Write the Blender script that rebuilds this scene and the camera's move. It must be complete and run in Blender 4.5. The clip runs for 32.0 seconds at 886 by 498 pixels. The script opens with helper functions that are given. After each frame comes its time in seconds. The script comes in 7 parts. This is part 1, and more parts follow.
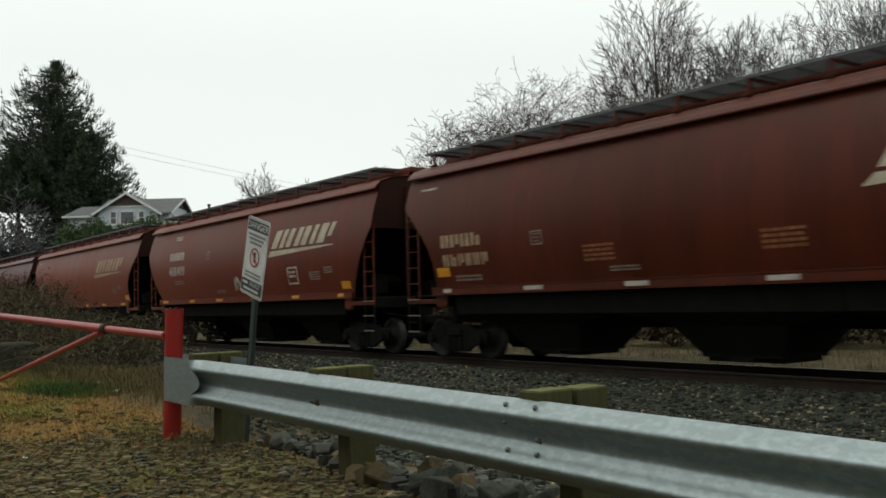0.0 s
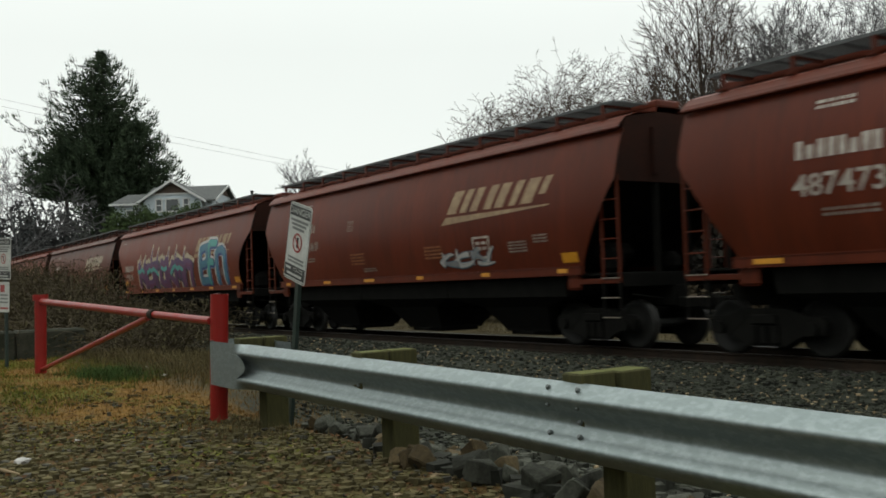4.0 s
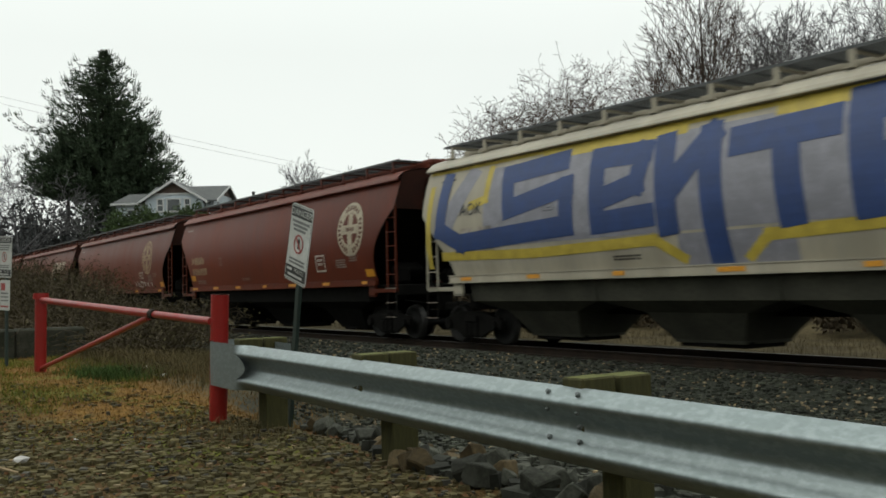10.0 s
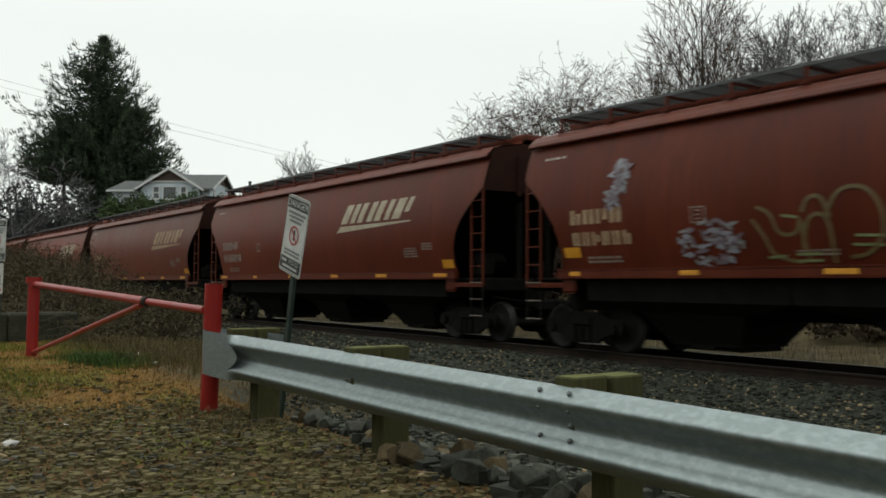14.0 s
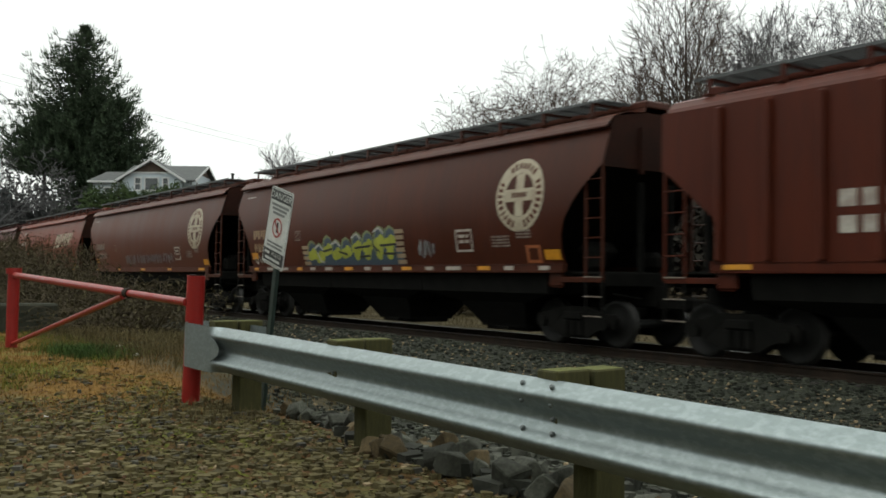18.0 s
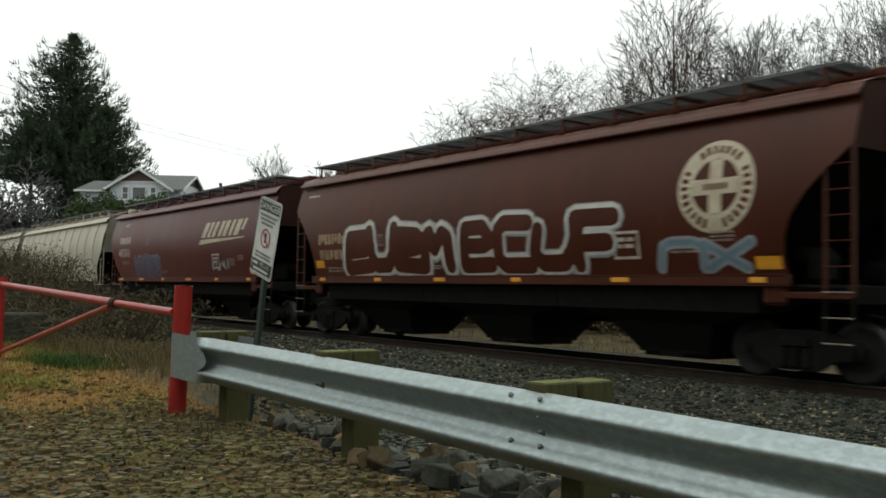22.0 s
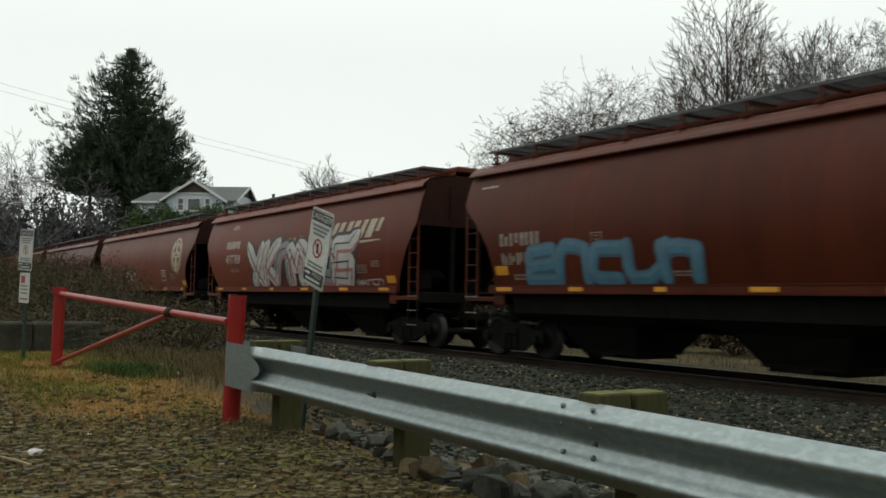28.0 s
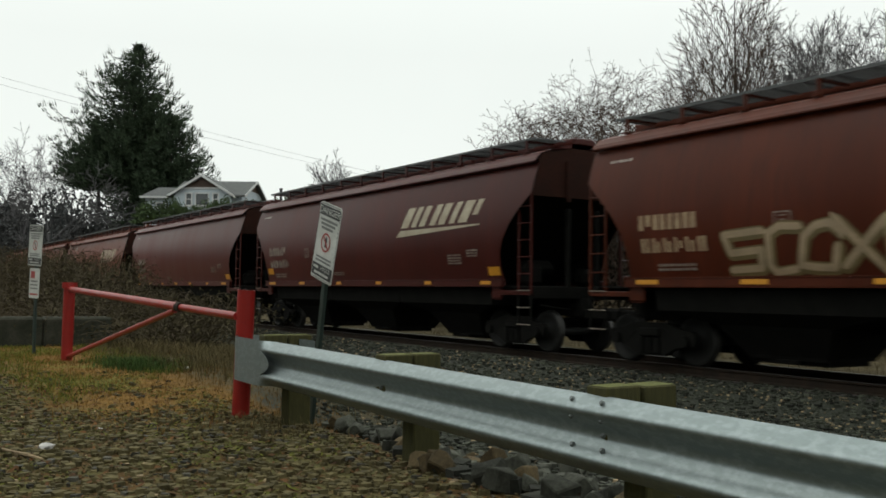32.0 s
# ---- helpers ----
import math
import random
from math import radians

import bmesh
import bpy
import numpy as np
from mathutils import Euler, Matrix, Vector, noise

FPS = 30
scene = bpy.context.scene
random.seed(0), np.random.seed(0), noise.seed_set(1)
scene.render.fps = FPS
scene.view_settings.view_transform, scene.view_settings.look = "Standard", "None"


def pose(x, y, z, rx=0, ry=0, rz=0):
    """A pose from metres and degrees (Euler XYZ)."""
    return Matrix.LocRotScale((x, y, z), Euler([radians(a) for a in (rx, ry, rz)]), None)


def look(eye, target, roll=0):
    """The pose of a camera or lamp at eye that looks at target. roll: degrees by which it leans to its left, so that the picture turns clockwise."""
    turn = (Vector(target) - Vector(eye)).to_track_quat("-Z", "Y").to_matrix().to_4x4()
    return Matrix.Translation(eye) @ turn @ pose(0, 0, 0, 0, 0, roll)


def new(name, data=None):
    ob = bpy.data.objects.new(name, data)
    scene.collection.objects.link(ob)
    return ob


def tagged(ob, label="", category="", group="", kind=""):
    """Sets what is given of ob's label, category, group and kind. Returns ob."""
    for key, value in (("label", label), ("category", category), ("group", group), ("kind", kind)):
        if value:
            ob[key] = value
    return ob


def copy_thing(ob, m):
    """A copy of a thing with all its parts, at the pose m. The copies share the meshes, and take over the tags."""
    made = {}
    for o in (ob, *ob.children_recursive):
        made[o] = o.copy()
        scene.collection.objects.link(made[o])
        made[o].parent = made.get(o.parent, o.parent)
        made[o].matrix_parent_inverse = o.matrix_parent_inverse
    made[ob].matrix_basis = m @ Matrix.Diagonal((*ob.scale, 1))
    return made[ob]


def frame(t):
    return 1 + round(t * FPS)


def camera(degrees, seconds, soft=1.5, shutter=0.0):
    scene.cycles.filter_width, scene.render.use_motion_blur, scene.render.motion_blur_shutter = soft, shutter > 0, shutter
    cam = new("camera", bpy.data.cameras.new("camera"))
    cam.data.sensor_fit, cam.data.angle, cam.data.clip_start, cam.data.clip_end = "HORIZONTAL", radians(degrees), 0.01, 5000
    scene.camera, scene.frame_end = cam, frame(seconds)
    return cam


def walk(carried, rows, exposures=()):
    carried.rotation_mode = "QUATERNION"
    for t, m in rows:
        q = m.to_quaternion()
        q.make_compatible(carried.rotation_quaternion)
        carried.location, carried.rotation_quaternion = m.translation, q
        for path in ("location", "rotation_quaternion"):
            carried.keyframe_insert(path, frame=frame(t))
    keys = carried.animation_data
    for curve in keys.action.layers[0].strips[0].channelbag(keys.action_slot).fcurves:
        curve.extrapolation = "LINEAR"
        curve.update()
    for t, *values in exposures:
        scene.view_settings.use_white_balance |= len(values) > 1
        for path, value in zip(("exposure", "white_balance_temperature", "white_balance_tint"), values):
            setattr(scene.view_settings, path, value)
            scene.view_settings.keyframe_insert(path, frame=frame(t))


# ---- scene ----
# ---- camera ----
cam = camera(50.99, 32.0, soft=1.7, shutter=0.17)
PATH = [
    (0.0, -0.0001, 0.0067, 1.2893, 53.586, 3.273, -1.403),
    (0.5, -0.0019, 0.0078, 1.2854, 53.815, 3.187, -1.582),
    (1.0, 0.0022, -0.0006, 1.2862, 54.227, 2.797, -1.632),
    (1.5, -0.0040, 0.0081, 1.2833, 54.888, 2.455, -1.698),
    (2.0, 0.0016, 0.0011, 1.2852, 56.475, 2.418, -1.825),
    (2.5, -0.0047, 0.0075, 1.2852, 56.697, 2.605, -1.615),
    (3.0, 0.0002, 0.0048, 1.2856, 56.707, 2.425, -1.748),
    (3.5, 0.0038, 0.0072, 1.2851, 56.158, 2.284, -1.837),
    (5.5, 0.0036, -0.0018, 1.2884, 56.394, 2.591, -1.743),
    (6.0, 0.0027, 0.0003, 1.2884, 56.342, 2.537, -1.757),
    (6.5, -0.0026, 0.0054, 1.2863, 56.334, 2.487, -1.642),
    (7.0, -0.0012, 0.0014, 1.2874, 56.381, 2.513, -1.388),
    (7.5, -0.0000, 0.0030, 1.2877, 56.296, 2.633, -1.190),
    (8.0, -0.0006, 0.0003, 1.2881, 56.224, 2.641, -1.204),
    (8.5, 0.0021, -0.0022, 1.2872, 56.264, 2.524, -1.398),
    (9.0, 0.0000, 0.0003, 1.2860, 56.362, 2.455, -1.238),
    (9.5, -0.0008, 0.0019, 1.2862, 56.306, 2.620, -1.305),
    (10.0, 0.0011, 0.0036, 1.2866, 56.215, 2.543, -1.194),
    (10.5, 0.0002, 0.0017, 1.2860, 56.219, 2.499, -1.076),
    (11.0, -0.0002, -0.0011, 1.2882, 56.354, 2.364, -1.084),
    (11.5, 0.0009, 0.0001, 1.2873, 56.297, 2.391, -0.958),
    (12.0, -0.0011, 0.0023, 1.2861, 56.245, 2.253, -0.632),
    (12.5, -0.0034, 0.0008, 1.2883, 56.285, 2.142, -0.220),
    (13.0, -0.0022, -0.0052, 1.2923, 56.237, 2.473, 0.479),
    (13.5, -0.0010, -0.0039, 1.2920, 56.040, 2.547, 0.617),
    (14.0, -0.0019, 0.0019, 1.2874, 55.913, 2.255, 0.402),
    (14.5, -0.0006, -0.0012, 1.2885, 55.583, 2.140, 0.111),
    (16.5, -0.0054, 0.0026, 1.2830, 54.846, 1.929, 0.605),
    (17.0, -0.0062, 0.0002, 1.2856, 54.756, 1.893, 0.523),
    (17.5, -0.0014, -0.0049, 1.2852, 54.672, 1.931, 0.685),
    (18.0, -0.0045, -0.0015, 1.2856, 54.865, 1.860, 0.730),
    (18.5, -0.0027, -0.0031, 1.2877, 54.858, 1.998, 0.863),
    (19.0, -0.0007, -0.0066, 1.2889, 54.819, 2.074, 0.767),
    (19.5, -0.0014, -0.0050, 1.2887, 54.833, 2.304, 0.718),
    (20.0, -0.0028, -0.0055, 1.2870, 54.784, 2.139, 0.705),
    (20.5, -0.0061, 0.0008, 1.2856, 54.800, 2.270, 0.869),
    (21.0, -0.0024, -0.0049, 1.2876, 54.682, 2.286, 0.818),
    (21.5, -0.0057, -0.0015, 1.2884, 54.514, 2.361, 1.041),
    (22.0, -0.0019, -0.0077, 1.2883, 54.138, 2.553, 1.008),
    (22.5, -0.0067, -0.0007, 1.2899, 54.103, 2.617, 0.975),
    (23.0, -0.0077, -0.0031, 1.2876, 54.373, 2.652, 1.086),
    (23.5, -0.0045, -0.0029, 1.2861, 54.291, 2.621, 1.123),
    (24.0, -0.0061, -0.0022, 1.2877, 54.037, 2.761, 1.025),
    (24.5, -0.0067, -0.0065, 1.2902, 54.131, 3.136, 0.999),
    (25.0, -0.0077, -0.0056, 1.2874, 54.538, 2.601, 1.085),
    (25.5, -0.0047, -0.0101, 1.2895, 54.747, 2.670, 1.021),
    (26.0, 0.0005, -0.0154, 1.2913, 55.248, 2.748, 0.982),
    (26.5, -0.0052, -0.0090, 1.2910, 56.355, 3.258, 0.898),
    (28.5, -0.0089, -0.0063, 1.2885, 57.328, 3.025, 1.007),
    (29.0, -0.0065, -0.0129, 1.2906, 57.299, 2.955, 0.940),
    (29.5, -0.0053, -0.0090, 1.2910, 57.431, 2.995, 1.012),
    (30.0, -0.0061, -0.0124, 1.2923, 57.484, 3.135, 0.997),
    (30.5, -0.0073, -0.0090, 1.2880, 57.585, 2.874, 0.724),
    (31.0, -0.0041, -0.0161, 1.2904, 57.595, 2.884, 0.650),
    (31.5, -0.0064, -0.0097, 1.2875, 57.938, 2.621, 0.911),
    (32.0, -0.0061, -0.0127, 1.2891, 57.737, 2.694, 0.785),
]


def eye_pose(x, y, z, yaw, pitch, roll):
    a, b = radians(yaw), radians(pitch)
    way = Vector((-math.sin(a) * math.cos(b), math.cos(a) * math.cos(b), math.sin(b)))
    return look((x, y, z), Vector((x, y, z)) + way, roll)


# the clip's own brightening and darkening
EXPOSURES = [(0.0, 0.0, 6500, 10), (15.5, 0.0, 6500, 10), (17.0, 0.22, 6500, 10), (21.0, 0.22, 6500, 10), (22.8, 0.2, 6400, 10), (23.6, 0.02, 6230, 10),
             (25.2, -0.02, 6230, 10), (25.8, 0.0, 6500, 10), (32.0, 0.0, 6500, 10)]
walk(cam, [(t, eye_pose(*row)) for t, *row in PATH], EXPOSURES)

# ---- overcast daylight ----
world = bpy.data.worlds.new("sky")
scene.world = world
world.use_nodes = True
wt = world.node_tree
wt.nodes.clear()
w_out = wt.nodes.new("ShaderNodeOutputWorld")
w_bg = wt.nodes.new("ShaderNodeBackground")
w_sky = wt.nodes.new("ShaderNodeTexSky")
w_sky.sky_type = "NISHITA"
w_sky.sun_disc = False
w_sky.sun_elevation, w_sky.sun_rotation = radians(38), radians(150)
w_cloud = wt.nodes.new("ShaderNodeTexNoise")
w_cloud.inputs["Scale"].default_value = 2.2
w_cloud.inputs["Detail"].default_value = 4
w_ramp = wt.nodes.new("ShaderNodeValToRGB")
w_ramp.color_ramp.elements[0].position, w_ramp.color_ramp.elements[1].position = 0.3, 0.7
w_ramp.color_ramp.elements[0].color = (8.25, 8.75, 8.3, 1)
w_ramp.color_ramp.elements[1].color = (8.75, 9.2, 8.7, 1)
w_mix = wt.nodes.new("ShaderNodeMix")
w_mix.data_type = "RGBA"
w_mix.inputs["Factor"].default_value = 0.96
wt.links.new(w_cloud.outputs["Fac"], w_ramp.inputs["Fac"])
wt.links.new(w_sky.outputs["Color"], w_mix.inputs[6])
wt.links.new(w_ramp.outputs["Color"], w_mix.inputs[7])
w_co = wt.nodes.new("ShaderNodeTexCoord")
w_sep = wt.nodes.new("ShaderNodeSeparateXYZ")
w_lift = wt.nodes.new("ShaderNodeMapRange")
w_lift.inputs["From Min"].default_value, w_lift.inputs["From Max"].default_value = 0.25, 1.0
w_lift.inputs["To Min"].default_value, w_lift.inputs["To Max"].default_value = 1.0, 1.75
w_mul = wt.nodes.new("ShaderNodeVectorMath")
w_mul.operation = "SCALE"
wt.links.new(w_co.outputs["Generated"], w_sep.inputs["Vector"])
wt.links.new(w_sep.outputs["Z"], w_lift.inputs["Value"])
wt.links.new(w_mix.outputs[2], w_mul.inputs[0])
wt.links.new(w_lift.outputs["Result"], w_mul.inputs["Scale"])
wt.links.new(w_mul.outputs["Vector"], w_bg.inputs["Color"])
w_bg.inputs["Strength"].default_value = 0.1075
wt.links.new(w_bg.outputs["Background"], w_out.inputs["Surface"])
sun_data = bpy.data.lights.new("sun", "SUN")
sun_data.energy, sun_data.angle, sun_data.color = 0.5, radians(25), (1.0, 0.97, 0.92)
sun = new("sun", sun_data)
sun.matrix_world = look((0, 0, 50), (20, 34, 0))

# ---- materials ----


TONE = 0.77


def mat(name, colour, rough=0.8, metal=0.0, second=None, scale=6.0, grain=60.0, mix=0.5, bump=0.15, bump_scale=None, spec=0.5,
        random_tint=0.0, stretch=(1, 1, 1), third=None):
    """A procedural surface: two colours broken up by a broad and a fine noise, with relief."""
    second = second or tuple(c * 0.6 for c in colour)
    third = third or tuple(c * 0.75 for c in second)
    colour, second, third = (tuple(c * TONE for c in v) for v in (colour, second, third))
    m = bpy.data.materials.new(name)
    m.use_nodes = True
    nt = m.node_tree
    b = nt.nodes["Principled BSDF"]
    co = nt.nodes.new("ShaderNodeTexCoord")
    mp = nt.nodes.new("ShaderNodeMapping")
    mp.inputs["Scale"].default_value = stretch
    nt.links.new(co.outputs["Object"], mp.inputs["Vector"])
    n1 = nt.nodes.new("ShaderNodeTexNoise")
    n1.inputs["Scale"].default_value, n1.inputs["Detail"].default_value = scale, 5
    n2 = nt.nodes.new("ShaderNodeTexNoise")
    n2.inputs["Scale"].default_value, n2.inputs["Detail"].default_value = grain, 3
    nt.links.new(mp.outputs["Vector"], n1.inputs["Vector"])
    nt.links.new(mp.outputs["Vector"], n2.inputs["Vector"])
    r1 = nt.nodes.new("ShaderNodeValToRGB")
    r1.color_ramp.elements[0].position, r1.color_ramp.elements[1].position = 0.5 - 0.25 * mix, 0.5 + 0.4 * mix
    r1.color_ramp.elements[0].color, r1.color_ramp.elements[1].color = (*second, 1), (*colour, 1)
    nt.links.new(n1.outputs["Fac"], r1.inputs["Fac"])
    last = r1.outputs["Color"]
    mx = nt.nodes.new("ShaderNodeMix")
    mx.data_type, mx.blend_type = "RGBA", "MIX"
    r2 = nt.nodes.new("ShaderNodeMapRange")
    r2.inputs["From Min"].default_value, r2.inputs["From Max"].default_value = 0.45, 0.75
    r2.inputs["To Max"].default_value = 0.55
    nt.links.new(n2.outputs["Fac"], r2.inputs["Value"])
    nt.links.new(r2.outputs["Result"], mx.inputs["Factor"])
    nt.links.new(last, mx.inputs[6])
    mx.inputs[7].default_value = (*third, 1)
    last = mx.outputs[2]
    if random_tint:
        oi = nt.nodes.new("ShaderNodeObjectInfo")
        ge = nt.nodes.new("ShaderNodeNewGeometry")
        ad = nt.nodes.new("ShaderNodeMath")
        ad.operation = "ADD"
        nt.links.new(oi.outputs["Random"], ad.inputs[0])
        nt.links.new(ge.outputs["Random Per Island"], ad.inputs[1])
        fr = nt.nodes.new("ShaderNodeMath")
        fr.operation = "FRACT"
        nt.links.new(ad.outputs[0], fr.inputs[0])
        hs = nt.nodes.new("ShaderNodeHueSaturation")
        mr = nt.nodes.new("ShaderNodeMapRange")
        mr.inputs["To Min"].default_value, mr.inputs["To Max"].default_value = 1 - random_tint, 1 + random_tint
        nt.links.new(fr.outputs[0], mr.inputs["Value"])
        nt.links.new(mr.outputs["Result"], hs.inputs["Value"])
        nt.links.new(last, hs.inputs["Color"])
        last = hs.outputs["Color"]
    nt.links.new(last, b.inputs["Base Color"])
    b.inputs["Metallic"].default_value = metal
    rr = nt.nodes.new("ShaderNodeMapRange")
    rr.inputs["To Min"].default_value, rr.inputs["To Max"].default_value = max(0.05, rough - 0.12), min(1, rough + 0.12)
    nt.links.new(n1.outputs["Fac"], rr.inputs["Value"])
    nt.links.new(rr.outputs["Result"], b.inputs["Roughness"])
    b.inputs["Specular IOR Level"].default_value = spec
    if bump:
        bp = nt.nodes.new("ShaderNodeBump")
        bp.inputs["Strength"].default_value, bp.inputs["Distance"].default_value = bump, 0.01
        if bump_scale:
            n3 = nt.nodes.new("ShaderNodeTexNoise")
            n3.inputs["Scale"].default_value, n3.inputs["Detail"].default_value = bump_scale, 4
            nt.links.new(mp.outputs["Vector"], n3.inputs["Vector"])
            nt.links.new(n3.outputs["Fac"], bp.inputs["Height"])
        else:
            nt.links.new(n2.outputs["Fac"], bp.inputs["Height"])
        nt.links.new(bp.outputs["Normal"], b.inputs["Normal"])
    return m


def car_paint(name, colour, dust, rough=0.42):
    """Weathered hopper paint: broad fading, vertical run marks, fine grime."""
    colour, dust = tuple(c * k for c, k in zip(colour, (0.98, 1.0, 1.08))), tuple(c * k for c, k in zip(dust, (0.85, 0.95, 1.1)))
    m = mat(name, colour, rough, 0, tuple(c * 0.55 for c in colour), 0.6, 5.5, 0.85, 0.06, 2.2, 0.08, stretch=(1.7, 1, 0.2),
            third=dust)
    b = m.node_tree.nodes["Principled BSDF"]
    # grime in small patches, streaked downwards
    nt = m.node_tree
    speck = nt.nodes.new("ShaderNodeTexNoise")
    speck.inputs["Scale"].default_value, speck.inputs["Detail"].default_value, speck.inputs["Roughness"].default_value = 3.2, 8, 0.72
    spread = nt.nodes.new("ShaderNodeMapRange")
    spread.inputs["From Min"].default_value, spread.inputs["From Max"].default_value = 0.5, 0.68
    spread.inputs["To Max"].default_value = 0.3
    mp = next(n for n in nt.nodes if n.bl_idname == "ShaderNodeMapping")
    nt.links.new(mp.outputs["Vector"], speck.inputs["Vector"])
    nt.links.new(speck.outputs["Fac"], spread.inputs["Value"])
    old = b.inputs["Base Color"].links[0].from_socket
    over = nt.nodes.new("ShaderNodeMix")
    over.data_type = "RGBA"
    nt.links.new(spread.outputs["Result"], over.inputs["Factor"])
    nt.links.new(old, over.inputs[6])
    over.inputs[7].default_value = (dust[0] * 0.55, dust[1] * 0.6, dust[2] * 0.7, 1)
    nt.links.new(over.outputs[2], b.inputs["Base Color"])
    b.inputs["Coat Weight"].default_value, b.inputs["Coat Roughness"].default_value = 0.08, 0.3
    # a film of road dust on the paint
    b.inputs["Sheen Weight"].default_value, b.inputs["Sheen Roughness"].default_value = 0.3, 0.35
    b.inputs["Sheen Tint"].default_value = (*(min(1.0, 0.12 + 6.0 * c) for c in colour), 1)
    return m


M = {}
M["red"] = car_paint("oxide_red_paint", (0.13, 0.0255, 0.0095), (0.062, 0.0155, 0.0075))
M["rust"] = car_paint("rust_red_paint", (0.1, 0.0205, 0.0085), (0.05, 0.0135, 0.0075))
M["brown"] = car_paint("mineral_brown_paint", (0.1, 0.0215, 0.008), (0.05, 0.014, 0.007))
M["dark"] = car_paint("dark_brown_paint", (0.08, 0.0205, 0.0085), (0.043, 0.0135, 0.007))
M["maroon"] = car_paint("maroon_paint", (0.072, 0.0142, 0.0095), (0.043, 0.011, 0.0082), 0.34)
M["grey"] = car_paint("pale_grey_paint", (0.5, 0.435, 0.29), (0.37, 0.32, 0.205))
M["cream"] = car_paint("cream_paint", (0.55, 0.49, 0.35), (0.4, 0.34, 0.23))
# near black: shade under and inside the cars is put into the sooty colour
M["under"] = mat("shaded_sooty_underframe", (0.0135, 0.013, 0.0115), 0.95, 0, (0.0085, 0.0085, 0.0075), 3, 40, spec=0.05)
M["steel"] = mat("dull_wheel_steel", (0.02, 0.02, 0.018), 0.75, 0, (0.011, 0.011, 0.01), 5, 50, spec=0.2)
M["tread"] = mat("worn_wheel_rim", (0.04, 0.038, 0.034), 0.5, 0.3, (0.02, 0.019, 0.017), 5, 50)
# ends darker than the sides: shade between cars in the colour, plus soot
M["end_shade"] = mat("shaded_sooty_brown_end_paint", (0.044, 0.0145, 0.009), 0.85, 0, (0.022, 0.009, 0.006), 1.6, 14, 0.9, 0.08, spec=0.1, third=(0.014, 0.008, 0.006))
M["end_shade_pale"] = mat("shaded_sooty_grey_end_paint", (0.26, 0.245, 0.195), 0.85, 0, (0.15, 0.14, 0.11), 1.6, 14, 0.9, 0.08, spec=0.1, third=(0.1, 0.095, 0.075))
M["grate"] = mat("galvanised_walkway", (0.12, 0.13, 0.13), 0.6, 0.3, (0.07, 0.075, 0.075), 4, 60)
M["white"] = mat("white_stencil_paint", (0.5, 0.47, 0.4), 0.6, 0, (0.3, 0.25, 0.21), 5, 30)
M["cream_logo"] = mat("cream_logo_paint", (0.48, 0.435, 0.31), 0.6, 0, (0.35, 0.29, 0.2), 4, 30)
M["faded_logo"] = mat("faded_logo_paint", (0.38, 0.28, 0.155), 0.7, 0, (0.25, 0.155, 0.085), 5, 24)
M["yellow"] = mat("yellow_reflector", (0.75, 0.33, 0.015), 0.4, 0, (0.55, 0.24, 0.015), 12, 50)
M["orange_stencil"] = mat("dull_orange_stencil", (0.3, 0.11, 0.02), 0.6, 0, (0.18, 0.06, 0.02), 9, 40)
M["black"] = mat("black_paint", (0.015, 0.015, 0.016), 0.5, 0)
M["gate_red"] = mat("gate_red_paint", (0.34, 0.013, 0.009), 0.4, 0, (0.25, 0.011, 0.008), 5, 60, 0.8, 0.1, spec=0.4, third=(0.19, 0.016, 0.011))
M["galv"] = mat("galvanised_steel", (0.34, 0.395, 0.395), 0.46, 0.75, (0.27, 0.318, 0.315), 24, 52, 0.22, 0.03, third=(0.235, 0.27, 0.275), stretch=(0.75, 1, 1.4))
M["bolt"] = mat("weathered_bolt", (0.2, 0.225, 0.22), 0.6, 0.5)
M["wood"] = mat("treated_post_timber", (0.088, 0.08, 0.03), 0.9, 0, (0.045, 0.045, 0.018), 7, 60, 0.8, 0.5, 30, spec=0.15, stretch=(6, 6, 1), third=(0.05, 0.046, 0.02))
M["post_top"] = mat("mossy_post_top", (0.17, 0.17, 0.05), 0.95, 0, (0.09, 0.1, 0.032), 12, 80, 0.8, 0.4, spec=0.15)
M["sign_white"] = mat("sign_white", (0.62, 0.64, 0.6), 0.45, 0, (0.5, 0.52, 0.48), 8, 40)
M["sign_black"] = mat("sign_black", (0.02, 0.024, 0.022), 0.5, 0)
M["sign_red"] = mat("sign_red", (0.45, 0.06, 0.05), 0.5, 0)
M["sign_grey"] = mat("sign_small_print", (0.2, 0.21, 0.2), 0.5, 0)
M["post_green"] = mat("green_sign_post", (0.022, 0.045, 0.034), 0.55, 0.2, (0.014, 0.028, 0.022), 8, 60)
M["concrete"] = mat("mossy_concrete", (0.07, 0.068, 0.052), 0.95, 0, (0.026, 0.028, 0.019), 4, 26, 0.8, 0.4, spec=0.1)
M["rail_rust"] = mat("rusty_rail_side", (0.032, 0.021, 0.014), 0.9, 0, (0.018, 0.013, 0.009), 4, 50, spec=0.15)
M["rail_head"] = mat("polished_rail_head", (0.14, 0.135, 0.13), 0.45, 0.8, (0.09, 0.087, 0.084), 4, 50)
M["tie"] = mat("creosoted_tie", (0.045, 0.036, 0.03), 0.9, 0, (0.025, 0.02, 0.018), 4, 40, stretch=(6, 1, 1))
M["stone"] = mat("ballast_stone", (0.072, 0.077, 0.057), 0.92, 0, (0.03, 0.033, 0.024), 8, 60, 0.7, 0.3, spec=0.15, random_tint=0.7)
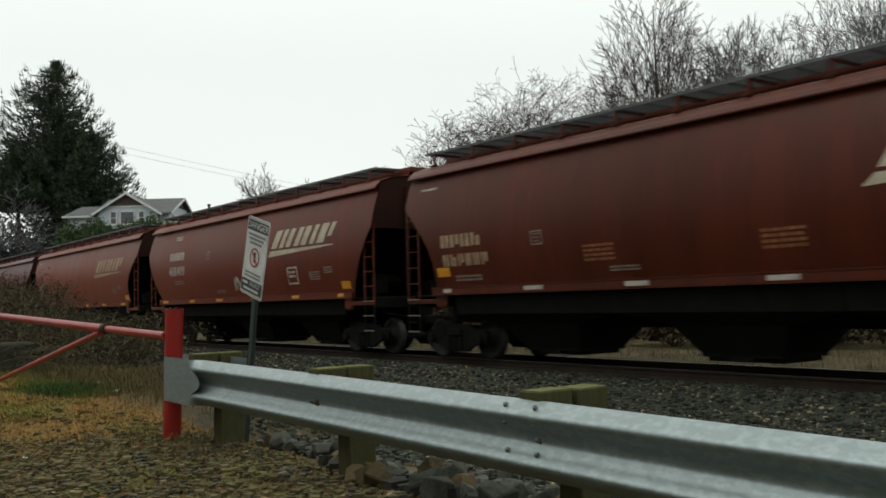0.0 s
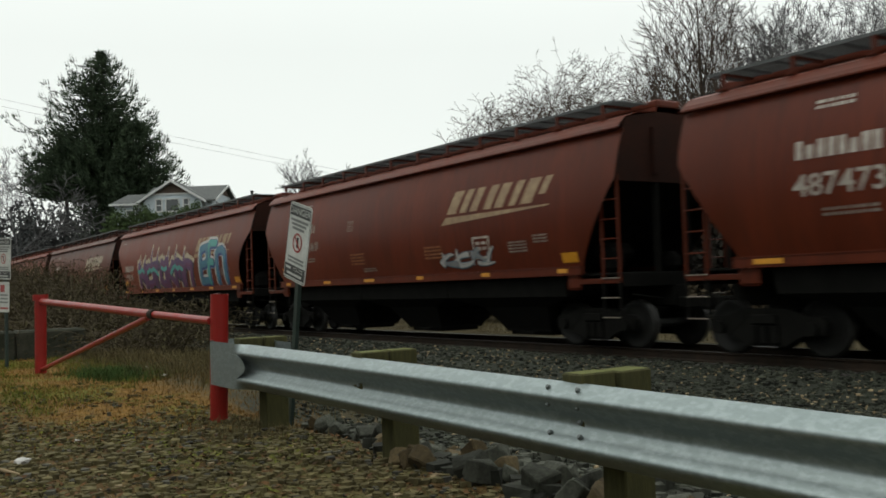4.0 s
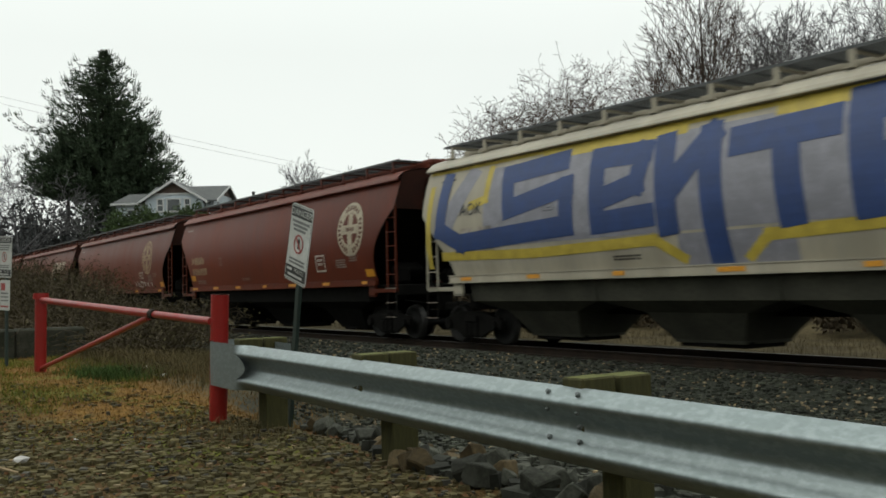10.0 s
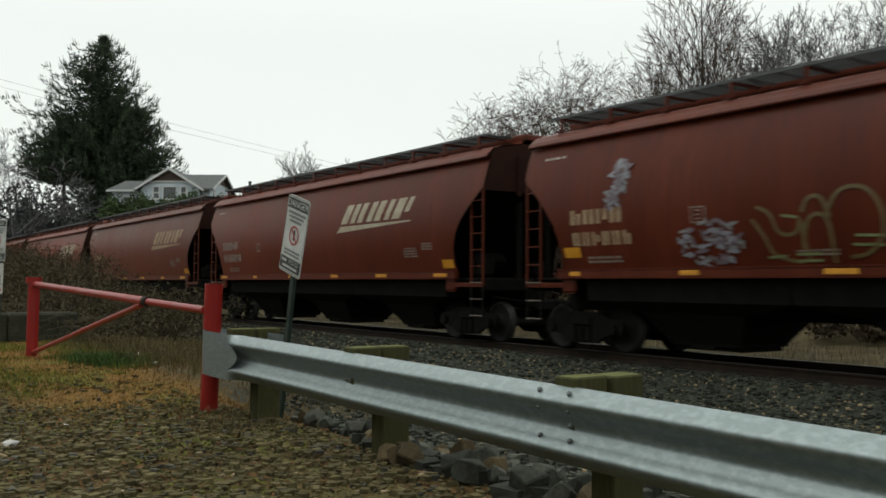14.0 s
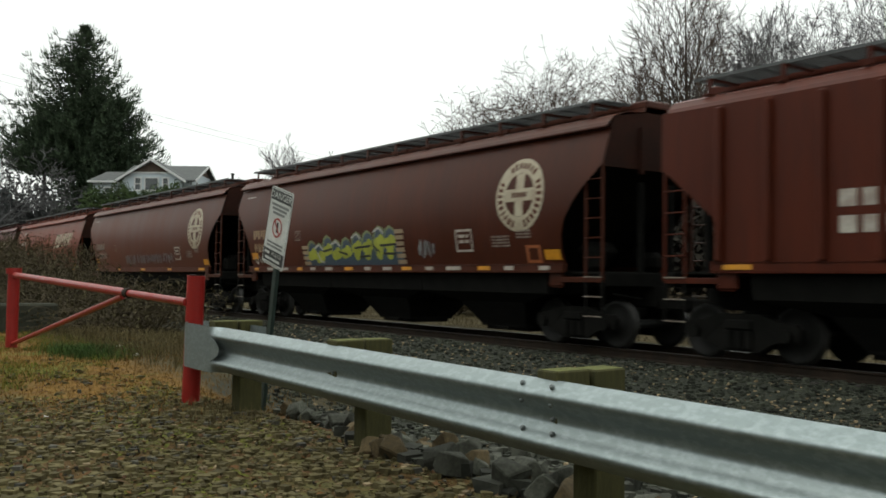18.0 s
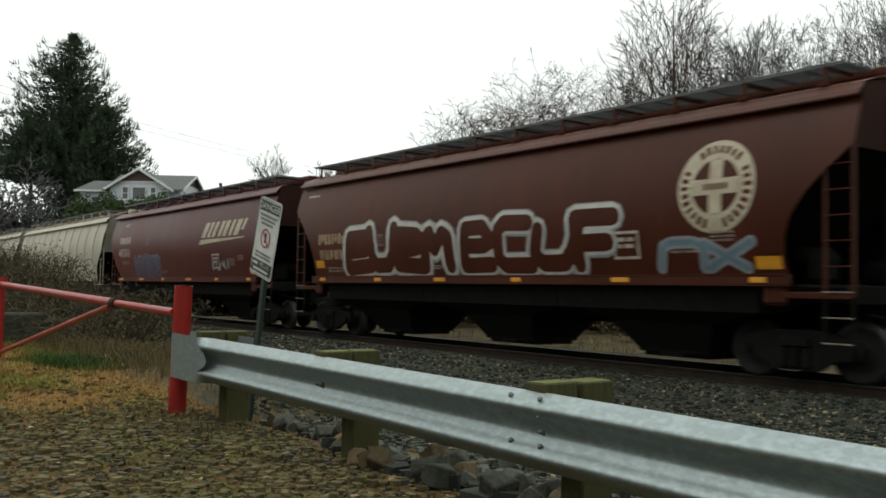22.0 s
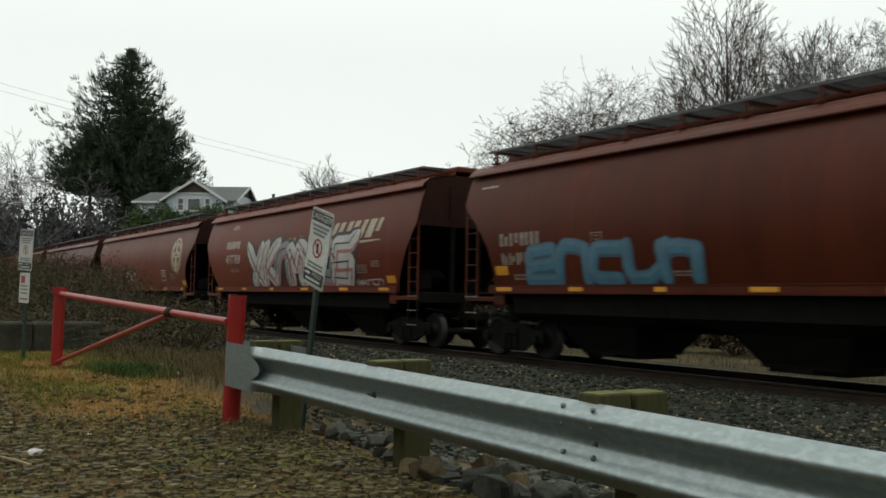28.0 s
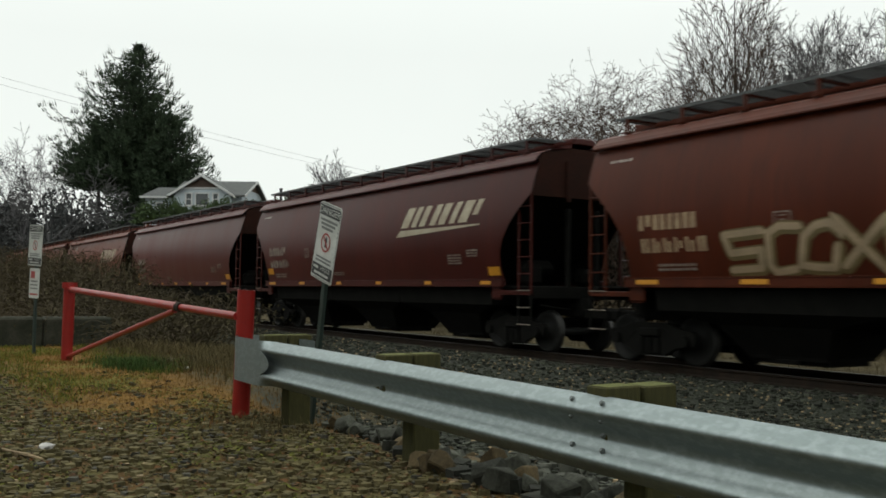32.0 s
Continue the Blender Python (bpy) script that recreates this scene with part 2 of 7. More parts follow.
M["gravel"] = mat("lot_gravel", (0.155, 0.13, 0.062), 0.95, 0, (0.072, 0.06, 0.028), 8, 60, 0.7, 0.3, spec=0.1, random_tint=0.4)
M["rock"] = mat("riprap_rock", (0.115, 0.118, 0.094), 0.92, 0, (0.045, 0.047, 0.037), 5, 45, 0.8, 0.6, 24, spec=0.12, random_tint=0.65)
M["rock_tan"] = mat("tan_riprap_rock", (0.145, 0.105, 0.052), 0.9, 0, (0.07, 0.053, 0.028), 5, 45, 0.8, 0.6, 24, spec=0.15, random_tint=0.4)
M["leaf_litter"] = mat("dead_leaf", (0.13, 0.062, 0.02), 0.85, 0, (0.075, 0.036, 0.013), 9, 60, spec=0.15, random_tint=0.5)
M["dry_grass"] = mat("dry_grass", (0.235, 0.13, 0.034), 0.92, 0, (0.155, 0.09, 0.026), 2, 30, spec=0.08, random_tint=0.22)
M["green_grass"] = mat("green_grass", (0.14, 0.155, 0.022), 0.85, 0, (0.09, 0.105, 0.016), 2, 30, spec=0.1, random_tint=0.35)
M["weed"] = mat("winter_weed_leaf", (0.06, 0.105, 0.022), 0.85, 0, (0.035, 0.066, 0.016), 3, 30, spec=0.1, random_tint=0.45)
M["cane"] = mat("bramble_cane", (0.095, 0.076, 0.048), 0.95, 0, (0.065, 0.053, 0.035), 3, 40, spec=0.08, random_tint=0.2)
M["bramble_leaf"] = mat("withered_bramble_leaf", (0.085, 0.074, 0.036), 0.95, 0, (0.065, 0.054, 0.028), 2, 30, spec=0.08, random_tint=0.18)
# needles brightened to carry the haze of their distance in the colour
M["needle"] = mat("fir_needles", (0.0840, 0.1190, 0.0672), 0.95, 0, (0.034, 0.05, 0.03), 0.6, 12, spec=0.1, random_tint=0.45)
M["bark"] = mat("bare_bark", (0.07, 0.058, 0.047), 0.92, 0, (0.042, 0.036, 0.03), 3, 30, spec=0.15, random_tint=0.2)
M["twig"] = mat("bare_twig", (0.1, 0.072, 0.052), 0.92, 0, (0.06, 0.044, 0.034), 3, 30, spec=0.12, random_tint=0.25)
M["hedge"] = mat("hedge_leaf", (0.075, 0.115, 0.035), 0.8, 0, (0.042, 0.07, 0.024), 1.5, 20, spec=0.25, random_tint=0.5)
M["siding"] = mat("pale_blue_siding", (0.56, 0.63, 0.68), 0.8, 0, (0.5, 0.57, 0.62), 1, 20)
M["trim"] = mat("white_house_trim", (0.72, 0.73, 0.72), 0.7, 0, (0.6, 0.61, 0.6), 2, 20)
M["gable_brown"] = mat("brown_shingle_gable", (0.105, 0.07, 0.05), 0.9, 0, (0.07, 0.048, 0.036), 6, 30)
M["roof_grey"] = mat("grey_roof_shingle", (0.12, 0.125, 0.12), 0.9, 0, (0.08, 0.085, 0.085), 3, 20)
M["glass"] = mat("dark_window_glass", (0.03, 0.04, 0.045), 0.08, 0, (0.02, 0.027, 0.03), 1, 5, bump=0, spec=0.7)
M["wire"] = mat("grey_cable", (0.3, 0.3, 0.3), 0.7, 0)
M["far_wood"] = mat("far_woods", (0.05, 0.052, 0.05), 0.95, 0, (0.032, 0.036, 0.036), 0.3, 4, random_tint=0.35)
M["brush"] = mat("dry_brush", (0.06, 0.045, 0.025), 0.95, 0, (0.038, 0.029, 0.018), 1.5, 20, spec=0.1, random_tint=0.3)
M["pale_stone"] = mat("pale_pebble", (0.36, 0.28, 0.17), 0.9, 0, (0.23, 0.17, 0.1), 8, 60, spec=0.15, random_tint=0.4)
M["grey_stone"] = mat("blue_grey_stone", (0.11, 0.103, 0.08), 0.92, 0, (0.052, 0.05, 0.04), 8, 60, spec=0.12, random_tint=0.55)
# distance haze is put into this twig colour as a paler grey
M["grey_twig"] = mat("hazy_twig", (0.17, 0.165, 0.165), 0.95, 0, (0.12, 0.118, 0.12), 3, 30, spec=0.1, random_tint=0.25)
M["thicket"] = mat("dark_thicket_twig", (0.03, 0.026, 0.02), 0.95, 0, (0.018, 0.016, 0.013), 2, 20, spec=0.1, random_tint=0.4)
M["bank_grass"] = mat("withered_bank_grass", (0.13, 0.1, 0.046), 0.95, 0, (0.09, 0.074, 0.034), 2, 30, spec=0.08, random_tint=0.25)
M["moss"] = mat("yellow_green_moss", (0.13, 0.13, 0.025), 0.95, 0, (0.08, 0.085, 0.018), 9, 60, spec=0.1, random_tint=0.4)
M["under_grey"] = mat("dark_grey_hopper_bay", (0.075, 0.074, 0.056), 0.9, 0, (0.045, 0.045, 0.035), 1.2, 14, spec=0.12)
M["small_stencil"] = mat("worn_white_stencil", (0.3, 0.26, 0.21), 0.7, 0, (0.16, 0.12, 0.095), 6, 30)
M["field_straw"] = mat("dull_field_grass", (0.1, 0.078, 0.036), 0.95, 0, (0.06, 0.05, 0.024), 2, 30, spec=0.08, random_tint=0.35)
M["litter"] = mat("white_litter", (0.6, 0.58, 0.54), 0.7, 0)


def plain(name, rgb):
    return mat(name, rgb, 0.55, 0, tuple(c * 0.75 for c in rgb), 4, 30)


for key, rgb in (("g_purple", (0.13, 0.05, 0.14)), ("g_teal", (0.08, 0.34, 0.3)), ("g_black", (0.02, 0.02, 0.022)), ("g_cream", (0.5, 0.42, 0.27)),
                 ("g_blue", (0.022, 0.06, 0.2)), ("g_paleblue", (0.12, 0.2, 0.25)), ("g_white", (0.52, 0.51, 0.47)), ("g_pink", (0.38, 0.15, 0.14)),
                 ("g_yellow", (0.6, 0.46, 0.06)), ("g_lime", (0.42, 0.45, 0.05)), ("g_silver", (0.25, 0.26, 0.26)), ("g_red", (0.4, 0.07, 0.05)),
                 ("g_olive", (0.14, 0.1, 0.03)), ("g_violet", (0.09, 0.035, 0.12)), ("g_magenta", (0.14, 0.03, 0.1)), ("g_steel", (0.06, 0.095, 0.13)), ("g_lilac", (0.3, 0.3, 0.34)), ("g_oxide", (0.085, 0.02, 0.016)), ("g_moss", (0.2, 0.24, 0.1)), ("g_rust", (0.4, 0.12, 0.035)),
                 ("g_greyviolet", (0.17, 0.13, 0.15)), ("g_skyblue", (0.06, 0.19, 0.27)), ("g_green", (0.07, 0.2, 0.1)), ("g_tan", (0.38, 0.28, 0.17))):
    M[key] = plain("graffiti_" + key[2:], rgb)

# ---- mesh helpers ----


def part(name, bm, material, parent=None, label="", smooth=False, loc=None):
    """Links a bmesh as one mesh object under a thing or a part."""
    me = bpy.data.meshes.new(name)
    bm.normal_update()
    bm.to_mesh(me)
    bm.free()
    mats = material if isinstance(material, (list, tuple)) else [material]
    for mm in mats:
        me.materials.append(mm)
    if smooth:
        me.polygons.foreach_set("use_smooth", [True] * len(me.polygons))
    ob = new(name, me)
    if parent:
        ob.parent = parent
    if loc:
        ob.location = loc
    if label:
        tagged(ob, label)
    return ob


def share(name, mesh, parent, m, label=""):
    ob = new(name, mesh)
    ob.parent = parent
    ob.matrix_basis = m
    if label:
        tagged(ob, label)
    return ob


def raw(name, verts, faces, material, parent=None, label="", smooth=False):
    me = bpy.data.meshes.new(name)
    me.from_pydata(verts, [], faces)
    me.materials.append(material)
    if smooth:
        me.polygons.foreach_set("use_smooth", [True] * len(me.polygons))
    me.update()
    ob = new(name, me)
    if parent:
        ob.parent = parent
    if label:
        tagged(ob, label)
    return ob


def box(bm, c, s, rot=None, bevel=0.0, mi=0):
    m = Matrix.Translation(c) @ (rot or Matrix.Identity(4)) @ Matrix.Diagonal((*s, 1))
    r = bmesh.ops.create_cube(bm, size=1, matrix=m)
    fs = {f for v in r["verts"] for f in v.link_faces}
    if bevel:
        es = list({e for v in r["verts"] for e in v.link_edges})
        rb = bmesh.ops.bevel(bm, geom=es, offset=bevel, segments=1, affect="EDGES", profile=0.5)
        fs = set(rb["faces"]) | {f for f in fs if f.is_valid}
    for f in fs:
        f.material_index = mi


def rod(bm, a, b, r, n=6, r2=None, mi=0, cap=True):
    a, b = Vector(a), Vector(b)
    d = b - a
    if d.length < 1e-6:
        return
    m = Matrix.Translation((a + b) / 2) @ d.to_track_quat("Z", "Y").to_matrix().to_4x4()
    res = bmesh.ops.create_cone(bm, cap_ends=cap, segments=n, radius1=r, radius2=r if r2 is None else r2, depth=d.length, matrix=m)
    for f in {f for v in res["verts"] for f in v.link_faces}:
        f.material_index = mi


def sweep(bm, sections, closed=False, mi=0, cap=False):
    """Skins a row of sections (lists of points of equal length)."""
    rows = [[bm.verts.new(p) for p in s] for s in sections]
    for r0, r1 in zip(rows, rows[1:]):
        k = len(r0)
        for i in range(k if closed else k - 1):
            j = (i + 1) % k
            bm.faces.new((r0[i], r1[i], r1[j], r0[j])).material_index = mi
    if cap:
        for r in (rows[0], rows[-1]):
            bm.faces.new(r).material_index = mi
    return rows


def prism(bm, pts, y0, y1, mi=0):
    """A plate with the outline pts (x, z), from y0 to y1."""
    a = [bm.verts.new((x, y0, z)) for x, z in pts]
    b = [bm.verts.new((x, y1, z)) for x, z in pts]
    bm.faces.new(a).material_index = mi
    bm.faces.new(b[::-1]).material_index = mi
    for i in range(len(pts)):
        j = (i + 1) % len(pts)
        bm.faces.new((a[j], a[i], b[i], b[j])).material_index = mi


def empty(name, m, label, category, group="", kind=""):
    e = new(name)
    e.empty_display_size = 0.2
    e.matrix_basis = m
    return tagged(e, label, category, group, kind)


def text_mesh(body, size, bold=0.0):
    """Flat outlines of built-in lettering, in x and y, as vertices and faces."""
    cu = bpy.data.curves.new("lettering", "FONT")
    cu.body, cu.size, cu.align_x, cu.align_y = body, size, "CENTER", "CENTER"
    cu.resolution_u = 3
    cu.offset = bold
    ob = bpy.data.objects.new("lettering", cu)
    scene.collection.objects.link(ob)
    me = bpy.data.meshes.new_from_object(ob)
    vs, fs = [tuple(v.co) for v in me.vertices], [tuple(p.vertices) for p in me.polygons]
    bpy.data.objects.remove(ob)
    bpy.data.meshes.remove(me)
    return vs, fs


# ---- ground ----
RAIL_Y = 13.86
LOT_Z = 0.18


def smooth_step(a, b, v):
    k = min(1, max(0, (v - a) / (b - a)))
    return k * k * (3 - 2 * k)


def ground_z(x, y):
    """The lie of the land: the gravel lot, the ditch of riprap, the ballast bed, the field behind it and the hill with the house."""
    z = LOT_Z
    edge = 3.0 + 1.6 * smooth_step(-8.5, -12, x)
    z += (-0.32 - LOT_Z) * smooth_step(edge, edge + 1.9, y) * (1 - 0.75 * smooth_step(-10, -14, x))
    d = abs(y - RAIL_Y)
    z = z + (-0.2 - z) * smooth_step(3.2, 2.0, d)
    if y > RAIL_Y:
        z = z + (-0.34 - z) * smooth_step(16.2, 17.2, y)
        z += 1.1 * smooth_step(24, 33, y) * smooth_step(-70, -30, x) + 0.9 * smooth_step(40, 120, y)
    hill = smooth_step(-62, -92, x) * smooth_step(18.5, 27, y)
    z += 8.2 * hill * (1 - 0.6 * smooth_step(70, 160, y))
    if y < 10:
        z += 0.5 * smooth_step(-19, -40, x) * smooth_step(-1, 3, y) * smooth_step(11, 8, y)
    if d > 3.2:
        z += 0.035 * noise.noise((x * 0.8, y * 0.8, 0)) + 0.012 * noise.noise((x * 4, y * 4, 3))
    return z


def axis_steps(points):
    out = []
    for a, b, n in points:
        out += [a + (b - a) * i / n for i in range(n)]
    return out + [points[-1][1]]


gx = axis_steps([(-3000, -800, 4), (-800, -140, 12), (-140, -60, 26), (-60, -20, 50), (-20, 0, 110), (0, 12, 20), (12, 80, 14), (80, 800, 10), (800, 3000, 4)])
gy = axis_steps([(-3000, -300, 4), (-300, -20, 10), (-20, 0, 16), (0, 6, 44), (6, 18, 48), (18, 40, 30), (40, 120, 20), (120, 600, 8), (600, 3000, 4)])
gverts = [(x, y, ground_z(x, y)) for x in gx for y in gy]
ny = len(gy)
gfaces = [(i * ny + j, (i + 1) * ny + j, (i + 1) * ny + j + 1, i * ny + j + 1) for i in range(len(gx) - 1) for j in range(ny - 1)]


def ground_material():
    m = bpy.data.materials.new("earth_gravel_and_grass")
    m.use_nodes = True
    nt = m.node_tree
    b = nt.nodes["Principled BSDF"]
    b.inputs["Roughness"].default_value = 0.95
    b.inputs["Specular IOR Level"].default_value = 0.12
    co = nt.nodes.new("ShaderNodeTexCoord")
    sep = nt.nodes.new("ShaderNodeSeparateXYZ")
    nt.links.new(co.outputs["Object"], sep.inputs["Vector"])

    def tex(scale, detail=5):
        n = nt.nodes.new("ShaderNodeTexNoise")
        n.inputs["Scale"].default_value, n.inputs["Detail"].default_value = scale, detail
        nt.links.new(co.outputs["Object"], n.inputs["Vector"])
        return n.outputs["Fac"]

    def ramp(fac, a, c0, bb, c1):
        r = nt.nodes.new("ShaderNodeValToRGB")
        r.color_ramp.elements[0].position, r.color_ramp.elements[1].position = a, bb
        r.color_ramp.elements[0].color, r.color_ramp.elements[1].color = (*(c * TONE for c in c0), 1), (*(c * TONE for c in c1), 1)
        nt.links.new(fac, r.inputs["Fac"])
        return r.outputs["Color"]

    def band(out, a, bb, wob, noise_out):
        """0 to 1 as out goes from a to b, with an uneven edge."""
        w = nt.nodes.new("ShaderNodeMath")
        w.operation = "MULTIPLY_ADD"
        nt.links.new(noise_out, w.inputs[0])
        w.inputs[1].default_value = wob
        nt.links.new(out, w.inputs[2])
        r = nt.nodes.new("ShaderNodeMapRange")
        r.interpolation_type = "SMOOTHSTEP"
        r.inputs["From Min"].default_value, r.inputs["From Max"].default_value = a + wob / 2, bb + wob / 2
        nt.links.new(w.outputs[0], r.inputs["Value"])
        return r.outputs["Result"]

    def mixc(fac, c0, c1):
        x = nt.nodes.new("ShaderNodeMix")
        x.data_type = "RGBA"
        nt.links.new(fac, x.inputs["Factor"])
        nt.links.new(c0, x.inputs[6])
        nt.links.new(c1, x.inputs[7])
        return x.outputs[2]

    def mul(a, bb):
        x = nt.nodes.new("ShaderNodeMath")
        x.operation = "MULTIPLY"
        nt.links.new(a, x.inputs[0])
        nt.links.new(bb, x.inputs[1])
        return x.outputs[0]

    broad, mid, fine = tex(0.6), tex(3.5), tex(38, 6)
    dirt = ramp(fine, 0.35, (0.056, 0.05, 0.018), 0.7, (0.145, 0.132, 0.047))
    leafy = ramp(fine, 0.35, (0.052, 0.03, 0.011), 0.7, (0.13, 0.076, 0.024))
    lot = mixc(band(mid, 0.42, 0.6, 0.3, broad), dirt, leafy)
    grass = ramp(tex(14), 0.35, (0.13, 0.07, 0.016), 0.68, (0.25, 0.138, 0.032))
    green = ramp(tex(14), 0.35, (0.1, 0.095, 0.016), 0.68, (0.2, 0.185, 0.034))
    turf = mixc(band(broad, 0.52, 0.62, 0.2, mid), grass, green)
    ballast = ramp(tex(30), 0.35, (0.02, 0.022, 0.016), 0.7, (0.055, 0.059, 0.045))
    brown = ramp(tex(9), 0.35, (0.06, 0.047, 0.023), 0.7, (0.12, 0.094, 0.046))
    straw = ramp(tex(9), 0.35, (0.035, 0.028, 0.013), 0.7, (0.075, 0.058, 0.028))
    field = mixc(band(broad, 0.4, 0.6, 0.3, mid), straw, brown)
    col = mixc(mul(band(sep.outputs["X"], -7.2, -8.8, 1.6, mid), band(sep.outputs["Y"], 1.2, 2.3, 1.4, mid)), lot, turf)
    edge = mixc(band(sep.outputs["X"], -9.0, -11.5, 1.5, mid), ballast, brown)
    inner = mixc(band(sep.outputs["X"], -22.0, -27.0, 3.0, mid), ballast, brown)
    col = mixc(band(sep.outputs["Y"], 3.2, 3.9, 0.8, mid), col, mixc(band(sep.outputs["Y"], 5.2, 6.6, 1.2, mid), edge, inner))
    col = mixc(band(sep.outputs["Y"], 10.6, 11.2, 0.5, mid), col, ballast)
    col = mixc(band(sep.outputs["Y"], 16.0, 16.6, 0.5, mid), col, field)
    nt.links.new(col, b.inputs["Base Color"])
    bp = nt.nodes.new("ShaderNodeBump")
    bp.inputs["Strength"].default_value, bp.inputs["Distance"].default_value = 0.6, 0.03
    nt.links.new(fine, bp.inputs["Height"])
    nt.links.new(bp.outputs["Normal"], b.inputs["Normal"])
    return m


ground = raw("ground", gverts, gfaces, ground_material(), smooth=True)
tagged(ground, "gravel lot, rusty grass and grey trackside earth", "ground", kind="structure")

# ---- track ----


def rail_mesh(bm, x0, x1, y):
    prof = [(-0.075, -0.19), (0.075, -0.19), (0.075, -0.172), (0.012, -0.15), (0.012, -0.045), (0.036, -0.035), (0.036, -0.006), (0.024, 0.0),
            (-0.024, 0.0), (-0.036, -0.006), (-0.036, -0.035), (-0.012, -0.045), (-0.012, -0.15), (-0.075, -0.172)]
    rows = [[bm.verts.new((x, y + a, b)) for a, b in prof] for x in (x0, x1)]
    for i in range(len(prof)):
        j = (i + 1) % len(prof)
        f = bm.faces.new((rows[0][j], rows[0][i], rows[1][i], rows[1][j]))
        f.material_index = 1 if i in (6, 7, 8) else 0


track = empty("railway_track", pose(0, RAIL_Y, 0), "single straight railway track on grey ballast", "railway track", kind="structure")
for side in (-0.7525, 0.7525):
    bm = bmesh.new()
    for k in range(-30, 30):
        rail_mesh(bm, k * 24 + 3.0, k * 24 + 26.994, side)
    part("rail", bm, [M["rail_rust"], M["rail_head"]], track)
bm = bmesh.new()
box(bm, (0, 0, -0.265), (0.23, 2.6, 0.15), bevel=0.008)
tie_first = part("tie", bm, M["tie"], track, loc=(-70 * 0.55, 0, 0))
for k in range(-69, 30):
    share("tie", tie_first.data, track, Matrix.Translation((k * 0.55 + random.uniform(-0.02, 0.02), random.uniform(-0.03, 0.03), 0)))

# ---- hopper cars ----
Z_LEVELS = [1.6, 1.75, 1.9, 2.05, 2.2, 2.35, 2.5, 2.65, 2.8, 2.95, 3.1, 3.2, 3.3, 3.4, 3.5, 3.7, 3.9, 4.05, 4.18]


def side_w(z, flat=False):
    """Half width of a car's side at height z."""
    if flat:
        return 1.55
    return 1.62 - (0.3 if z > 2.75 else 0.29) * ((z - 2.75) / 1.43) ** 2


def side_on_levels(z, flat=False):
    zz = min(max(z, Z_LEVELS[0]), Z_LEVELS[-1])
    for a, b in zip(Z_LEVELS, Z_LEVELS[1:]):
        if zz <= b:
            k = (zz - a) / (b - a)
            return side_w(a, flat) * (1 - k) + side_w(b, flat) * k
    return side_w(zz, flat)


BITES = {"round": [(1.6, 1.1), (1.9, 1.13), (2.2, 1.1), (2.5, 0.98), (2.8, 0.76), (3.1, 0.46), (3.3, 0.22), (3.45, 0.06), (3.5, 0.0)],
         "diagonal": [(1.6, 1.1), (1.66, 1.08), (3.15, 0.08), (3.25, 0.0)],
         "ribbed": [(1.6, 1.15), (2.3, 1.15), (3.15, 0.1), (3.2, 0.0)],
         "grey": [(1.6, 1.12), (1.85, 1.05), (2.2, 0.76), (2.5, 0.42), (2.75, 0.1), (2.85, 0.0)],
         "short": [(1.6, 1.15), (1.9, 1.08), (2.3, 0.76), (2.7, 0.4), (3.0, 0.08), (3.1, 0.0)]}


def bite(z, kind):
    """How far the side sheet is cut back at the car's end."""
    knots = BITES[kind]
    if z >= knots[-1][0]:
        return 0.0
    for (a, p), (b, q) in zip(knots, knots[1:]):
        if z <= b:
            return p + (q - p) * (z - a) / (b - a)
    return 0.0


def wheelset_mesh():
    bm = bmesh.new()
    prof = [(0.0, -0.83), (0.075, -0.83), (0.09, -0.8), (0.1, -0.76), (0.2, -0.745), (0.36, -0.76), (0.4, -0.80), (0.452, -0.80), (0.457, -0.72), (0.462, -0.7), (0.485, -0.69),
            (0.487, -0.668), (0.41, -0.66), (0.36, -0.70), (0.2, -0.70), (0.11, -0.66), (0.085, -0.62), (0.085, 0.0)]
    full = prof + [(r, -y) for r, y in prof[-2::-1]]
    n = 20
    rows = []
    for r, y in full:
        if r == 0:
            rows.append([bm.verts.new((0, y, 0))])
        else:
            rows.append([bm.verts.new((r * math.cos(2 * math.pi * i / n), y, r * math.sin(2 * math.pi * i / n))) for i in range(n)])
    for k, (a, b) in enumerate(zip(rows, rows[1:])):
        for i in range(n):
            j = (i + 1) % n
            mi = 1 if full[k][0] > 0.448 and full[k + 1][0] > 0.448 else 0
            if len(a) == 1:
                bm.faces.new((a[0], b[j], b[i])).material_index = mi
            elif len(b) == 1:
                bm.faces.new((a[i], a[j], b[0])).material_index = mi
            else:
                bm.faces.new((a[i], a[j], b[j], b[i])).material_index = mi
    me = bpy.data.meshes.new("wheelset")
    bm.to_mesh(me)
    bm.free()
    me.materials.append(M["steel"])
    me.materials.append(M["tread"])
    me.polygons.foreach_set("use_smooth", [True] * len(me.polygons))
    return me


def mesh_of(bm, name, *mats):
    me = bpy.data.meshes.new(name)
    bm.normal_update()
    bm.to_mesh(me)
    bm.free()
    for mm in mats:
        me.materials.append(mm)
    return me


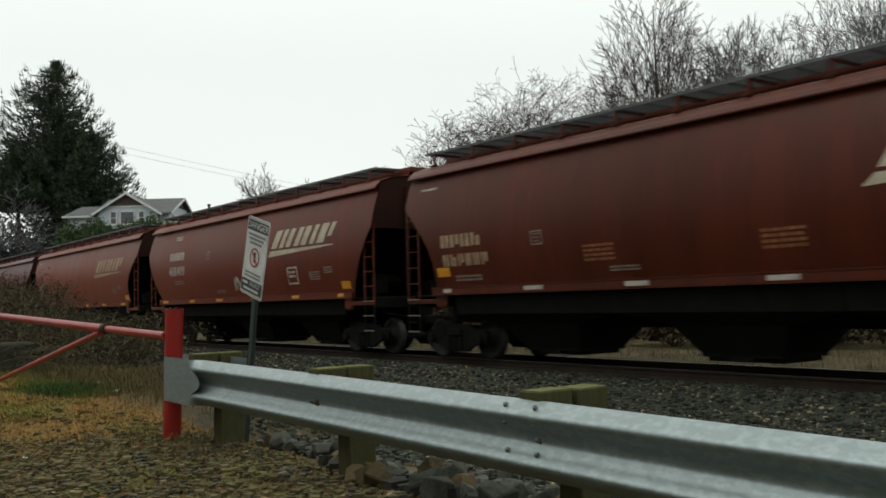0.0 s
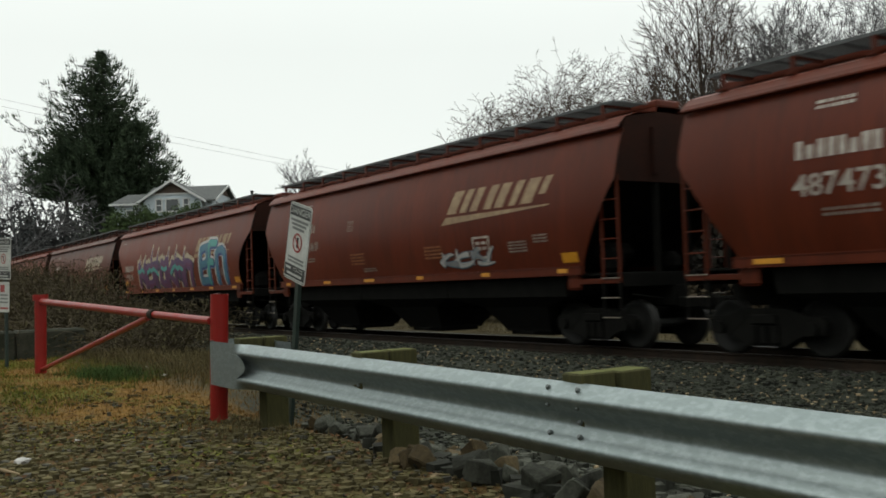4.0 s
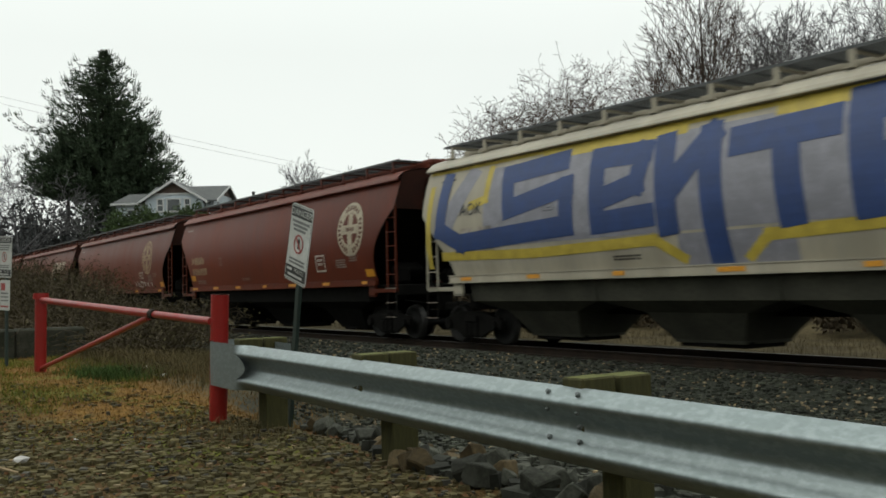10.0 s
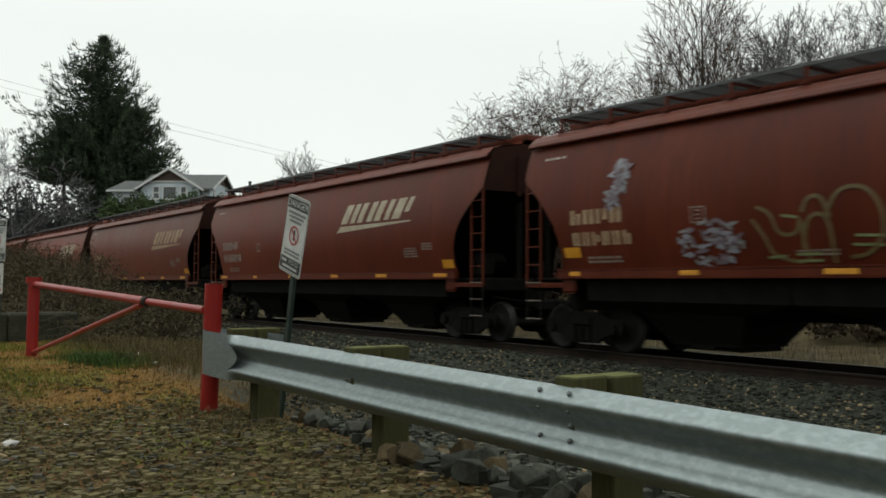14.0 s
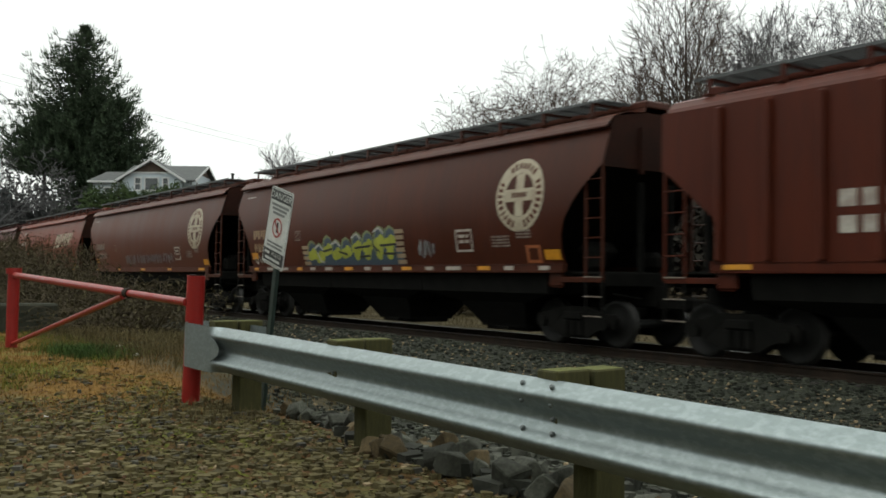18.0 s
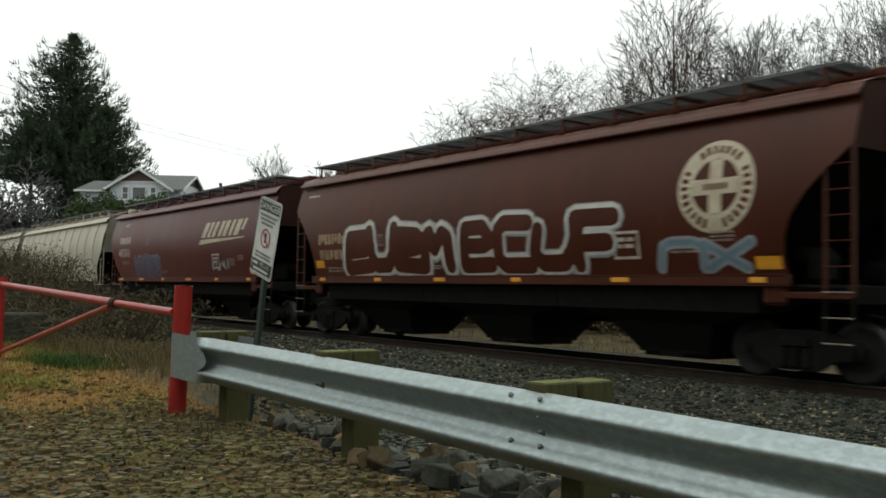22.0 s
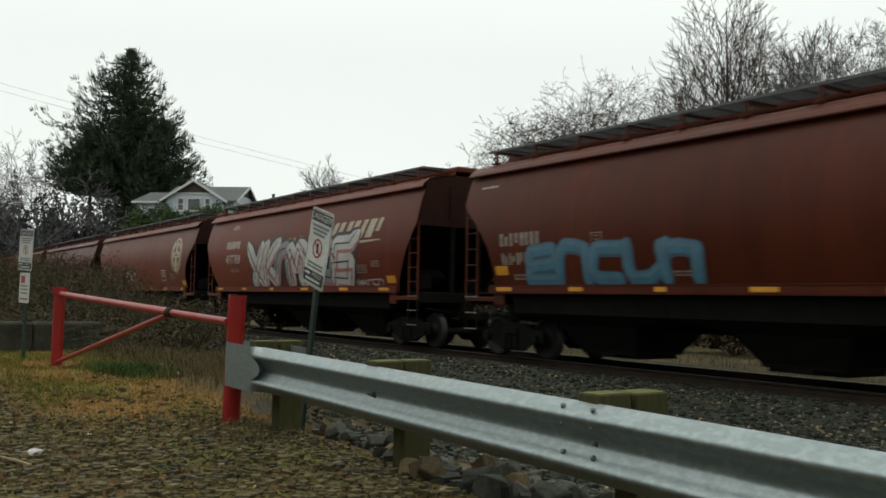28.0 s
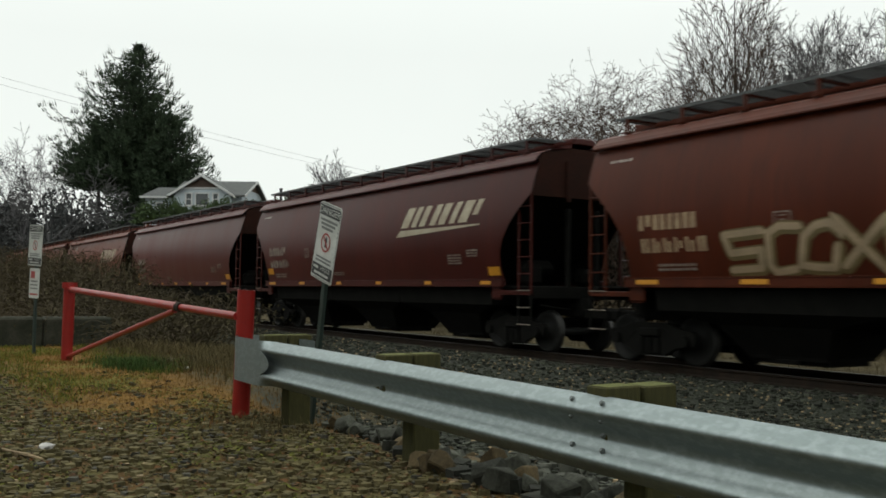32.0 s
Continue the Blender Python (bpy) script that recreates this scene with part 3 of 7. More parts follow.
def side_frame_mesh():
    bm = bmesh.new()
    out = [(-1.12, 0.56), (-1.05, 0.64), (-0.75, 0.66), (-0.4, 0.78), (0.4, 0.78), (0.75, 0.66), (1.05, 0.64), (1.12, 0.56), (1.08, 0.36), (0.74, 0.36),
           (0.52, 0.26), (0.36, 0.16), (-0.36, 0.16), (-0.52, 0.26), (-0.74, 0.36), (-1.08, 0.36)]
    prism(bm, out, -0.06, 0.06)
    for x in (-0.2, 0.0, 0.2):
        rod(bm, (x, -0.08, 0.22), (x, -0.08, 0.5), 0.075, 10)
    box(bm, (0, -0.06, 0.6), (0.5, 0.12, 0.16), bevel=0.02)
    for s in (-0.89, 0.89):
        rod(bm, (s, -0.16, 0.457), (s, 0.02, 0.457), 0.11, 14)
    for s in (-1, 1):
        box(bm, (s * 0.56, -0.05, 0.5), (0.5, 0.04, 0.07), pose(0, 0, 0, 0, s * 38, 0))
    return mesh_of(bm, "side_frame", M["under"])


def bolster_mesh():
    bm = bmesh.new()
    box(bm, (0, 0, 0.6), (0.42, 2.0, 0.28), bevel=0.03)
    rod(bm, (0, 0, 0.7), (0, 0, 0.9), 0.2, 14)
    for s in (-0.5, 0.5):
        box(bm, (s, 0, 0.42), (0.08, 1.5, 0.14))
    return mesh_of(bm, "bolster", M["under"])


def ladder_mesh(material, tall):
    """Ladder at a car's corner; x runs inboard from the end, towards minus."""
    bm = bmesh.new()
    for x, top in ((-0.04, tall), (-0.48, tall - 0.4)):
        box(bm, (x, 0, (top + 1.5) / 2), (0.07, 0.05, top - 1.5))
        box(bm, (x, 0, 1.02), (0.03, 0.04, 0.95), mi=2)
    z = 0.62
    while z < tall - 0.1:
        rod(bm, (-0.05, -0.03, z), (-0.5, -0.03, z), 0.014, 6, mi=1 if z < 1.7 else 0)
        z += 0.37
    return mesh_of(bm, "ladder", material, M["small_stencil"], M["under"])


SHARED = {}


def shared(key, make):
    if key not in SHARED:
        SHARED[key] = make()
    return SHARED[key]


def hopper_car(kind, length, paint, label):
    """A covered hopper car in its own space: x ahead, z up from the rail head, centred."""
    P = M[paint]
    half = length / 2
    flat = kind == "ribbed"
    cut = kind
    zb = BITES[kind][-1][0] - 0.06
    car = empty("hopper_car", pose(0, RAIL_Y, 0), label, "railway car", "hopper cars of the train")
    # side sheets
    for s, nm in ((-1, "side_sheet"), (1, "side_sheet")):
        def make_side(s=s):
            bm = bmesh.new()
            cols = [-1.0, -0.97, -0.94] + [-0.9 + 1.8 * i / 8 for i in range(9)] + [0.94, 0.97, 1.0]
            rows = []
            for z in Z_LEVELS:
                xe = half - bite(z, cut)
                rows.append([(max(-xe, min(xe, c * half)), s * side_w(z, flat), z) for c in cols])
            rows = rows if s > 0 else [r[::-1] for r in rows]
            sweep(bm, rows)
            bmesh.ops.remove_doubles(bm, verts=bm.verts, dist=1e-5)
            for f in bm.faces:
                f.smooth = True
            inner = [[(x, y - s * 0.02, z) for x, y, z in r[::-1]] for r in rows]
            # inner faces take the near-black colour, so the cut-out ends look shaded
            sweep(bm, inner, mi=1)
            me = mesh_of(bm, "side_sheet", P, M["under"])
            return me
        share(nm, shared(("side", kind, length, paint, s), make_side), car, Matrix.Identity(4))
        def make_sill(s=s):
            bm = bmesh.new()
            run = length - 2.1
            box(bm, (0, s * 1.5, 1.535), (run, 0.11, 0.16), bevel=0.012)
            box(bm, (0, s * 1.545, 1.618), (run, 0.05, 0.02))
            box(bm, (0, s * 1.545, 1.452), (run, 0.06, 0.018))
            return mesh_of(bm, "side_sill", P)
        share("side_sill", shared(("sill", length, paint, s), make_sill), car, Matrix.Identity(4))
        def make_chord(s=s):
            bm = bmesh.new()
            sec = [(1.34, 4.165), (1.45, 4.18), (1.45, 4.205), (1.39, 4.28), (1.25, 4.405), (1.2, 4.415)]
            sweep(bm, [[(x, s * y, z) for y, z in (sec if s < 0 else sec[::-1])] for x in (-half, -half + 0.15, half - 0.15, half)])
            return mesh_of(bm, "top_chord", P)
        share("top_chord", shared(("chord", length, paint, s), make_chord), car, Matrix.Identity(4))
        def make_walk(s=s):
            bm = bmesh.new()
            for k in range(10):
                box(bm, (0, s * (0.42 + k * 0.077), 4.765), (length - 0.7, 0.042, 0.012))
            box(bm, (0, s * 1.15, 4.77), (length - 0.7, 0.02, 0.05))
            for k in range(int(length / 0.6)):
                box(bm, (-half + 0.5 + k * 0.6, s * 0.77, 4.745), (0.03, 0.76, 0.03))
            return mesh_of(bm, "roof_walkway", M["grate"])
        share("roof_walkway", shared(("walk", length, s), make_walk), car, Matrix.Identity(4))
    # roof, hatches, brackets
    def make_roof():
        bm = bmesh.new()
        sec = [(-1.24, 4.41), (-0.95, 4.5), (-0.42, 4.56), (-0.4, 4.66), (0.4, 4.66), (0.42, 4.56), (0.95, 4.5), (1.24, 4.41)]
        sweep(bm, [[(x, y, z) for y, z in sec] for x in (-half, half)])
        return mesh_of(bm, "roof", P)
    share("roof", shared(("roof", length, paint), make_roof), car, Matrix.Identity(4))
    def make_hatch():
        bm = bmesh.new()
        box(bm, (0, 0, 4.74), (length / 4 - 0.06, 0.66, 0.16), bevel=0.03)
        return mesh_of(bm, "hatch_cover", P)
    for k in range(4):
        share("hatch_cover", shared(("hatch", length, paint), make_hatch), car, Matrix.Translation((-half + (k + 0.5) * length / 4, 0, 0)))
    def make_bracket():
        bm = bmesh.new()
        wide = 0.11 if kind in ("grey", "short") else 0.07
        prism(bm, [(-wide / 2, 4.44), (wide / 2, 4.44), (wide / 2, 4.76), (-wide / 2, 4.76)], -1.16, -1.12)
        box(bm, (0, -1.18, 4.46), (wide * 1.6, 0.2, 0.03))
        box(bm, (0, -0.77, 4.735), (wide, 0.76, 0.04))
        return mesh_of(bm, "walkway_bracket", P)
    n = 12
    for k in range(n):
        share("walkway_bracket", shared(("bracket", kind in ("grey", "short"), paint), make_bracket), car, Matrix.Translation((-half + 0.7 + k * (length - 1.4) / (n - 1), 0, 0)))
    # ends
    def make_end():
        bm = bmesh.new()
        pts = [(-1.24, 4.4), (-0.42, 4.56), (0.42, 4.56), (1.24, 4.4), (side_w(4.1, flat) - 0.02, 4.15), (side_w(zb, flat) - 0.03, zb), (-side_w(zb, flat) + 0.03, zb), (-side_w(4.1, flat) + 0.02, 4.15)]
        a = [bm.verts.new((half - 0.03, y, z)) for y, z in pts]
        b = [bm.verts.new((half - 0.07, y, z)) for y, z in pts]
        bm.faces.new(a)
        bm.faces.new(b[::-1])
        for i in range(len(pts)):
            j = (i + 1) % len(pts)
            bm.faces.new((a[j], a[i], b[i], b[j]))
        for y in (-0.5, 0.5):
            box(bm, (half - 0.0, y, 3.8), (0.06, 0.1, 0.9))
        return mesh_of(bm, "end_sheet", M["end_shade_pale"] if paint in ("grey", "cream") else M["end_shade"])
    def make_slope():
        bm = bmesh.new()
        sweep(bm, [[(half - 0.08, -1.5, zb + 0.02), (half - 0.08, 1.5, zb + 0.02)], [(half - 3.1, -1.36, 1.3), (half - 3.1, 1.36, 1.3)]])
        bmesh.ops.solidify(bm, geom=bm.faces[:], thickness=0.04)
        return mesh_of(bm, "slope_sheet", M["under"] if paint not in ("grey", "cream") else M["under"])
    def make_box(name, c, s, m, bevel=0.01):
        def make():
            bm = bmesh.new()
            box(bm, c, s, bevel=bevel)
            return mesh_of(bm, name, m)
        return name, shared((name, c, s, m.name), make)
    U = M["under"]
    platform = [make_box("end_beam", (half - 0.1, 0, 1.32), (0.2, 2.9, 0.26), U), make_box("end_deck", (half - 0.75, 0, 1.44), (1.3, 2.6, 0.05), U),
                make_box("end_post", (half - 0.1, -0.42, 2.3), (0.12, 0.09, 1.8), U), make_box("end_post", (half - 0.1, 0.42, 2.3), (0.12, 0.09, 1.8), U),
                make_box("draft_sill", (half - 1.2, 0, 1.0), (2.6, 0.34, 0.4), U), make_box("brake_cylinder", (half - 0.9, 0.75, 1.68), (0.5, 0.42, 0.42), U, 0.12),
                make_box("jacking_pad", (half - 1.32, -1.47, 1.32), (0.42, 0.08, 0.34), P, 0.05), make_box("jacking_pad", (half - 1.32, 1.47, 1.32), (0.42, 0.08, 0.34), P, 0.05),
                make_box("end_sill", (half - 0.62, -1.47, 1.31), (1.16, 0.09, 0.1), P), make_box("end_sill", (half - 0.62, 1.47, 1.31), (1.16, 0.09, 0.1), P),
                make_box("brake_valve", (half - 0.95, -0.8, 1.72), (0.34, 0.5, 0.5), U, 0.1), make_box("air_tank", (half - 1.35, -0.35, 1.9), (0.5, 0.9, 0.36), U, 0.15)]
    def make_coupler():
        bm = bmesh.new()
        box(bm, (half + 0.3, 0, 0.86), (0.7, 0.22, 0.22), bevel=0.03)
        box(bm, (half + 0.7, 0.04, 0.86), (0.3, 0.3, 0.28), bevel=0.06)
        rod(bm, (half + 0.05, -0.5, 0.95), (half + 0.05, -1.3, 1.05), 0.015)
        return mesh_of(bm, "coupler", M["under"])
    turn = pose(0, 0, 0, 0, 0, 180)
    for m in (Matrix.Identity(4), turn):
        share("end_sheet", shared(("end", kind, length, paint), make_end), car, m)
        share("slope_sheet", shared(("slope", kind, length), make_slope), car, m)
        for nm, me in platform:
            share(nm, me, car, m)
        share("coupler", shared(("coupler", length), make_coupler), car, m)
    tall = BITES[kind][-1][0] + 0.05
    lad = shared(("ladder", paint, tall), lambda: ladder_mesh(P, tall))
    def make_ladder_mirror():
        me = lad.copy()
        me.transform(Matrix.Diagonal((-1, 1, 1, 1)))
        me.flip_normals()
        return me
    ladm = shared(("ladder_mirror", paint, tall), make_ladder_mirror)
    def stile(top, x):
        bm = bmesh.new()
        box(bm, (x, 0, (top + 1.3) / 2), (0.045, 0.04, top - 1.3))
        box(bm, (x, 0, 0.95), (0.028, 0.035, 0.7), mi=1)
        return mesh_of(bm, "stile", P, M["under"])
    def rung(low):
        bm = bmesh.new()
        rod(bm, (0, -0.03, 0), (-0.45, -0.03, 0), 0.011, 6)
        return mesh_of(bm, "rung", M["small_stencil"] if low else P)
    for s in (1, -1):
        lad_near = share("ladder", shared(("stile", tall, paint, s), lambda: stile(tall, -0.04 * s)), car, Matrix.Translation((s * half, -1.5, 0)))
        share("stile", shared(("stile", tall - 0.4, paint, s), lambda: stile(tall - 0.4, -0.48 * s)), lad_near, Matrix.Identity(4))
        z = 0.62
        while z < tall - 0.1:
            share("rung", shared(("rung", z < 1.7, paint), lambda: rung(z < 1.7)), lad_near, Matrix.Translation((-0.05 if s > 0 else 0.5, 0, z)))
            z += 0.37
    share("ladder", ladm, car, pose(half, 1.5, 0, 0, 0, 180))
    share("ladder", lad, car, pose(-half, 1.5, 0, 0, 0, 180))
    # hopper bays under the body
    dull = paint in ("grey", "cream")
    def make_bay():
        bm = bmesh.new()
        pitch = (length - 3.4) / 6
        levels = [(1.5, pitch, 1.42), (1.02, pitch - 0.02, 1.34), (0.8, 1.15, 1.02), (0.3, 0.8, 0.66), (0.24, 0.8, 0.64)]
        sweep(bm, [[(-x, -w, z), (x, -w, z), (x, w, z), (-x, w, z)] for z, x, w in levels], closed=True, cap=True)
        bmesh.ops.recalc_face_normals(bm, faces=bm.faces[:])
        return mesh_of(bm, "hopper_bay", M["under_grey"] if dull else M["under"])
    def make_outlet():
        bm = bmesh.new()
        box(bm, (0, 0, 0.2), (1.5, 1.1, 0.08), bevel=0.01)
        box(bm, (0, -0.6, 0.22), (0.5, 0.2, 0.06))
        rod(bm, (-0.85, -0.5, 0.26), (0.85, -0.5, 0.26), 0.025)
        return mesh_of(bm, "outlet_gate", M["under"])
    for k in (-1, 0, 1):
        share("hopper_bay", shared(("bay", length, dull), make_bay), car, Matrix.Translation((k * (length - 3.4) / 3, 0, 0)))
        share("outlet_gate", shared("outlet", make_outlet), car, Matrix.Translation((k * (length - 3.4) / 3, 0, 0)))
    def make_centre():
        bm = bmesh.new()
        box(bm, (0, 0, 0.9), (length - 3.0, 0.34, 0.36))
        return mesh_of(bm, "centre_sill", M["under"])
    share("centre_sill", shared(("centre", length), make_centre), car, Matrix.Identity(4))
    # ribs on the outside-braced kinds
    if kind == "ribbed":
        def make_rib():
            bm = bmesh.new()
            box(bm, (0, -1.6, 2.88), (0.1, 0.1, 2.5), bevel=0.012)
            return mesh_of(bm, "side_post", P)
        for k in range(17):
            share("side_post", shared("rib", make_rib), car, Matrix.Translation((-half + 1.25 + k * (length - 2.5) / 16, 0, 0)))
    if kind in ("grey",):
        def make_seam():
            bm = bmesh.new()
            sweep(bm, [[(-0.035, -side_w(z) - 0.001, z), (-0.025, -side_w(z) - 0.03, z), (0.025, -side_w(z) - 0.03, z), (0.035, -side_w(z) - 0.001, z)] for z in Z_LEVELS])
            return mesh_of(bm, "panel_seam", P)
        for k in range(11):
            share("panel_seam", shared(("seam", paint), make_seam), car, Matrix.Translation((-half + 1.4 + k * (length - 2.8) / 10, 0, 0)))
    # trucks with their wheelsets
    sf = shared("side_frame", side_frame_mesh)
    for s in (-1, 1):
        tr = share("truck", shared("bolster", bolster_mesh), car, Matrix.Translation((s * (half - 1.25), 0, 0)))
        share("side_frame", sf, tr, Matrix.Translation((0, -1.0, 0)))
        share("side_frame", sf, tr, pose(0, 1.0, 0, 0, 0, 180))
        for a in (-0.89, 0.89):
            share("wheelset", shared("wheelset", wheelset_mesh), tr, Matrix.Translation((a, 0, 0.457)))
    return car


def decal(car, name, verts, faces, material, off=0.005, flat=False, label=""):
    """Paint on a car's side: outlines in x and z, laid onto the curve of the sheet."""
    bm = bmesh.new()
    vs = [bm.verts.new((v[0], v[2] if len(v) > 2 else 0.0, v[1])) for v in verts]
    for f in faces:
        try:
            bm.faces.new([vs[i] for i in f])
        except ValueError:
            pass
    lo, hi = min(v[1] for v in verts), max(v[1] for v in verts)
    for z in Z_LEVELS:
        if lo < z < hi:
            bmesh.ops.bisect_plane(bm, geom=bm.verts[:] + bm.edges[:] + bm.faces[:], plane_co=(0, 0, z), plane_no=(0, 0, 1))
    for v in bm.verts:
        v.co.y = -side_on_levels(v.co.z, flat) - off - v.co.y
    bm.normal_update()
    for f in bm.faces:
        if f.normal.y > 0:
            f.normal_flip()
    return part(name, bm, material, car, label)


def layered(car, layers, flat=False, label="sprayed graffiti paint"):
    """Several coats of paint as one part."""
    whole, mats = bmesh.new(), []
    for colour, off, verts, faces in layers:
        ob = decal(car, "coat", verts, faces, M[colour], off, flat)
        me = ob.data
        if colour not in mats:
            mats.append(colour)
        k = len(whole.verts)
        vs = [whole.verts.new(v.co) for v in me.vertices]
        for p in me.polygons:
            whole.faces.new([vs[i] for i in p.vertices]).material_index = mats.index(colour)
        bpy.data.objects.remove(ob)
        bpy.data.meshes.remove(me)
    tagged(part("graffiti", whole, [M[c] for c in mats], car, label), kind="stuff")


def quads(rects):
    vs, fs = [], []
    for x0, z0, x1, z1 in rects:
        k = len(vs)
        vs += [(x0, z0), (x1, z0), (x1, z1), (x0, z1)]
        fs.append((k, k + 1, k + 2, k + 3))
    return vs, fs


def bars(car, x, z, w, h, rows, material, flat=False, seed=0, name="stencil"):
    """Unreadable small lettering: broken bars."""
    r = random.Random(seed)
    rects = []
    for k in range(rows):
        zz = z - k * h * 1.7
        xx = x
        while xx < x + w:
            ww = r.uniform(0.5, 1.6) * h * 2
            rects.append((xx, zz - h / 2, min(xx + ww, x + w), zz + h / 2))
            xx += ww + h * 0.7
    tagged(decal(car, name, *quads(rects), material, 0.005, flat), kind="stuff")


def blocks(car, x, z, w, h, count, material, seed, pitch=0.36):
    """A row of worn stencil blocks, each broken by one or two slots."""
    r = random.Random(seed)
    rects = []
    for k in range(count):
        a = x + k * pitch
        lo, hi = z - h / 2, z + h / 2
        t = h * 0.24
        rects.append((a, lo, a + w * r.uniform(0.36, 0.46), hi))
        rects.append((a + w * 0.58, lo + t * r.choice((0, 0, 1)), a + w, hi - t * r.choice((0, 0, 1))))
    tagged(decal(car, "stencil", *quads(rects), material), kind="stuff")


def wordmark(car, x0, z0, w, h, material, flat=False):
    """The railway's slanted mark as plain leaning blocks over a tapering bar."""
    vs, fs = [], []
    n, slant = 4, 0.42 * h
    bw = (w - slant) / n
    def quad(a, b, z_lo, z_hi):
        k = len(vs)
        for x, z in ((a, z_lo), (b, z_lo), (b, z_hi), (a, z_hi)):
            vs.append((x + slant * (z - z0 - 0.3 * h) / (0.7 * h), z))
        fs.append((k, k + 1, k + 2, k + 3))
    base = z0 + 0.3 * h
    top = z0 + h
    for i in range(n):
        a = x0 + i * bw + 0.02
        quad(a, a + (0.4, 0.3, 0.34, 0.42)[i] * bw, base, top)
        quad(a + 0.56 * bw, a + (0.84, 0.86, 0.82, 0.8)[i] * bw, base + (0, 0, 0, 0.3)[i] * (top - base), top)
    k = len(vs)
    vs.extend([(x0 - 0.3 * slant - 0.12, z0 - 0.02), (x0 - 0.02, z0 + 0.21 * h), (x0 + w * 0.93, z0 + 0.21 * h), (x0 + w * 0.93, z0 + 0.17 * h)])
    fs.append((k, k + 1, k + 2, k + 3))
    decal(car, "logo", vs, fs, material, 0.005, flat, "cream leaning block logo over a tapering bar")


def emblem(car, x, z, r, material):
    """A round cross emblem: a disc with four notches cut out between a ring and a cross."""
    n = 40
    vs, fs = [], []
    def ring(r0, r1, a0, a1, m):
        k = len(vs)
        for i in range(m + 1):
            a = a0 + (a1 - a0) * i / m
            vs.append((x + r0 * math.cos(a), z + r0 * math.sin(a)))
            vs.append((x + r1 * math.cos(a), z + r1 * math.sin(a)))
        for i in range(m):
            fs.append((k + 2 * i, k + 2 * i + 1, k + 2 * i + 3, k + 2 * i + 2))
    ring(0.6 * r, r, 0, 2 * math.pi, n)
    t = 0.17 * r
    q, f = quads([(x - t, z - 0.585 * r, x + t, z + 0.585 * r), (x - 0.585 * r, z - t, x - t - 0.003, z + t), (x + t + 0.003, z - t, x + 0.585 * r, z + t)])
    k = len(vs)
    vs.extend(q)
    fs.extend(tuple(i + k for i in ff) for ff in f)
    decal(car, "emblem", vs, fs, material, 0.005, label="round cream cross emblem")
    # worn print round the ring: one small block for each letter, and a short line on the cross
    vs, fs = [], []
    pick = random.Random(int(r * 100))
    for i in range(30):
        if i in (3, 11, 12, 22, 23):
            continue
        a, w, out = 2 * math.pi * i / 30, pick.uniform(0.055, 0.08), pick.uniform(0.88, 0.92)
        k = len(vs)
        vs.extend((x + q * r * math.cos(a + d), z + q * r * math.sin(a + d)) for q, d in ((0.72, -w), (out, -w * 0.8), (out, w * 0.8), (0.72, w)))
        fs.append((k, k + 1, k + 2, k + 3))
    q, f = quads([(x + (0.13 * j - 0.3) * r, z - 0.07 * r, x + (0.13 * j - 0.21) * r, z + 0.07 * r) for j in range(5)])
    k = len(vs)
    vs.extend(q)
    fs.extend(tuple(i + k for i in ff) for ff in f)
    tagged(decal(car, "emblem_print", vs, fs, M["brown"], 0.009), kind="stuff")


def lettering(car, body, x, z, size, material, off=0.005, flat=False, wide=1.0, shear=0.0, name="lettering", label="", bold=0.0):
    vs, fs = text_mesh(body, size, bold)
    decal(car, name, [(x + wide * a + shear * b, z + b) for a, b, _ in vs], fs, material, off, flat, label)


def stroke(path, w, vs, fs):
    """A ribbon of paint along a path."""
    k = len(vs)
    n = len(path)
    for i, (x, z) in enumerate(path):
        a, b = path[max(0, i - 1)], path[min(n - 1, i + 1)]
        dx, dz = b[0] - a[0], b[1] - a[1]
        d = math.hypot(dx, dz) or 1
        ww = w * (0.6 + 0.4 * math.sin(math.pi * (i + 0.5) / n))
        vs.append((x - dz / d * ww / 2, z + dx / d * ww / 2))
        vs.append((x + dz / d * ww / 2, z - dx / d * ww / 2))
    for i in range(n - 1):
        fs.append((k + 2 * i, k + 2 * i + 1, k + 2 * i + 3, k + 2 * i + 2))


def shard(path, w, vs, fs):
    """A ribbon of paint that runs out to a point at one end."""
    k, n = len(vs), len(path)
    for i, (x, z) in enumerate(path):
        a, b = path[max(0, i - 1)], path[min(n - 1, i + 1)]
        dx, dz = b[0] - a[0], b[1] - a[1]
        d = math.hypot(dx, dz) or 1
        ww = w * (1.0 - 0.75 * (i / (n - 1)) ** 2.5)
        vs.append((x - dz / d * ww / 2, z + dx / d * ww / 2))
        vs.append((x + dz / d * ww / 2, z - dx / d * ww / 2))
    for i in range(n - 1):
        fs.append((k + 2 * i, k + 2 * i + 1, k + 2 * i + 3, k + 2 * i + 2))


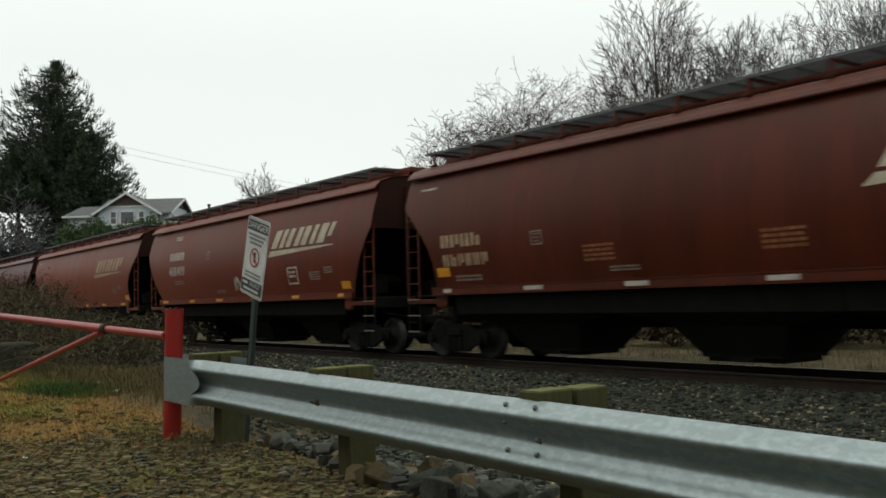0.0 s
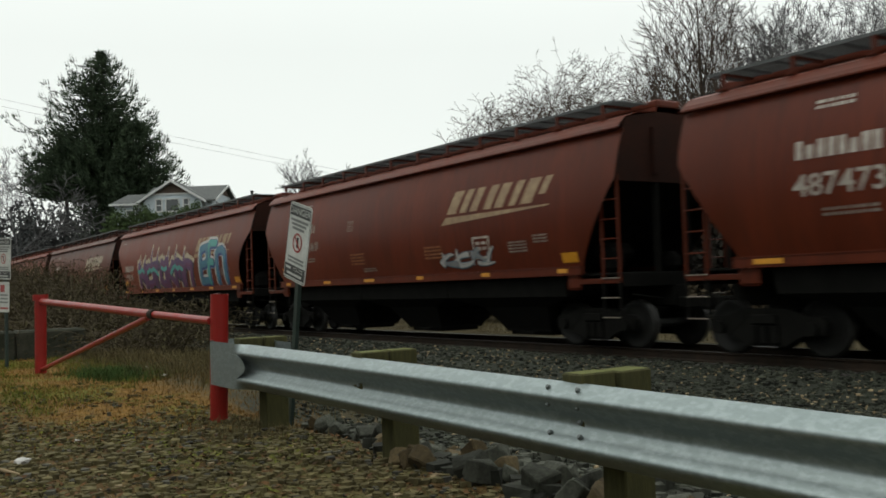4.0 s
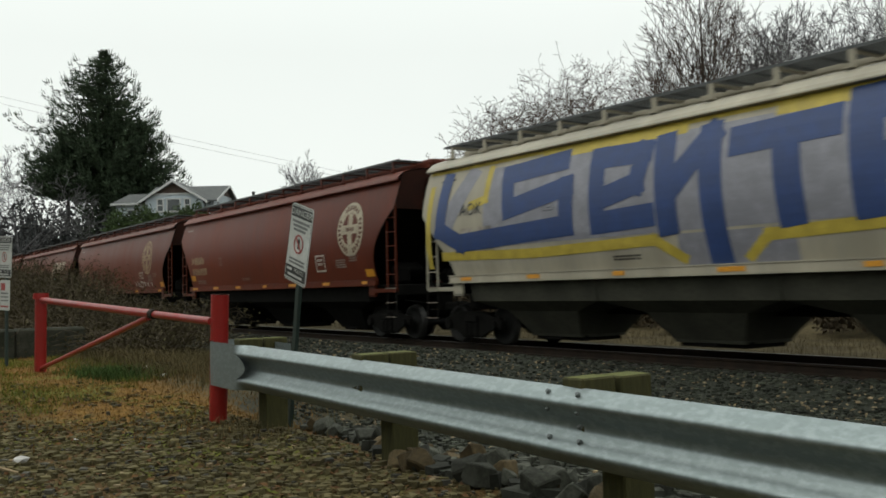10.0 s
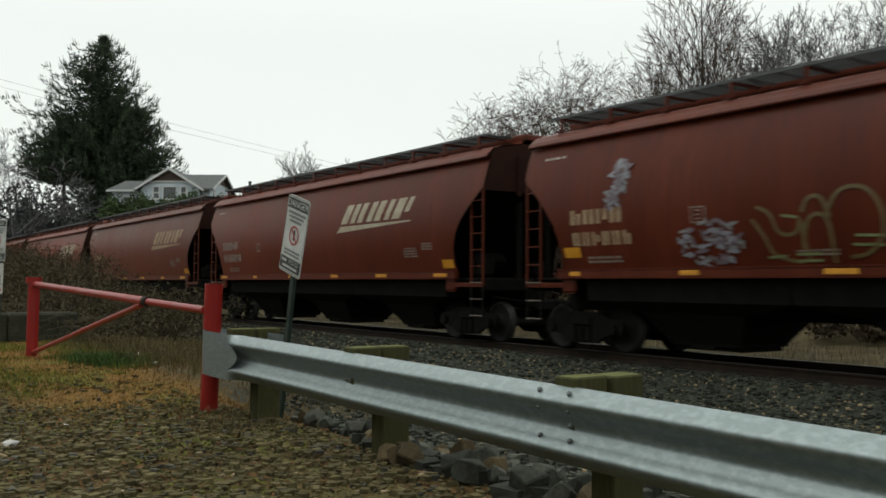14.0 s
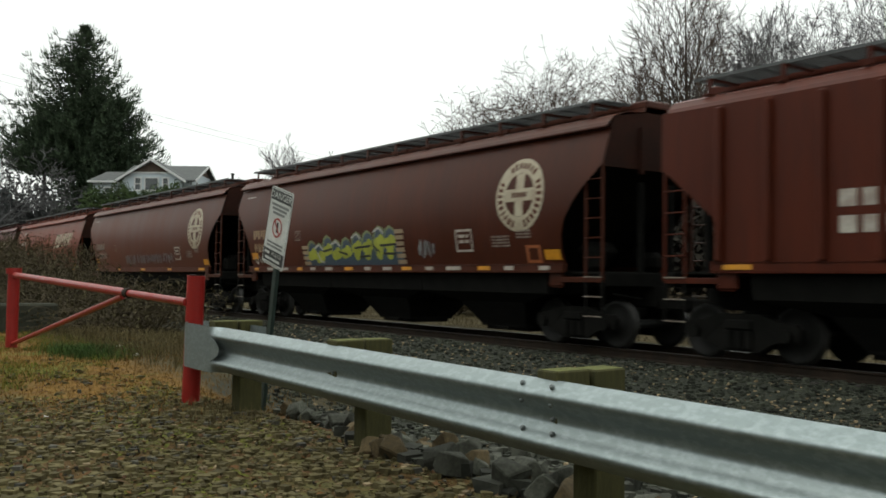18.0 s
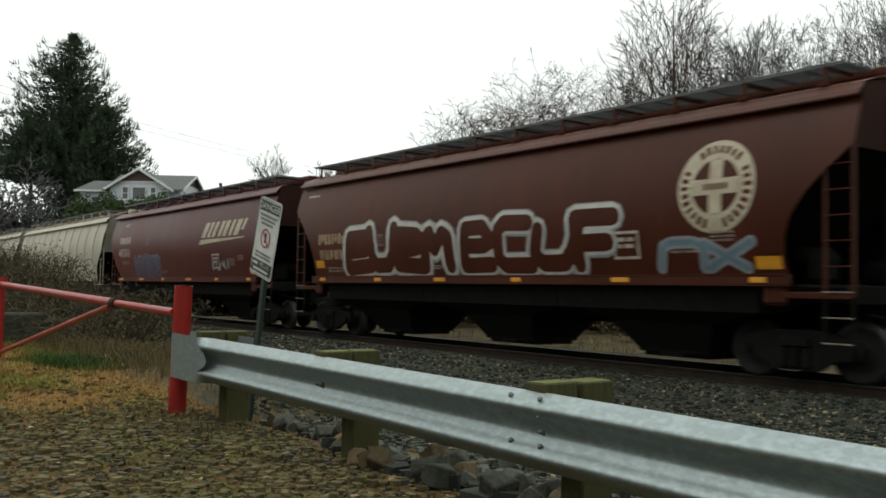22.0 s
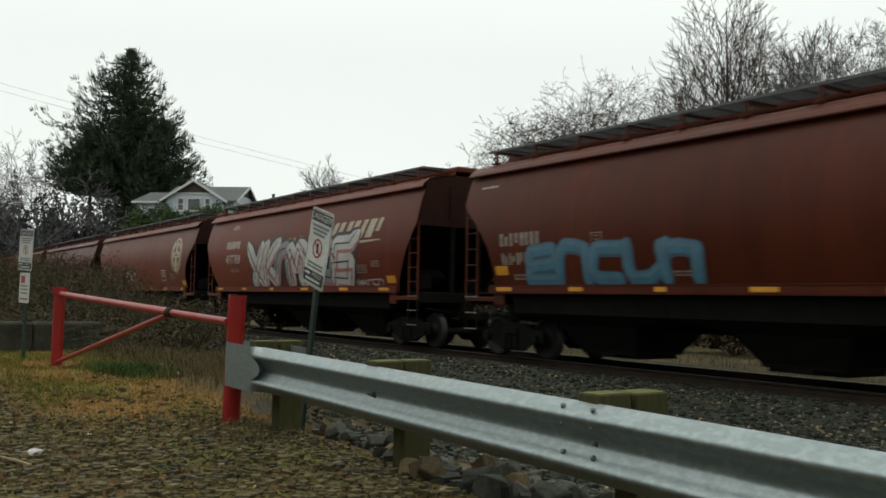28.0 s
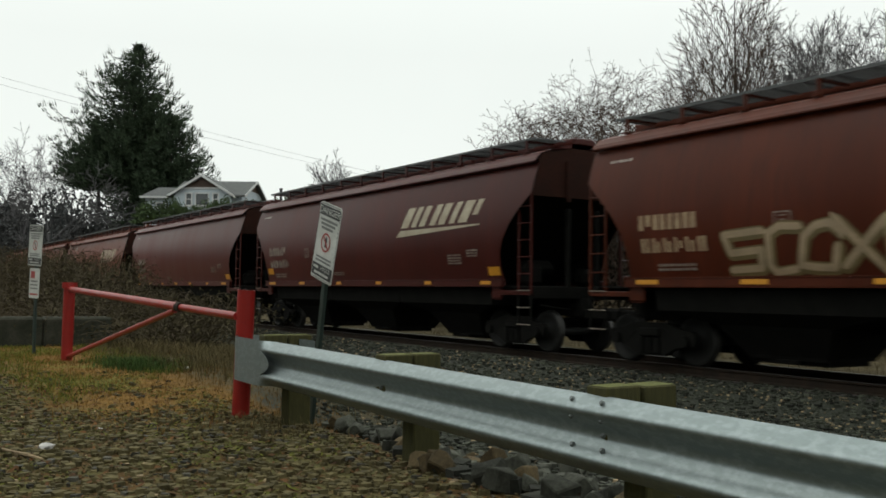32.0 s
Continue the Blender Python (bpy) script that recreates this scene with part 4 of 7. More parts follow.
def piece(car, x0, x1, z0, z1, count, colours, seed, flat=False):
    """A painted piece: crossing pointed strokes with a dark shadow, an outline, a fill and highlights. colours: outline, fills..., highlight."""
    r = random.Random(seed)
    step = (x1 - x0) / count
    tall = z1 - z0
    layers = {}

    def coat(colour, off):
        return layers.setdefault((colour, off), ([], []))

    def bend(path, dx, dz):
        (ax, az), (bx, bz), (cx, cz) = path
        return [((1 - t) ** 2 * ax + 2 * t * (1 - t) * bx + t * t * cx + dx, (1 - t) ** 2 * az + 2 * t * (1 - t) * bz + t * t * cz + dz) for t in (0, 0.2, 0.4, 0.6, 0.8, 1)]

    n = int(count * 3.4)
    for i in range(n):
        fill = colours[1 + (i * (len(colours) - 2) // n) % max(1, len(colours) - 2)] if r.random() < 0.8 else r.choice(colours[1:])
        cx = x0 + (i + 0.5) * (x1 - x0) / n
        w = min(0.3 * step, 0.24 * tall) * r.uniform(0.7, 1.25)
        kind = i % 3
        if kind == 0:
            p = [(cx + r.uniform(-0.1, 0.1) * step, z0 + 0.05 * tall), (cx + r.uniform(-0.2, 0.2) * step, z0 + 0.5 * tall), (cx + r.uniform(-0.2, 0.45) * step, z0 + r.uniform(0.78, 1.0) * tall)]
        elif kind == 1:
            s = r.choice((-1, 1))
            p = [(cx - 0.4 * s * step, z0 + r.uniform(0.55, 0.85) * tall), (cx, z0 + r.uniform(0.4, 0.9) * tall), (cx + 0.5 * s * step, z0 + r.uniform(0.1, 0.45) * tall)]
        else:
            s = r.choice((-1, 1))
            p = [(cx - 0.35 * s * step, z0 + r.uniform(0.08, 0.3) * tall), (cx, z0 + r.uniform(0.0, 0.2) * tall), (cx + 0.6 * s * step, z0 + r.uniform(0.02, 0.5) * tall)]
        if r.random() < 0.4:
            p = p[::-1]
        shard(bend(p, 0.2 * w, -0.16 * w), 1.5 * w, *coat("g_black", 0.005))
        shard(bend(p, 0, 0), 1.4 * w, *coat(colours[0], 0.008))
        shard(bend(p, 0, 0), 1.0 * w, *coat(fill, 0.0095 + 0.001 * (i % 3)))
        if r.random() < 0.55:
            stroke(bend(p, -0.2 * w, 0.2 * w)[1:5], 0.16 * w, *coat(colours[-1], 0.0145))
    layered(car, [(colour, off, [(x, max(1.63, z)) for x, z in vs], fs) for (colour, off), (vs, fs) in layers.items()], flat)


def scrawl(car, x0, x1, z0, z1, count, colour, seed, w=0.07, flat=False):
    """Loose sprayed lines: hooks, slashes and open loops."""
    r = random.Random(seed)
    vs, fs = [], []
    step = (x1 - x0) / count
    for i in range(count):
        cx, cz, rx, rz = x0 + (i + 0.5) * step, (z0 + z1) / 2, step * 0.5, (z1 - z0) / 2
        kind = r.choice((0, 1, 1, 2))
        if kind == 0:
            a0, turns = r.uniform(0, 6.28), r.uniform(0.45, 0.8)
            path = [(cx + rx * 0.85 * math.cos(a0 + turns * 6.28 * k / 16), cz + rz * r.uniform(0.86, 1) * math.sin(a0 + turns * 6.28 * k / 16)) for k in range(17)]
        else:
            knots = [(cx + rx * r.uniform(-1, 1), cz + rz * (1 if k % 2 == kind % 2 else -1) * r.uniform(0.45, 1.05)) for k in range(4)]
            path = []
            for p, q in zip(knots, knots[1:]):
                path += [(p[0] + (q[0] - p[0]) * k / 5, p[1] + (q[1] - p[1]) * (3 * (k / 5) ** 2 - 2 * (k / 5) ** 3)) for k in range(5)]
            path.append(knots[-1])
        stroke(path, w * r.uniform(0.7, 1.1), vs, fs)
    vs = [(x, max(1.64, z)) for x, z in vs]
    tagged(decal(car, "graffiti", vs, fs, M[colour], 0.007, flat, "sprayed graffiti lines"), kind="stuff")


STROKES = {"S": "46 06 03 43 40 00", "E": "46 06 00 40/03 33", "N": "00 06 40 46", "T": "06 46/26 20", "R": "00 06 46 43 03/23 40", "O": "10 01 05 16 36 45 41 30 10", "M": "00 06 23 46 40",
           "A": "00 26 40/12 32", "B": "00 06 36 35 33 03/33 42 40 00", "Z": "06 46 00 40", "H": "06 00/46 40/03 43", "Y": "06 23 46/23 20",
           "a": "00 05 16 36 45 40", "b": "40 00 06 36 44 33 03", "c": "46 16 05 01 10 40", "d": "06 00 30 42 44 36 06", "e": "06 02 10 30 42 46", "f": "00 06 46/03 33", "g": "45 36 16 05 01 10 40 43",
           "h": "06 00/04 24 43 40", "k": "06 00/46 13 40", "x": "06 40/46 00", "n": "00 06/05 26 45 40", "m": "00 05 16 23 36 45 40"}


def ribbon(path, w, lift, vs, fs, square=False):
    """A band of even width along a path, with rounded (or square) joints."""
    pts = list(path)
    for (ax, az), (bx, bz) in zip(pts, pts[1:]):
        dx, dz = bx - ax, bz - az
        d = math.hypot(dx, dz) or 1
        nx, nz = -dz / d * w / 2, dx / d * w / 2
        ex, ez = (dx / d * w / 2, dz / d * w / 2) if square else (0, 0)
        k = len(vs)
        vs.extend([(ax + nx - ex, az + nz - ez, lift), (bx + nx + ex, bz + nz + ez, lift), (bx - nx + ex, bz - nz + ez, lift), (ax - nx - ex, az - nz - ez, lift)])
        fs.append((k, k + 1, k + 2, k + 3))
        lift += 0.00006
    if not square:
        for x, z in pts:
            k = len(vs)
            vs.extend((x + w / 2 * math.cos(a * 0.7854), z + w / 2 * math.sin(a * 0.7854), lift) for a in range(8))
            fs.append(tuple(range(k, k + 8)))
            lift += 0.00006
    return lift


def throw_up(car, text, x0, x1, z0, z1, coats, seed, weight=0.26, lean=0.08, wob=0.07, square=False, low=1.63, flare=0.0):
    """Sprayed figures side by side; coats from back to front: (colours, width factor, shift in x, shift in z)."""
    r = random.Random(seed)
    step, tall = (x1 - x0) / len(text), z1 - z0
    w = weight * min(step, 0.8 * tall)
    figures = []
    for i, ch in enumerate(text):
        up, wide, tip = r.uniform(-0.05, 0.12) * tall, r.uniform(0.86, 1.08), lean + r.uniform(-0.12, 0.1)
        paths, flares = [], []
        for run in STROKES[ch].split("/"):
            path = []
            for pt in run.split():
                u, v = int(pt[0]) / 4, int(pt[1]) / 6
                x = x0 + i * step + 0.5 * w + u * (step * wide - 0.4 * w) + tip * tall * v + r.uniform(-wob, wob) * step
                z = z0 + 0.5 * w + v * (tall - w) + up * v + r.uniform(-wob, wob) * 0.5 * tall
                path.append((x, z))
            paths.append(path)
        if flare:
            # pointed flares run off the ends of the strokes
            for path in paths[:2]:
                (ax, az), (bx, bz) = path[1], path[0]
                k = r.uniform(0.15, 0.5)
                flares.append([(bx, bz), (bx + (bx - ax) * k + r.uniform(-0.25, 0.25) * step, min(z1 + flare * tall, bz + (bz - az) * k + r.uniform(-0.1, 0.3) * tall))])
        figures.append((paths, flares))
    layers = []
    for n, (colours, grow, dx, dz) in enumerate(coats):
        names = colours.split()
        groups = {}
        for i, (paths, flares) in enumerate(figures):
            vs, fs, lift = groups.setdefault(names[i % len(names)], [[], [], 0.0])
            for path in paths:
                lift = ribbon([(x + dx, z + dz) for x, z in path], w * grow, lift, vs, fs, square)
            for (ax, az), (bx, bz) in flares:
                n0 = len(vs)
                shard([(ax + dx, az + dz), ((ax + bx) / 2 + dx, (az + bz) / 2 + dz), (bx + dx, bz + dz)], w * grow, vs, fs)
                vs[n0:] = [(x, z, lift) for x, z in vs[n0:]]
                lift += 0.00006
            groups[names[i % len(names)]][2] = lift
        for colour, (vs, fs, lift) in groups.items():
            layers.append((colour, 0.005 + 0.004 * n, [(x, max(low, z), e) for x, z, e in vs], fs))
    layered(car, layers)


def bands(car, colour, paths, w, off=0.006, label="sprayed graffiti paint", square=True):
    vs, fs, lift = [], [], 0.0
    for path in paths:
        lift = ribbon(path, w, lift, vs, fs, square)
    tagged(decal(car, "graffiti", [(x, min(4.16, max(1.63, z)), e) for x, z, e in vs], fs, M[colour], off, label=label), kind="stuff")


GAPS = [-0.3, -18.9, -36.7, -55.5, -72.35, -90.05, -108.1, -126.35, -143.55, -162.15, -179.9, -198.55, -215.95, -234.45, -253.05, -271.65, -290.3, -308.9, -327.4, -345.9,
        -364.45, -383.05, -401.8, -420.0, -437.5, -456.4, -474.25, -492.65, -511.15, -529.85, -548.6, -568.3, -586.4, -605.35, -623.2, -642.3, -660.4, -678.4, -696.5, -714.5, -732.5]
SPEED = 19.6
# kind, paint, mark ("w" wordmark, "f" faded wordmark, "e" emblem, "d" dim emblem, "" none), number that can be read
CARS = [("round", "brown", "w", ""), ("diagonal", "red", "w", "488409"), ("round", "red", "f", ""), ("round", "maroon", "", "521644"), ("diagonal", "red", "f", "487473"), ("diagonal", "red", "f", ""),
        ("round", "red", "f", "492981"), ("diagonal", "dark", "w", "497546"), ("round", "red", "f", "481735"), ("diagonal", "red", "w", "486018"), ("round", "brown", "d", ""), ("short", "cream", "", ""),
        ("round", "red", "e", ""), ("round", "brown", "d", ""), ("round", "brown", "w", ""), ("round", "red", "w", ""), ("round", "red", "w", ""), ("round", "brown", "f", ""),
        ("diagonal", "red", "w", "486529"), ("ribbed", "rust", "", ""), ("round", "dark", "e", ""), ("round", "dark", "e", ""), ("diagonal", "red", "w", "489418"), ("round", "maroon", "w", ""),
        ("round", "dark", "e", ""), ("diagonal", "maroon", "w", "495765"), ("grey", "grey", "", "309714"), ("grey", "grey", "", "309719"), ("round", "red", "w", ""), ("round", "brown", "e", ""),
        ("round", "brown", "d", ""), ("diagonal", "red", "w", "497789"), ("round", "brown", "e", ""), ("round", "maroon", "", "521632"), ("round", "brown", "f", ""), ("round", "maroon", "w", ""),
        ("round", "maroon", "", ""), ("diagonal", "brown", "w", ""), ("round", "brown", "f", ""), ("round", "brown", "w", "")]
PAINT_WORDS = {"red": "oxide red", "brown": "mineral brown", "dark": "dark brown", "rust": "rusty red", "maroon": "glossy maroon", "grey": "pale grey", "cream": "cream"}
KIND_WORDS = {"round": "with rounded ends", "diagonal": "with slanted ends", "ribbed": "with ribbed flat sides", "grey": "with seamed panels", "short": "painted blue and yellow"}
MARK_WORDS = {"w": "cream block logo", "f": "faded block logo", "e": "cream cross emblem", "d": "dim cross emblem", "": "no logo"}
ART = {1: "small white graffiti", 6: "large purple and teal graffiti", 9: "blue and white graffiti", 10: "pink graffiti letters", 11: "huge blue graffiti letters", 13: "white scribbles",
       14: "graffiti and a teal panel", 15: "pale blue graffiti", 20: "lime green graffiti", 21: "white scribbles", 23: "teal and orange graffiti", 24: "outlined white graffiti", 25: "faint violet graffiti",
       28: "white and violet graffiti", 29: "bold white graffiti", 30: "blue graffiti", 31: "large white graffiti", 32: "small white scribbles", 34: "white scribbled graffiti"}

# middle of the marks from the rear end, their heights and the size of the figures
MARKS = {"round": (2.2, 2.62, 2.2, 0.4), "diagonal": (3.05, 3.17, 2.62, 0.47), "grey": (2.15, 3.03, 2.62, 0.36), "short": (2.3, 3.1, 2.57, 0.42), "tilx": (2.65, 2.95, 2.43, 0.44), "ribbed": (2.4, 2.9, 2.5, 0.4)}
templates, cars = {}, []
for i, (kind, paint, mark, number) in enumerate(CARS):
    front, rear = GAPS[i], GAPS[i + 1]
    length = min((15.9, 16.35, 17.15), key=lambda v: abs(v + 1.46 - (front - rear)))
    words = f"{PAINT_WORDS[paint]} hopper car {KIND_WORDS[kind]}, {ART.get(i, MARK_WORDS[mark])}"
    key = (kind, length, paint)
    if key in templates:
        car = copy_thing(templates[key], pose(0, RAIL_Y, 0))
        tagged(car, words)
    else:
        car = templates[key] = hopper_car(kind, length, paint, words)
    cars.append((car, (front + rear) / 2, length, kind, paint, mark, number))

for i, (car, mid, length, kind, paint, mark, number) in enumerate(cars):
    half, flat = length / 2, kind == "ribbed"
    r = random.Random(100 + i)
    dark_print = kind in ("grey", "short")
    ink = M["black"] if dark_print else M["white"]
    small = M["black"] if dark_print else M["small_stencil"]
    # reflectors along the sill
    n = 15 if i == 20 else r.choice((5, 6, 6, 7))
    for k in range(n):
        x = -half + 1.65 + k * (length - 3.3) / (n - 1) + r.uniform(-0.12, 0.12)
        bm = bmesh.new()
        box(bm, (0, -1.56, 1.535), (r.choice((0.3, 0.42, 0.55)), 0.012, 0.085), bevel=0.003)
        part("reflector", bm, M["white"] if i in (0, 10) or (i == 20 and k % 3) else M["yellow"], car, "white reflector" if i in (0, 10) or (i == 20 and k % 3) else "yellow reflector", loc=(x, 0, 0))
    # reporting marks at the rear end, data at the front end
    if not flat:
        worn = i in (0, 8, 10, 12, 13, 14, 15, 17, 20, 24, 34)
        ink2 = M["faded_logo"] if worn else (ink if number or dark_print else small)
        rx, z_mark, z_num, size = MARKS["tilx" if number.startswith("5216") else kind]
        if i in (22, 25):
            rx -= 0.98
        rx -= half
        if number.startswith("5216"):
            lettering(car, "TILX", rx - 0.3, z_mark, size, ink, name="reporting_mark", bold=0.008)
        elif kind == "grey":
            lettering(car, "COER", rx - 0.15, z_mark, size, ink, name="reporting_mark", bold=0.006)
        elif kind != "short":
            blocks(car, rx - 0.7, z_mark, 0.3, 0.28, 4, ink2, i)
        if number:
            lettering(car, number, rx, z_num, size, ink2, wide=1.08, name="car_number", bold=0.006)
        elif kind != "short":
            blocks(car, rx - 0.66, z_num, 0.2, 0.26, 6, ink2, i + 7, 0.27)
        bars(car, rx - 0.3, z_num - 0.36, 0.9, 0.045, 2, small, seed=i)
        # a small lettered square beside the marks
        bx = rx + (2.75 if kind == "diagonal" else 1.2 if number.startswith("5216") else 2.3)
        bz = z_mark - 0.25
        decal(car, "stencil_frame", *quads([(bx, bz, bx + 0.32, bz + 0.025), (bx, bz + 0.255, bx + 0.32, bz + 0.28), (bx, bz + 0.027, bx + 0.025, bz + 0.253), (bx + 0.295, bz + 0.027, bx + 0.32, bz + 0.253),
                                           (bx + 0.1, bz + 0.06, bx + 0.22, bz + 0.085), (bx + 0.1, bz + 0.13, bx + 0.22, bz + 0.155), (bx + 0.1, bz + 0.2, bx + 0.22, bz + 0.225)]), small)
        bars(car, rx - (0.4 if kind == "diagonal" or number.startswith("5216") else 1.65), 3.88, 0.62, 0.05, 2 if kind == "diagonal" else 1, ink if not dark_print else small, seed=i + 80)
    bars(car, half - 3.3, 2.2, 0.6, 0.038, 4, small, flat, i + 50)
    bars(car, half - 2.45, 2.3, 0.45, 0.038, 3, small, flat, i + 60)
    bars(car, -half + 6.5, 1.85, 0.7, 0.034, 2, small, flat, i + 70)
    if kind == "diagonal" or mark in ("e", "d"):
        x = half - 4.6
        decal(car, "stencil_frame", *quads([(x, 1.9, x + 0.62, 1.95), (x, 2.35, x + 0.62, 2.4), (x, 1.953, x + 0.05, 2.347), (x + 0.57, 1.953, x + 0.62, 2.347)]), ink)
        bars(car, x + 0.12, 2.25, 0.38, 0.07, 2, ink, seed=i)
    for k in range(2 if i in (0, 3, 5, 8, 14, 18, 22, 26, 27, 33) else 0):
        x = -half + (5.9, 9.7)[k]
        bars(car, x, 2.0 if number.startswith("5216") else 2.26, 0.75, 0.05, 4, M["orange_stencil"] if not dark_print else M["sign_grey"], flat, i + 90 + k)
    if not dark_print:
        for x, w, z in ((half - 1.42, 0.46, 1.8), (-half + 1.48, 0.46, 1.95)):
            if x < 0 and i % 3 == 1:
                continue
            rect = quads([(x - w / 2, z - 0.1, x + w / 2, z + 0.1)])
            decal(car, "placard", *rect, M["yellow"], 0.006, flat, "orange yellow placard")
    # marks
    if mark in ("w", "f"):
        wordmark(car, half - {28: 5.9, 16: 6.62}.get(i, 5.58), 2.76, 3.98, 0.74, M["cream_logo"] if mark == "w" else M["faded_logo"])
    if mark in ("e", "d"):
        emblem(car, half - (3.3 if i == 13 else 2.34), 3.04, 0.76, M["cream_logo"] if mark == "e" else M["faded_logo"])

C = [c[0] for c in cars]
H = [c[2] / 2 for c in cars]
R = [-h for h in H]
scrawl(C[1], -0.6, 1.7, 1.75, 2.25, 4, "g_white", 11, 0.1)
piece(C[5], 2.2, 4.2, 1.75, 2.2, 3, ("g_paleblue", "g_white", "g_silver"), 15)
# purple and teal figures with spiked tops
r6 = R[6]
for colour, width, off, drop in (("g_cream", 0.42, 0.005, 0.0), ("g_purple", 0.3, 0.0125, 0.16)):
    vs, fs = [], []
    for a, z in ((3.95, 3.2), (4.75, 3.2), (5.75, 3.6), (6.6, 3.45), (7.5, 2.95), (8.1, 3.4), (8.6, 3.0), (9.1, 3.4), (10.2, 3.3), (10.7, 2.9)):
        shard([(r6 + a - 0.05, 2.3), (r6 + a + 0.02, 2.3 + 0.5 * (z - drop - 2.3)), (r6 + a + 0.1, z - drop)], width, vs, fs)
    tagged(decal(C[6], "graffiti", vs, fs, M[colour], off, label="sprayed spikes"), kind="stuff")
throw_up(C[6], "MOTOkma", r6 + 3.65, r6 + 11.0, 1.64, 2.8, (("g_cream", 1.9, 0, 0.02), ("g_black", 1.35, 0.07, -0.06), ("g_purple g_purple g_violet", 1.05, 0, 0), ("g_magenta", 0.4, 0.05, -0.06)), 16, 0.36, wob=0.09, square=True, flare=0.25)
bands(C[6], "g_teal", [[(r6 + 3.7 + 0.3 * k, 2.45 + 0.1 * math.sin(k * 1.1) - 0.12 * (k % 3 == 1)) for k in range(a, b)] for a, b in ((0, 4), (5, 11), (12, 15), (16, 22))], 0.17, 0.024)
throw_up(C[6], "bfa", r6 + 11.9, r6 + 14.6, 1.66, 3.2, (("g_white", 1.7, 0, 0), ("g_blue", 1.3, 0.04, -0.04), ("g_skyblue g_teal", 0.9, 0, 0)), 17, 0.32)
# silver and blue figures
throw_up(C[9], "akn", R[9] + 1.15, R[9] + 2.45, 1.92, 2.3, (("g_white", 1.0, 0, 0),), 18, 0.2)
throw_up(C[9], "ax", R[9] + 2.3, R[9] + 3.2, 1.64, 1.86, (("g_white", 1.0, 0, 0),), 13, 0.22)
throw_up(C[9], "d", R[9] + 3.3, R[9] + 3.9, 1.66, 2.15, (("g_skyblue", 1.6, 0, 0),), 12, 0.3)
throw_up(C[9], "SnAZ", R[9] + 4.05, R[9] + 7.5, 1.66, 2.66, (("g_black", 1.6, 0.04, -0.02), ("g_silver g_silver g_steel g_silver", 1.1, 0, 0), ("g_paleblue g_white g_skyblue g_white", 0.3, -0.02, -0.07)), 19, 0.38, wob=0.09, square=True, flare=0.12)
throw_up(C[9], "RAbek", R[9] + 8.0, R[9] + 12.2, 1.66, 2.6, (("g_black", 1.6, 0.04, -0.03), ("g_steel g_skyblue g_steel g_paleblue", 1.1, 0, 0), ("g_paleblue g_steel g_skyblue", 0.3, -0.04, 0.05)), 20, 0.4, wob=0.1, square=True, flare=0.25)
# thin pink letters
throw_up(C[10], "OABER", R[10] + 5.6, R[10] + 9.7, 2.26, 3.4, (("g_pink", 1.0, 0, 0),), 22, 0.12, 0.03, 0.035, square=True)
bands(C[10], "g_pink", [[(R[10] + 5.85, 2.3), (R[10] + 5.95, 3.1)], [(R[10] + 9.75, 3.1), (R[10] + 9.82, 3.45)], [(R[10] + 10.0, 3.12), (R[10] + 10.06, 3.48)]], 0.13)
scrawl(C[10], R[10] + 10.6, R[10] + 11.7, 1.95, 2.35, 5, "g_tan", 22, 0.06)
scrawl(C[10], R[10] + 11.9, R[10] + 12.9, 2.05, 2.35, 4, "g_tan", 21, 0.05)
# huge blue letters on a grey ground, edged in yellow, on the cream car
r11 = R[11]
bands(C[11], "g_lilac", [[(r11 + 3.4, 3.1), (r11 + 14.9, 3.1)]], 1.75, 0.005, "grey sprayed ground of the letters")
bands(C[11], "g_lilac", [[(r11 + 8.4, 1.9), (r11 + 10.2, 1.9)], [(r11 + 1.2, 3.0), (r11 + 1.9, 3.9)]], 0.55, 0.0065, "grey sprayed ground of the letters")
bands(C[11], "g_yellow", [[(r11 + 0.25, 1.9), (r11 + 0.35, 3.7)], [(r11 + 0.9, 2.08), (r11 + 4.2, 2.02), (r11 + 7.6, 2.1), (r11 + 8.2, 1.75)], [(r11 + 9.6, 1.72), (r11 + 10.0, 2.06), (r11 + 12.2, 2.14), (r11 + 13.0, 2.3), (r11 + 13.6, 2.1), (r11 + 13.9, 1.75)],
                          [(r11 + 2.05, 3.2), (r11 + 2.6, 3.3), (r11 + 2.65, 3.95)], [(r11 + 13.95, 4.0), (r11 + 13.9, 3.1), (r11 + 14.6, 2.6), (r11 + 14.62, 3.9)], [(r11 + 4.5, 4.02), (r11 + 8.2, 4.02)], [(r11 + 10.2, 4.02), (r11 + 12.0, 4.02)]], 0.2, 0.009, "yellow sprayed edging")
BLUE = "huge blue sprayed letter"
bands(C[11], "g_blue", [[(r11 + 0.95, 3.85), (r11 + 0.8, 2.7), (r11 + 1.6, 2.36), (r11 + 5.3, 2.52), (r11 + 5.3, 3.3), (r11 + 3.45, 3.0), (r11 + 3.35, 3.75), (r11 + 5.1, 3.85)]], 0.42, 0.013, BLUE)
bands(C[11], "g_blue", [[(r11 + 7.45, 2.55), (r11 + 6.2, 2.5), (r11 + 6.15, 3.75), (r11 + 7.35, 3.72), (r11 + 7.2, 3.15), (r11 + 6.5, 3.0)]], 0.42, 0.013, BLUE)
bands(C[11], "g_blue", [[(r11 + 7.95, 2.4), (r11 + 7.85, 3.75)], [(r11 + 8.0, 2.95), (r11 + 8.85, 3.78), (r11 + 9.0, 1.75)]], 0.48, 0.013, BLUE)
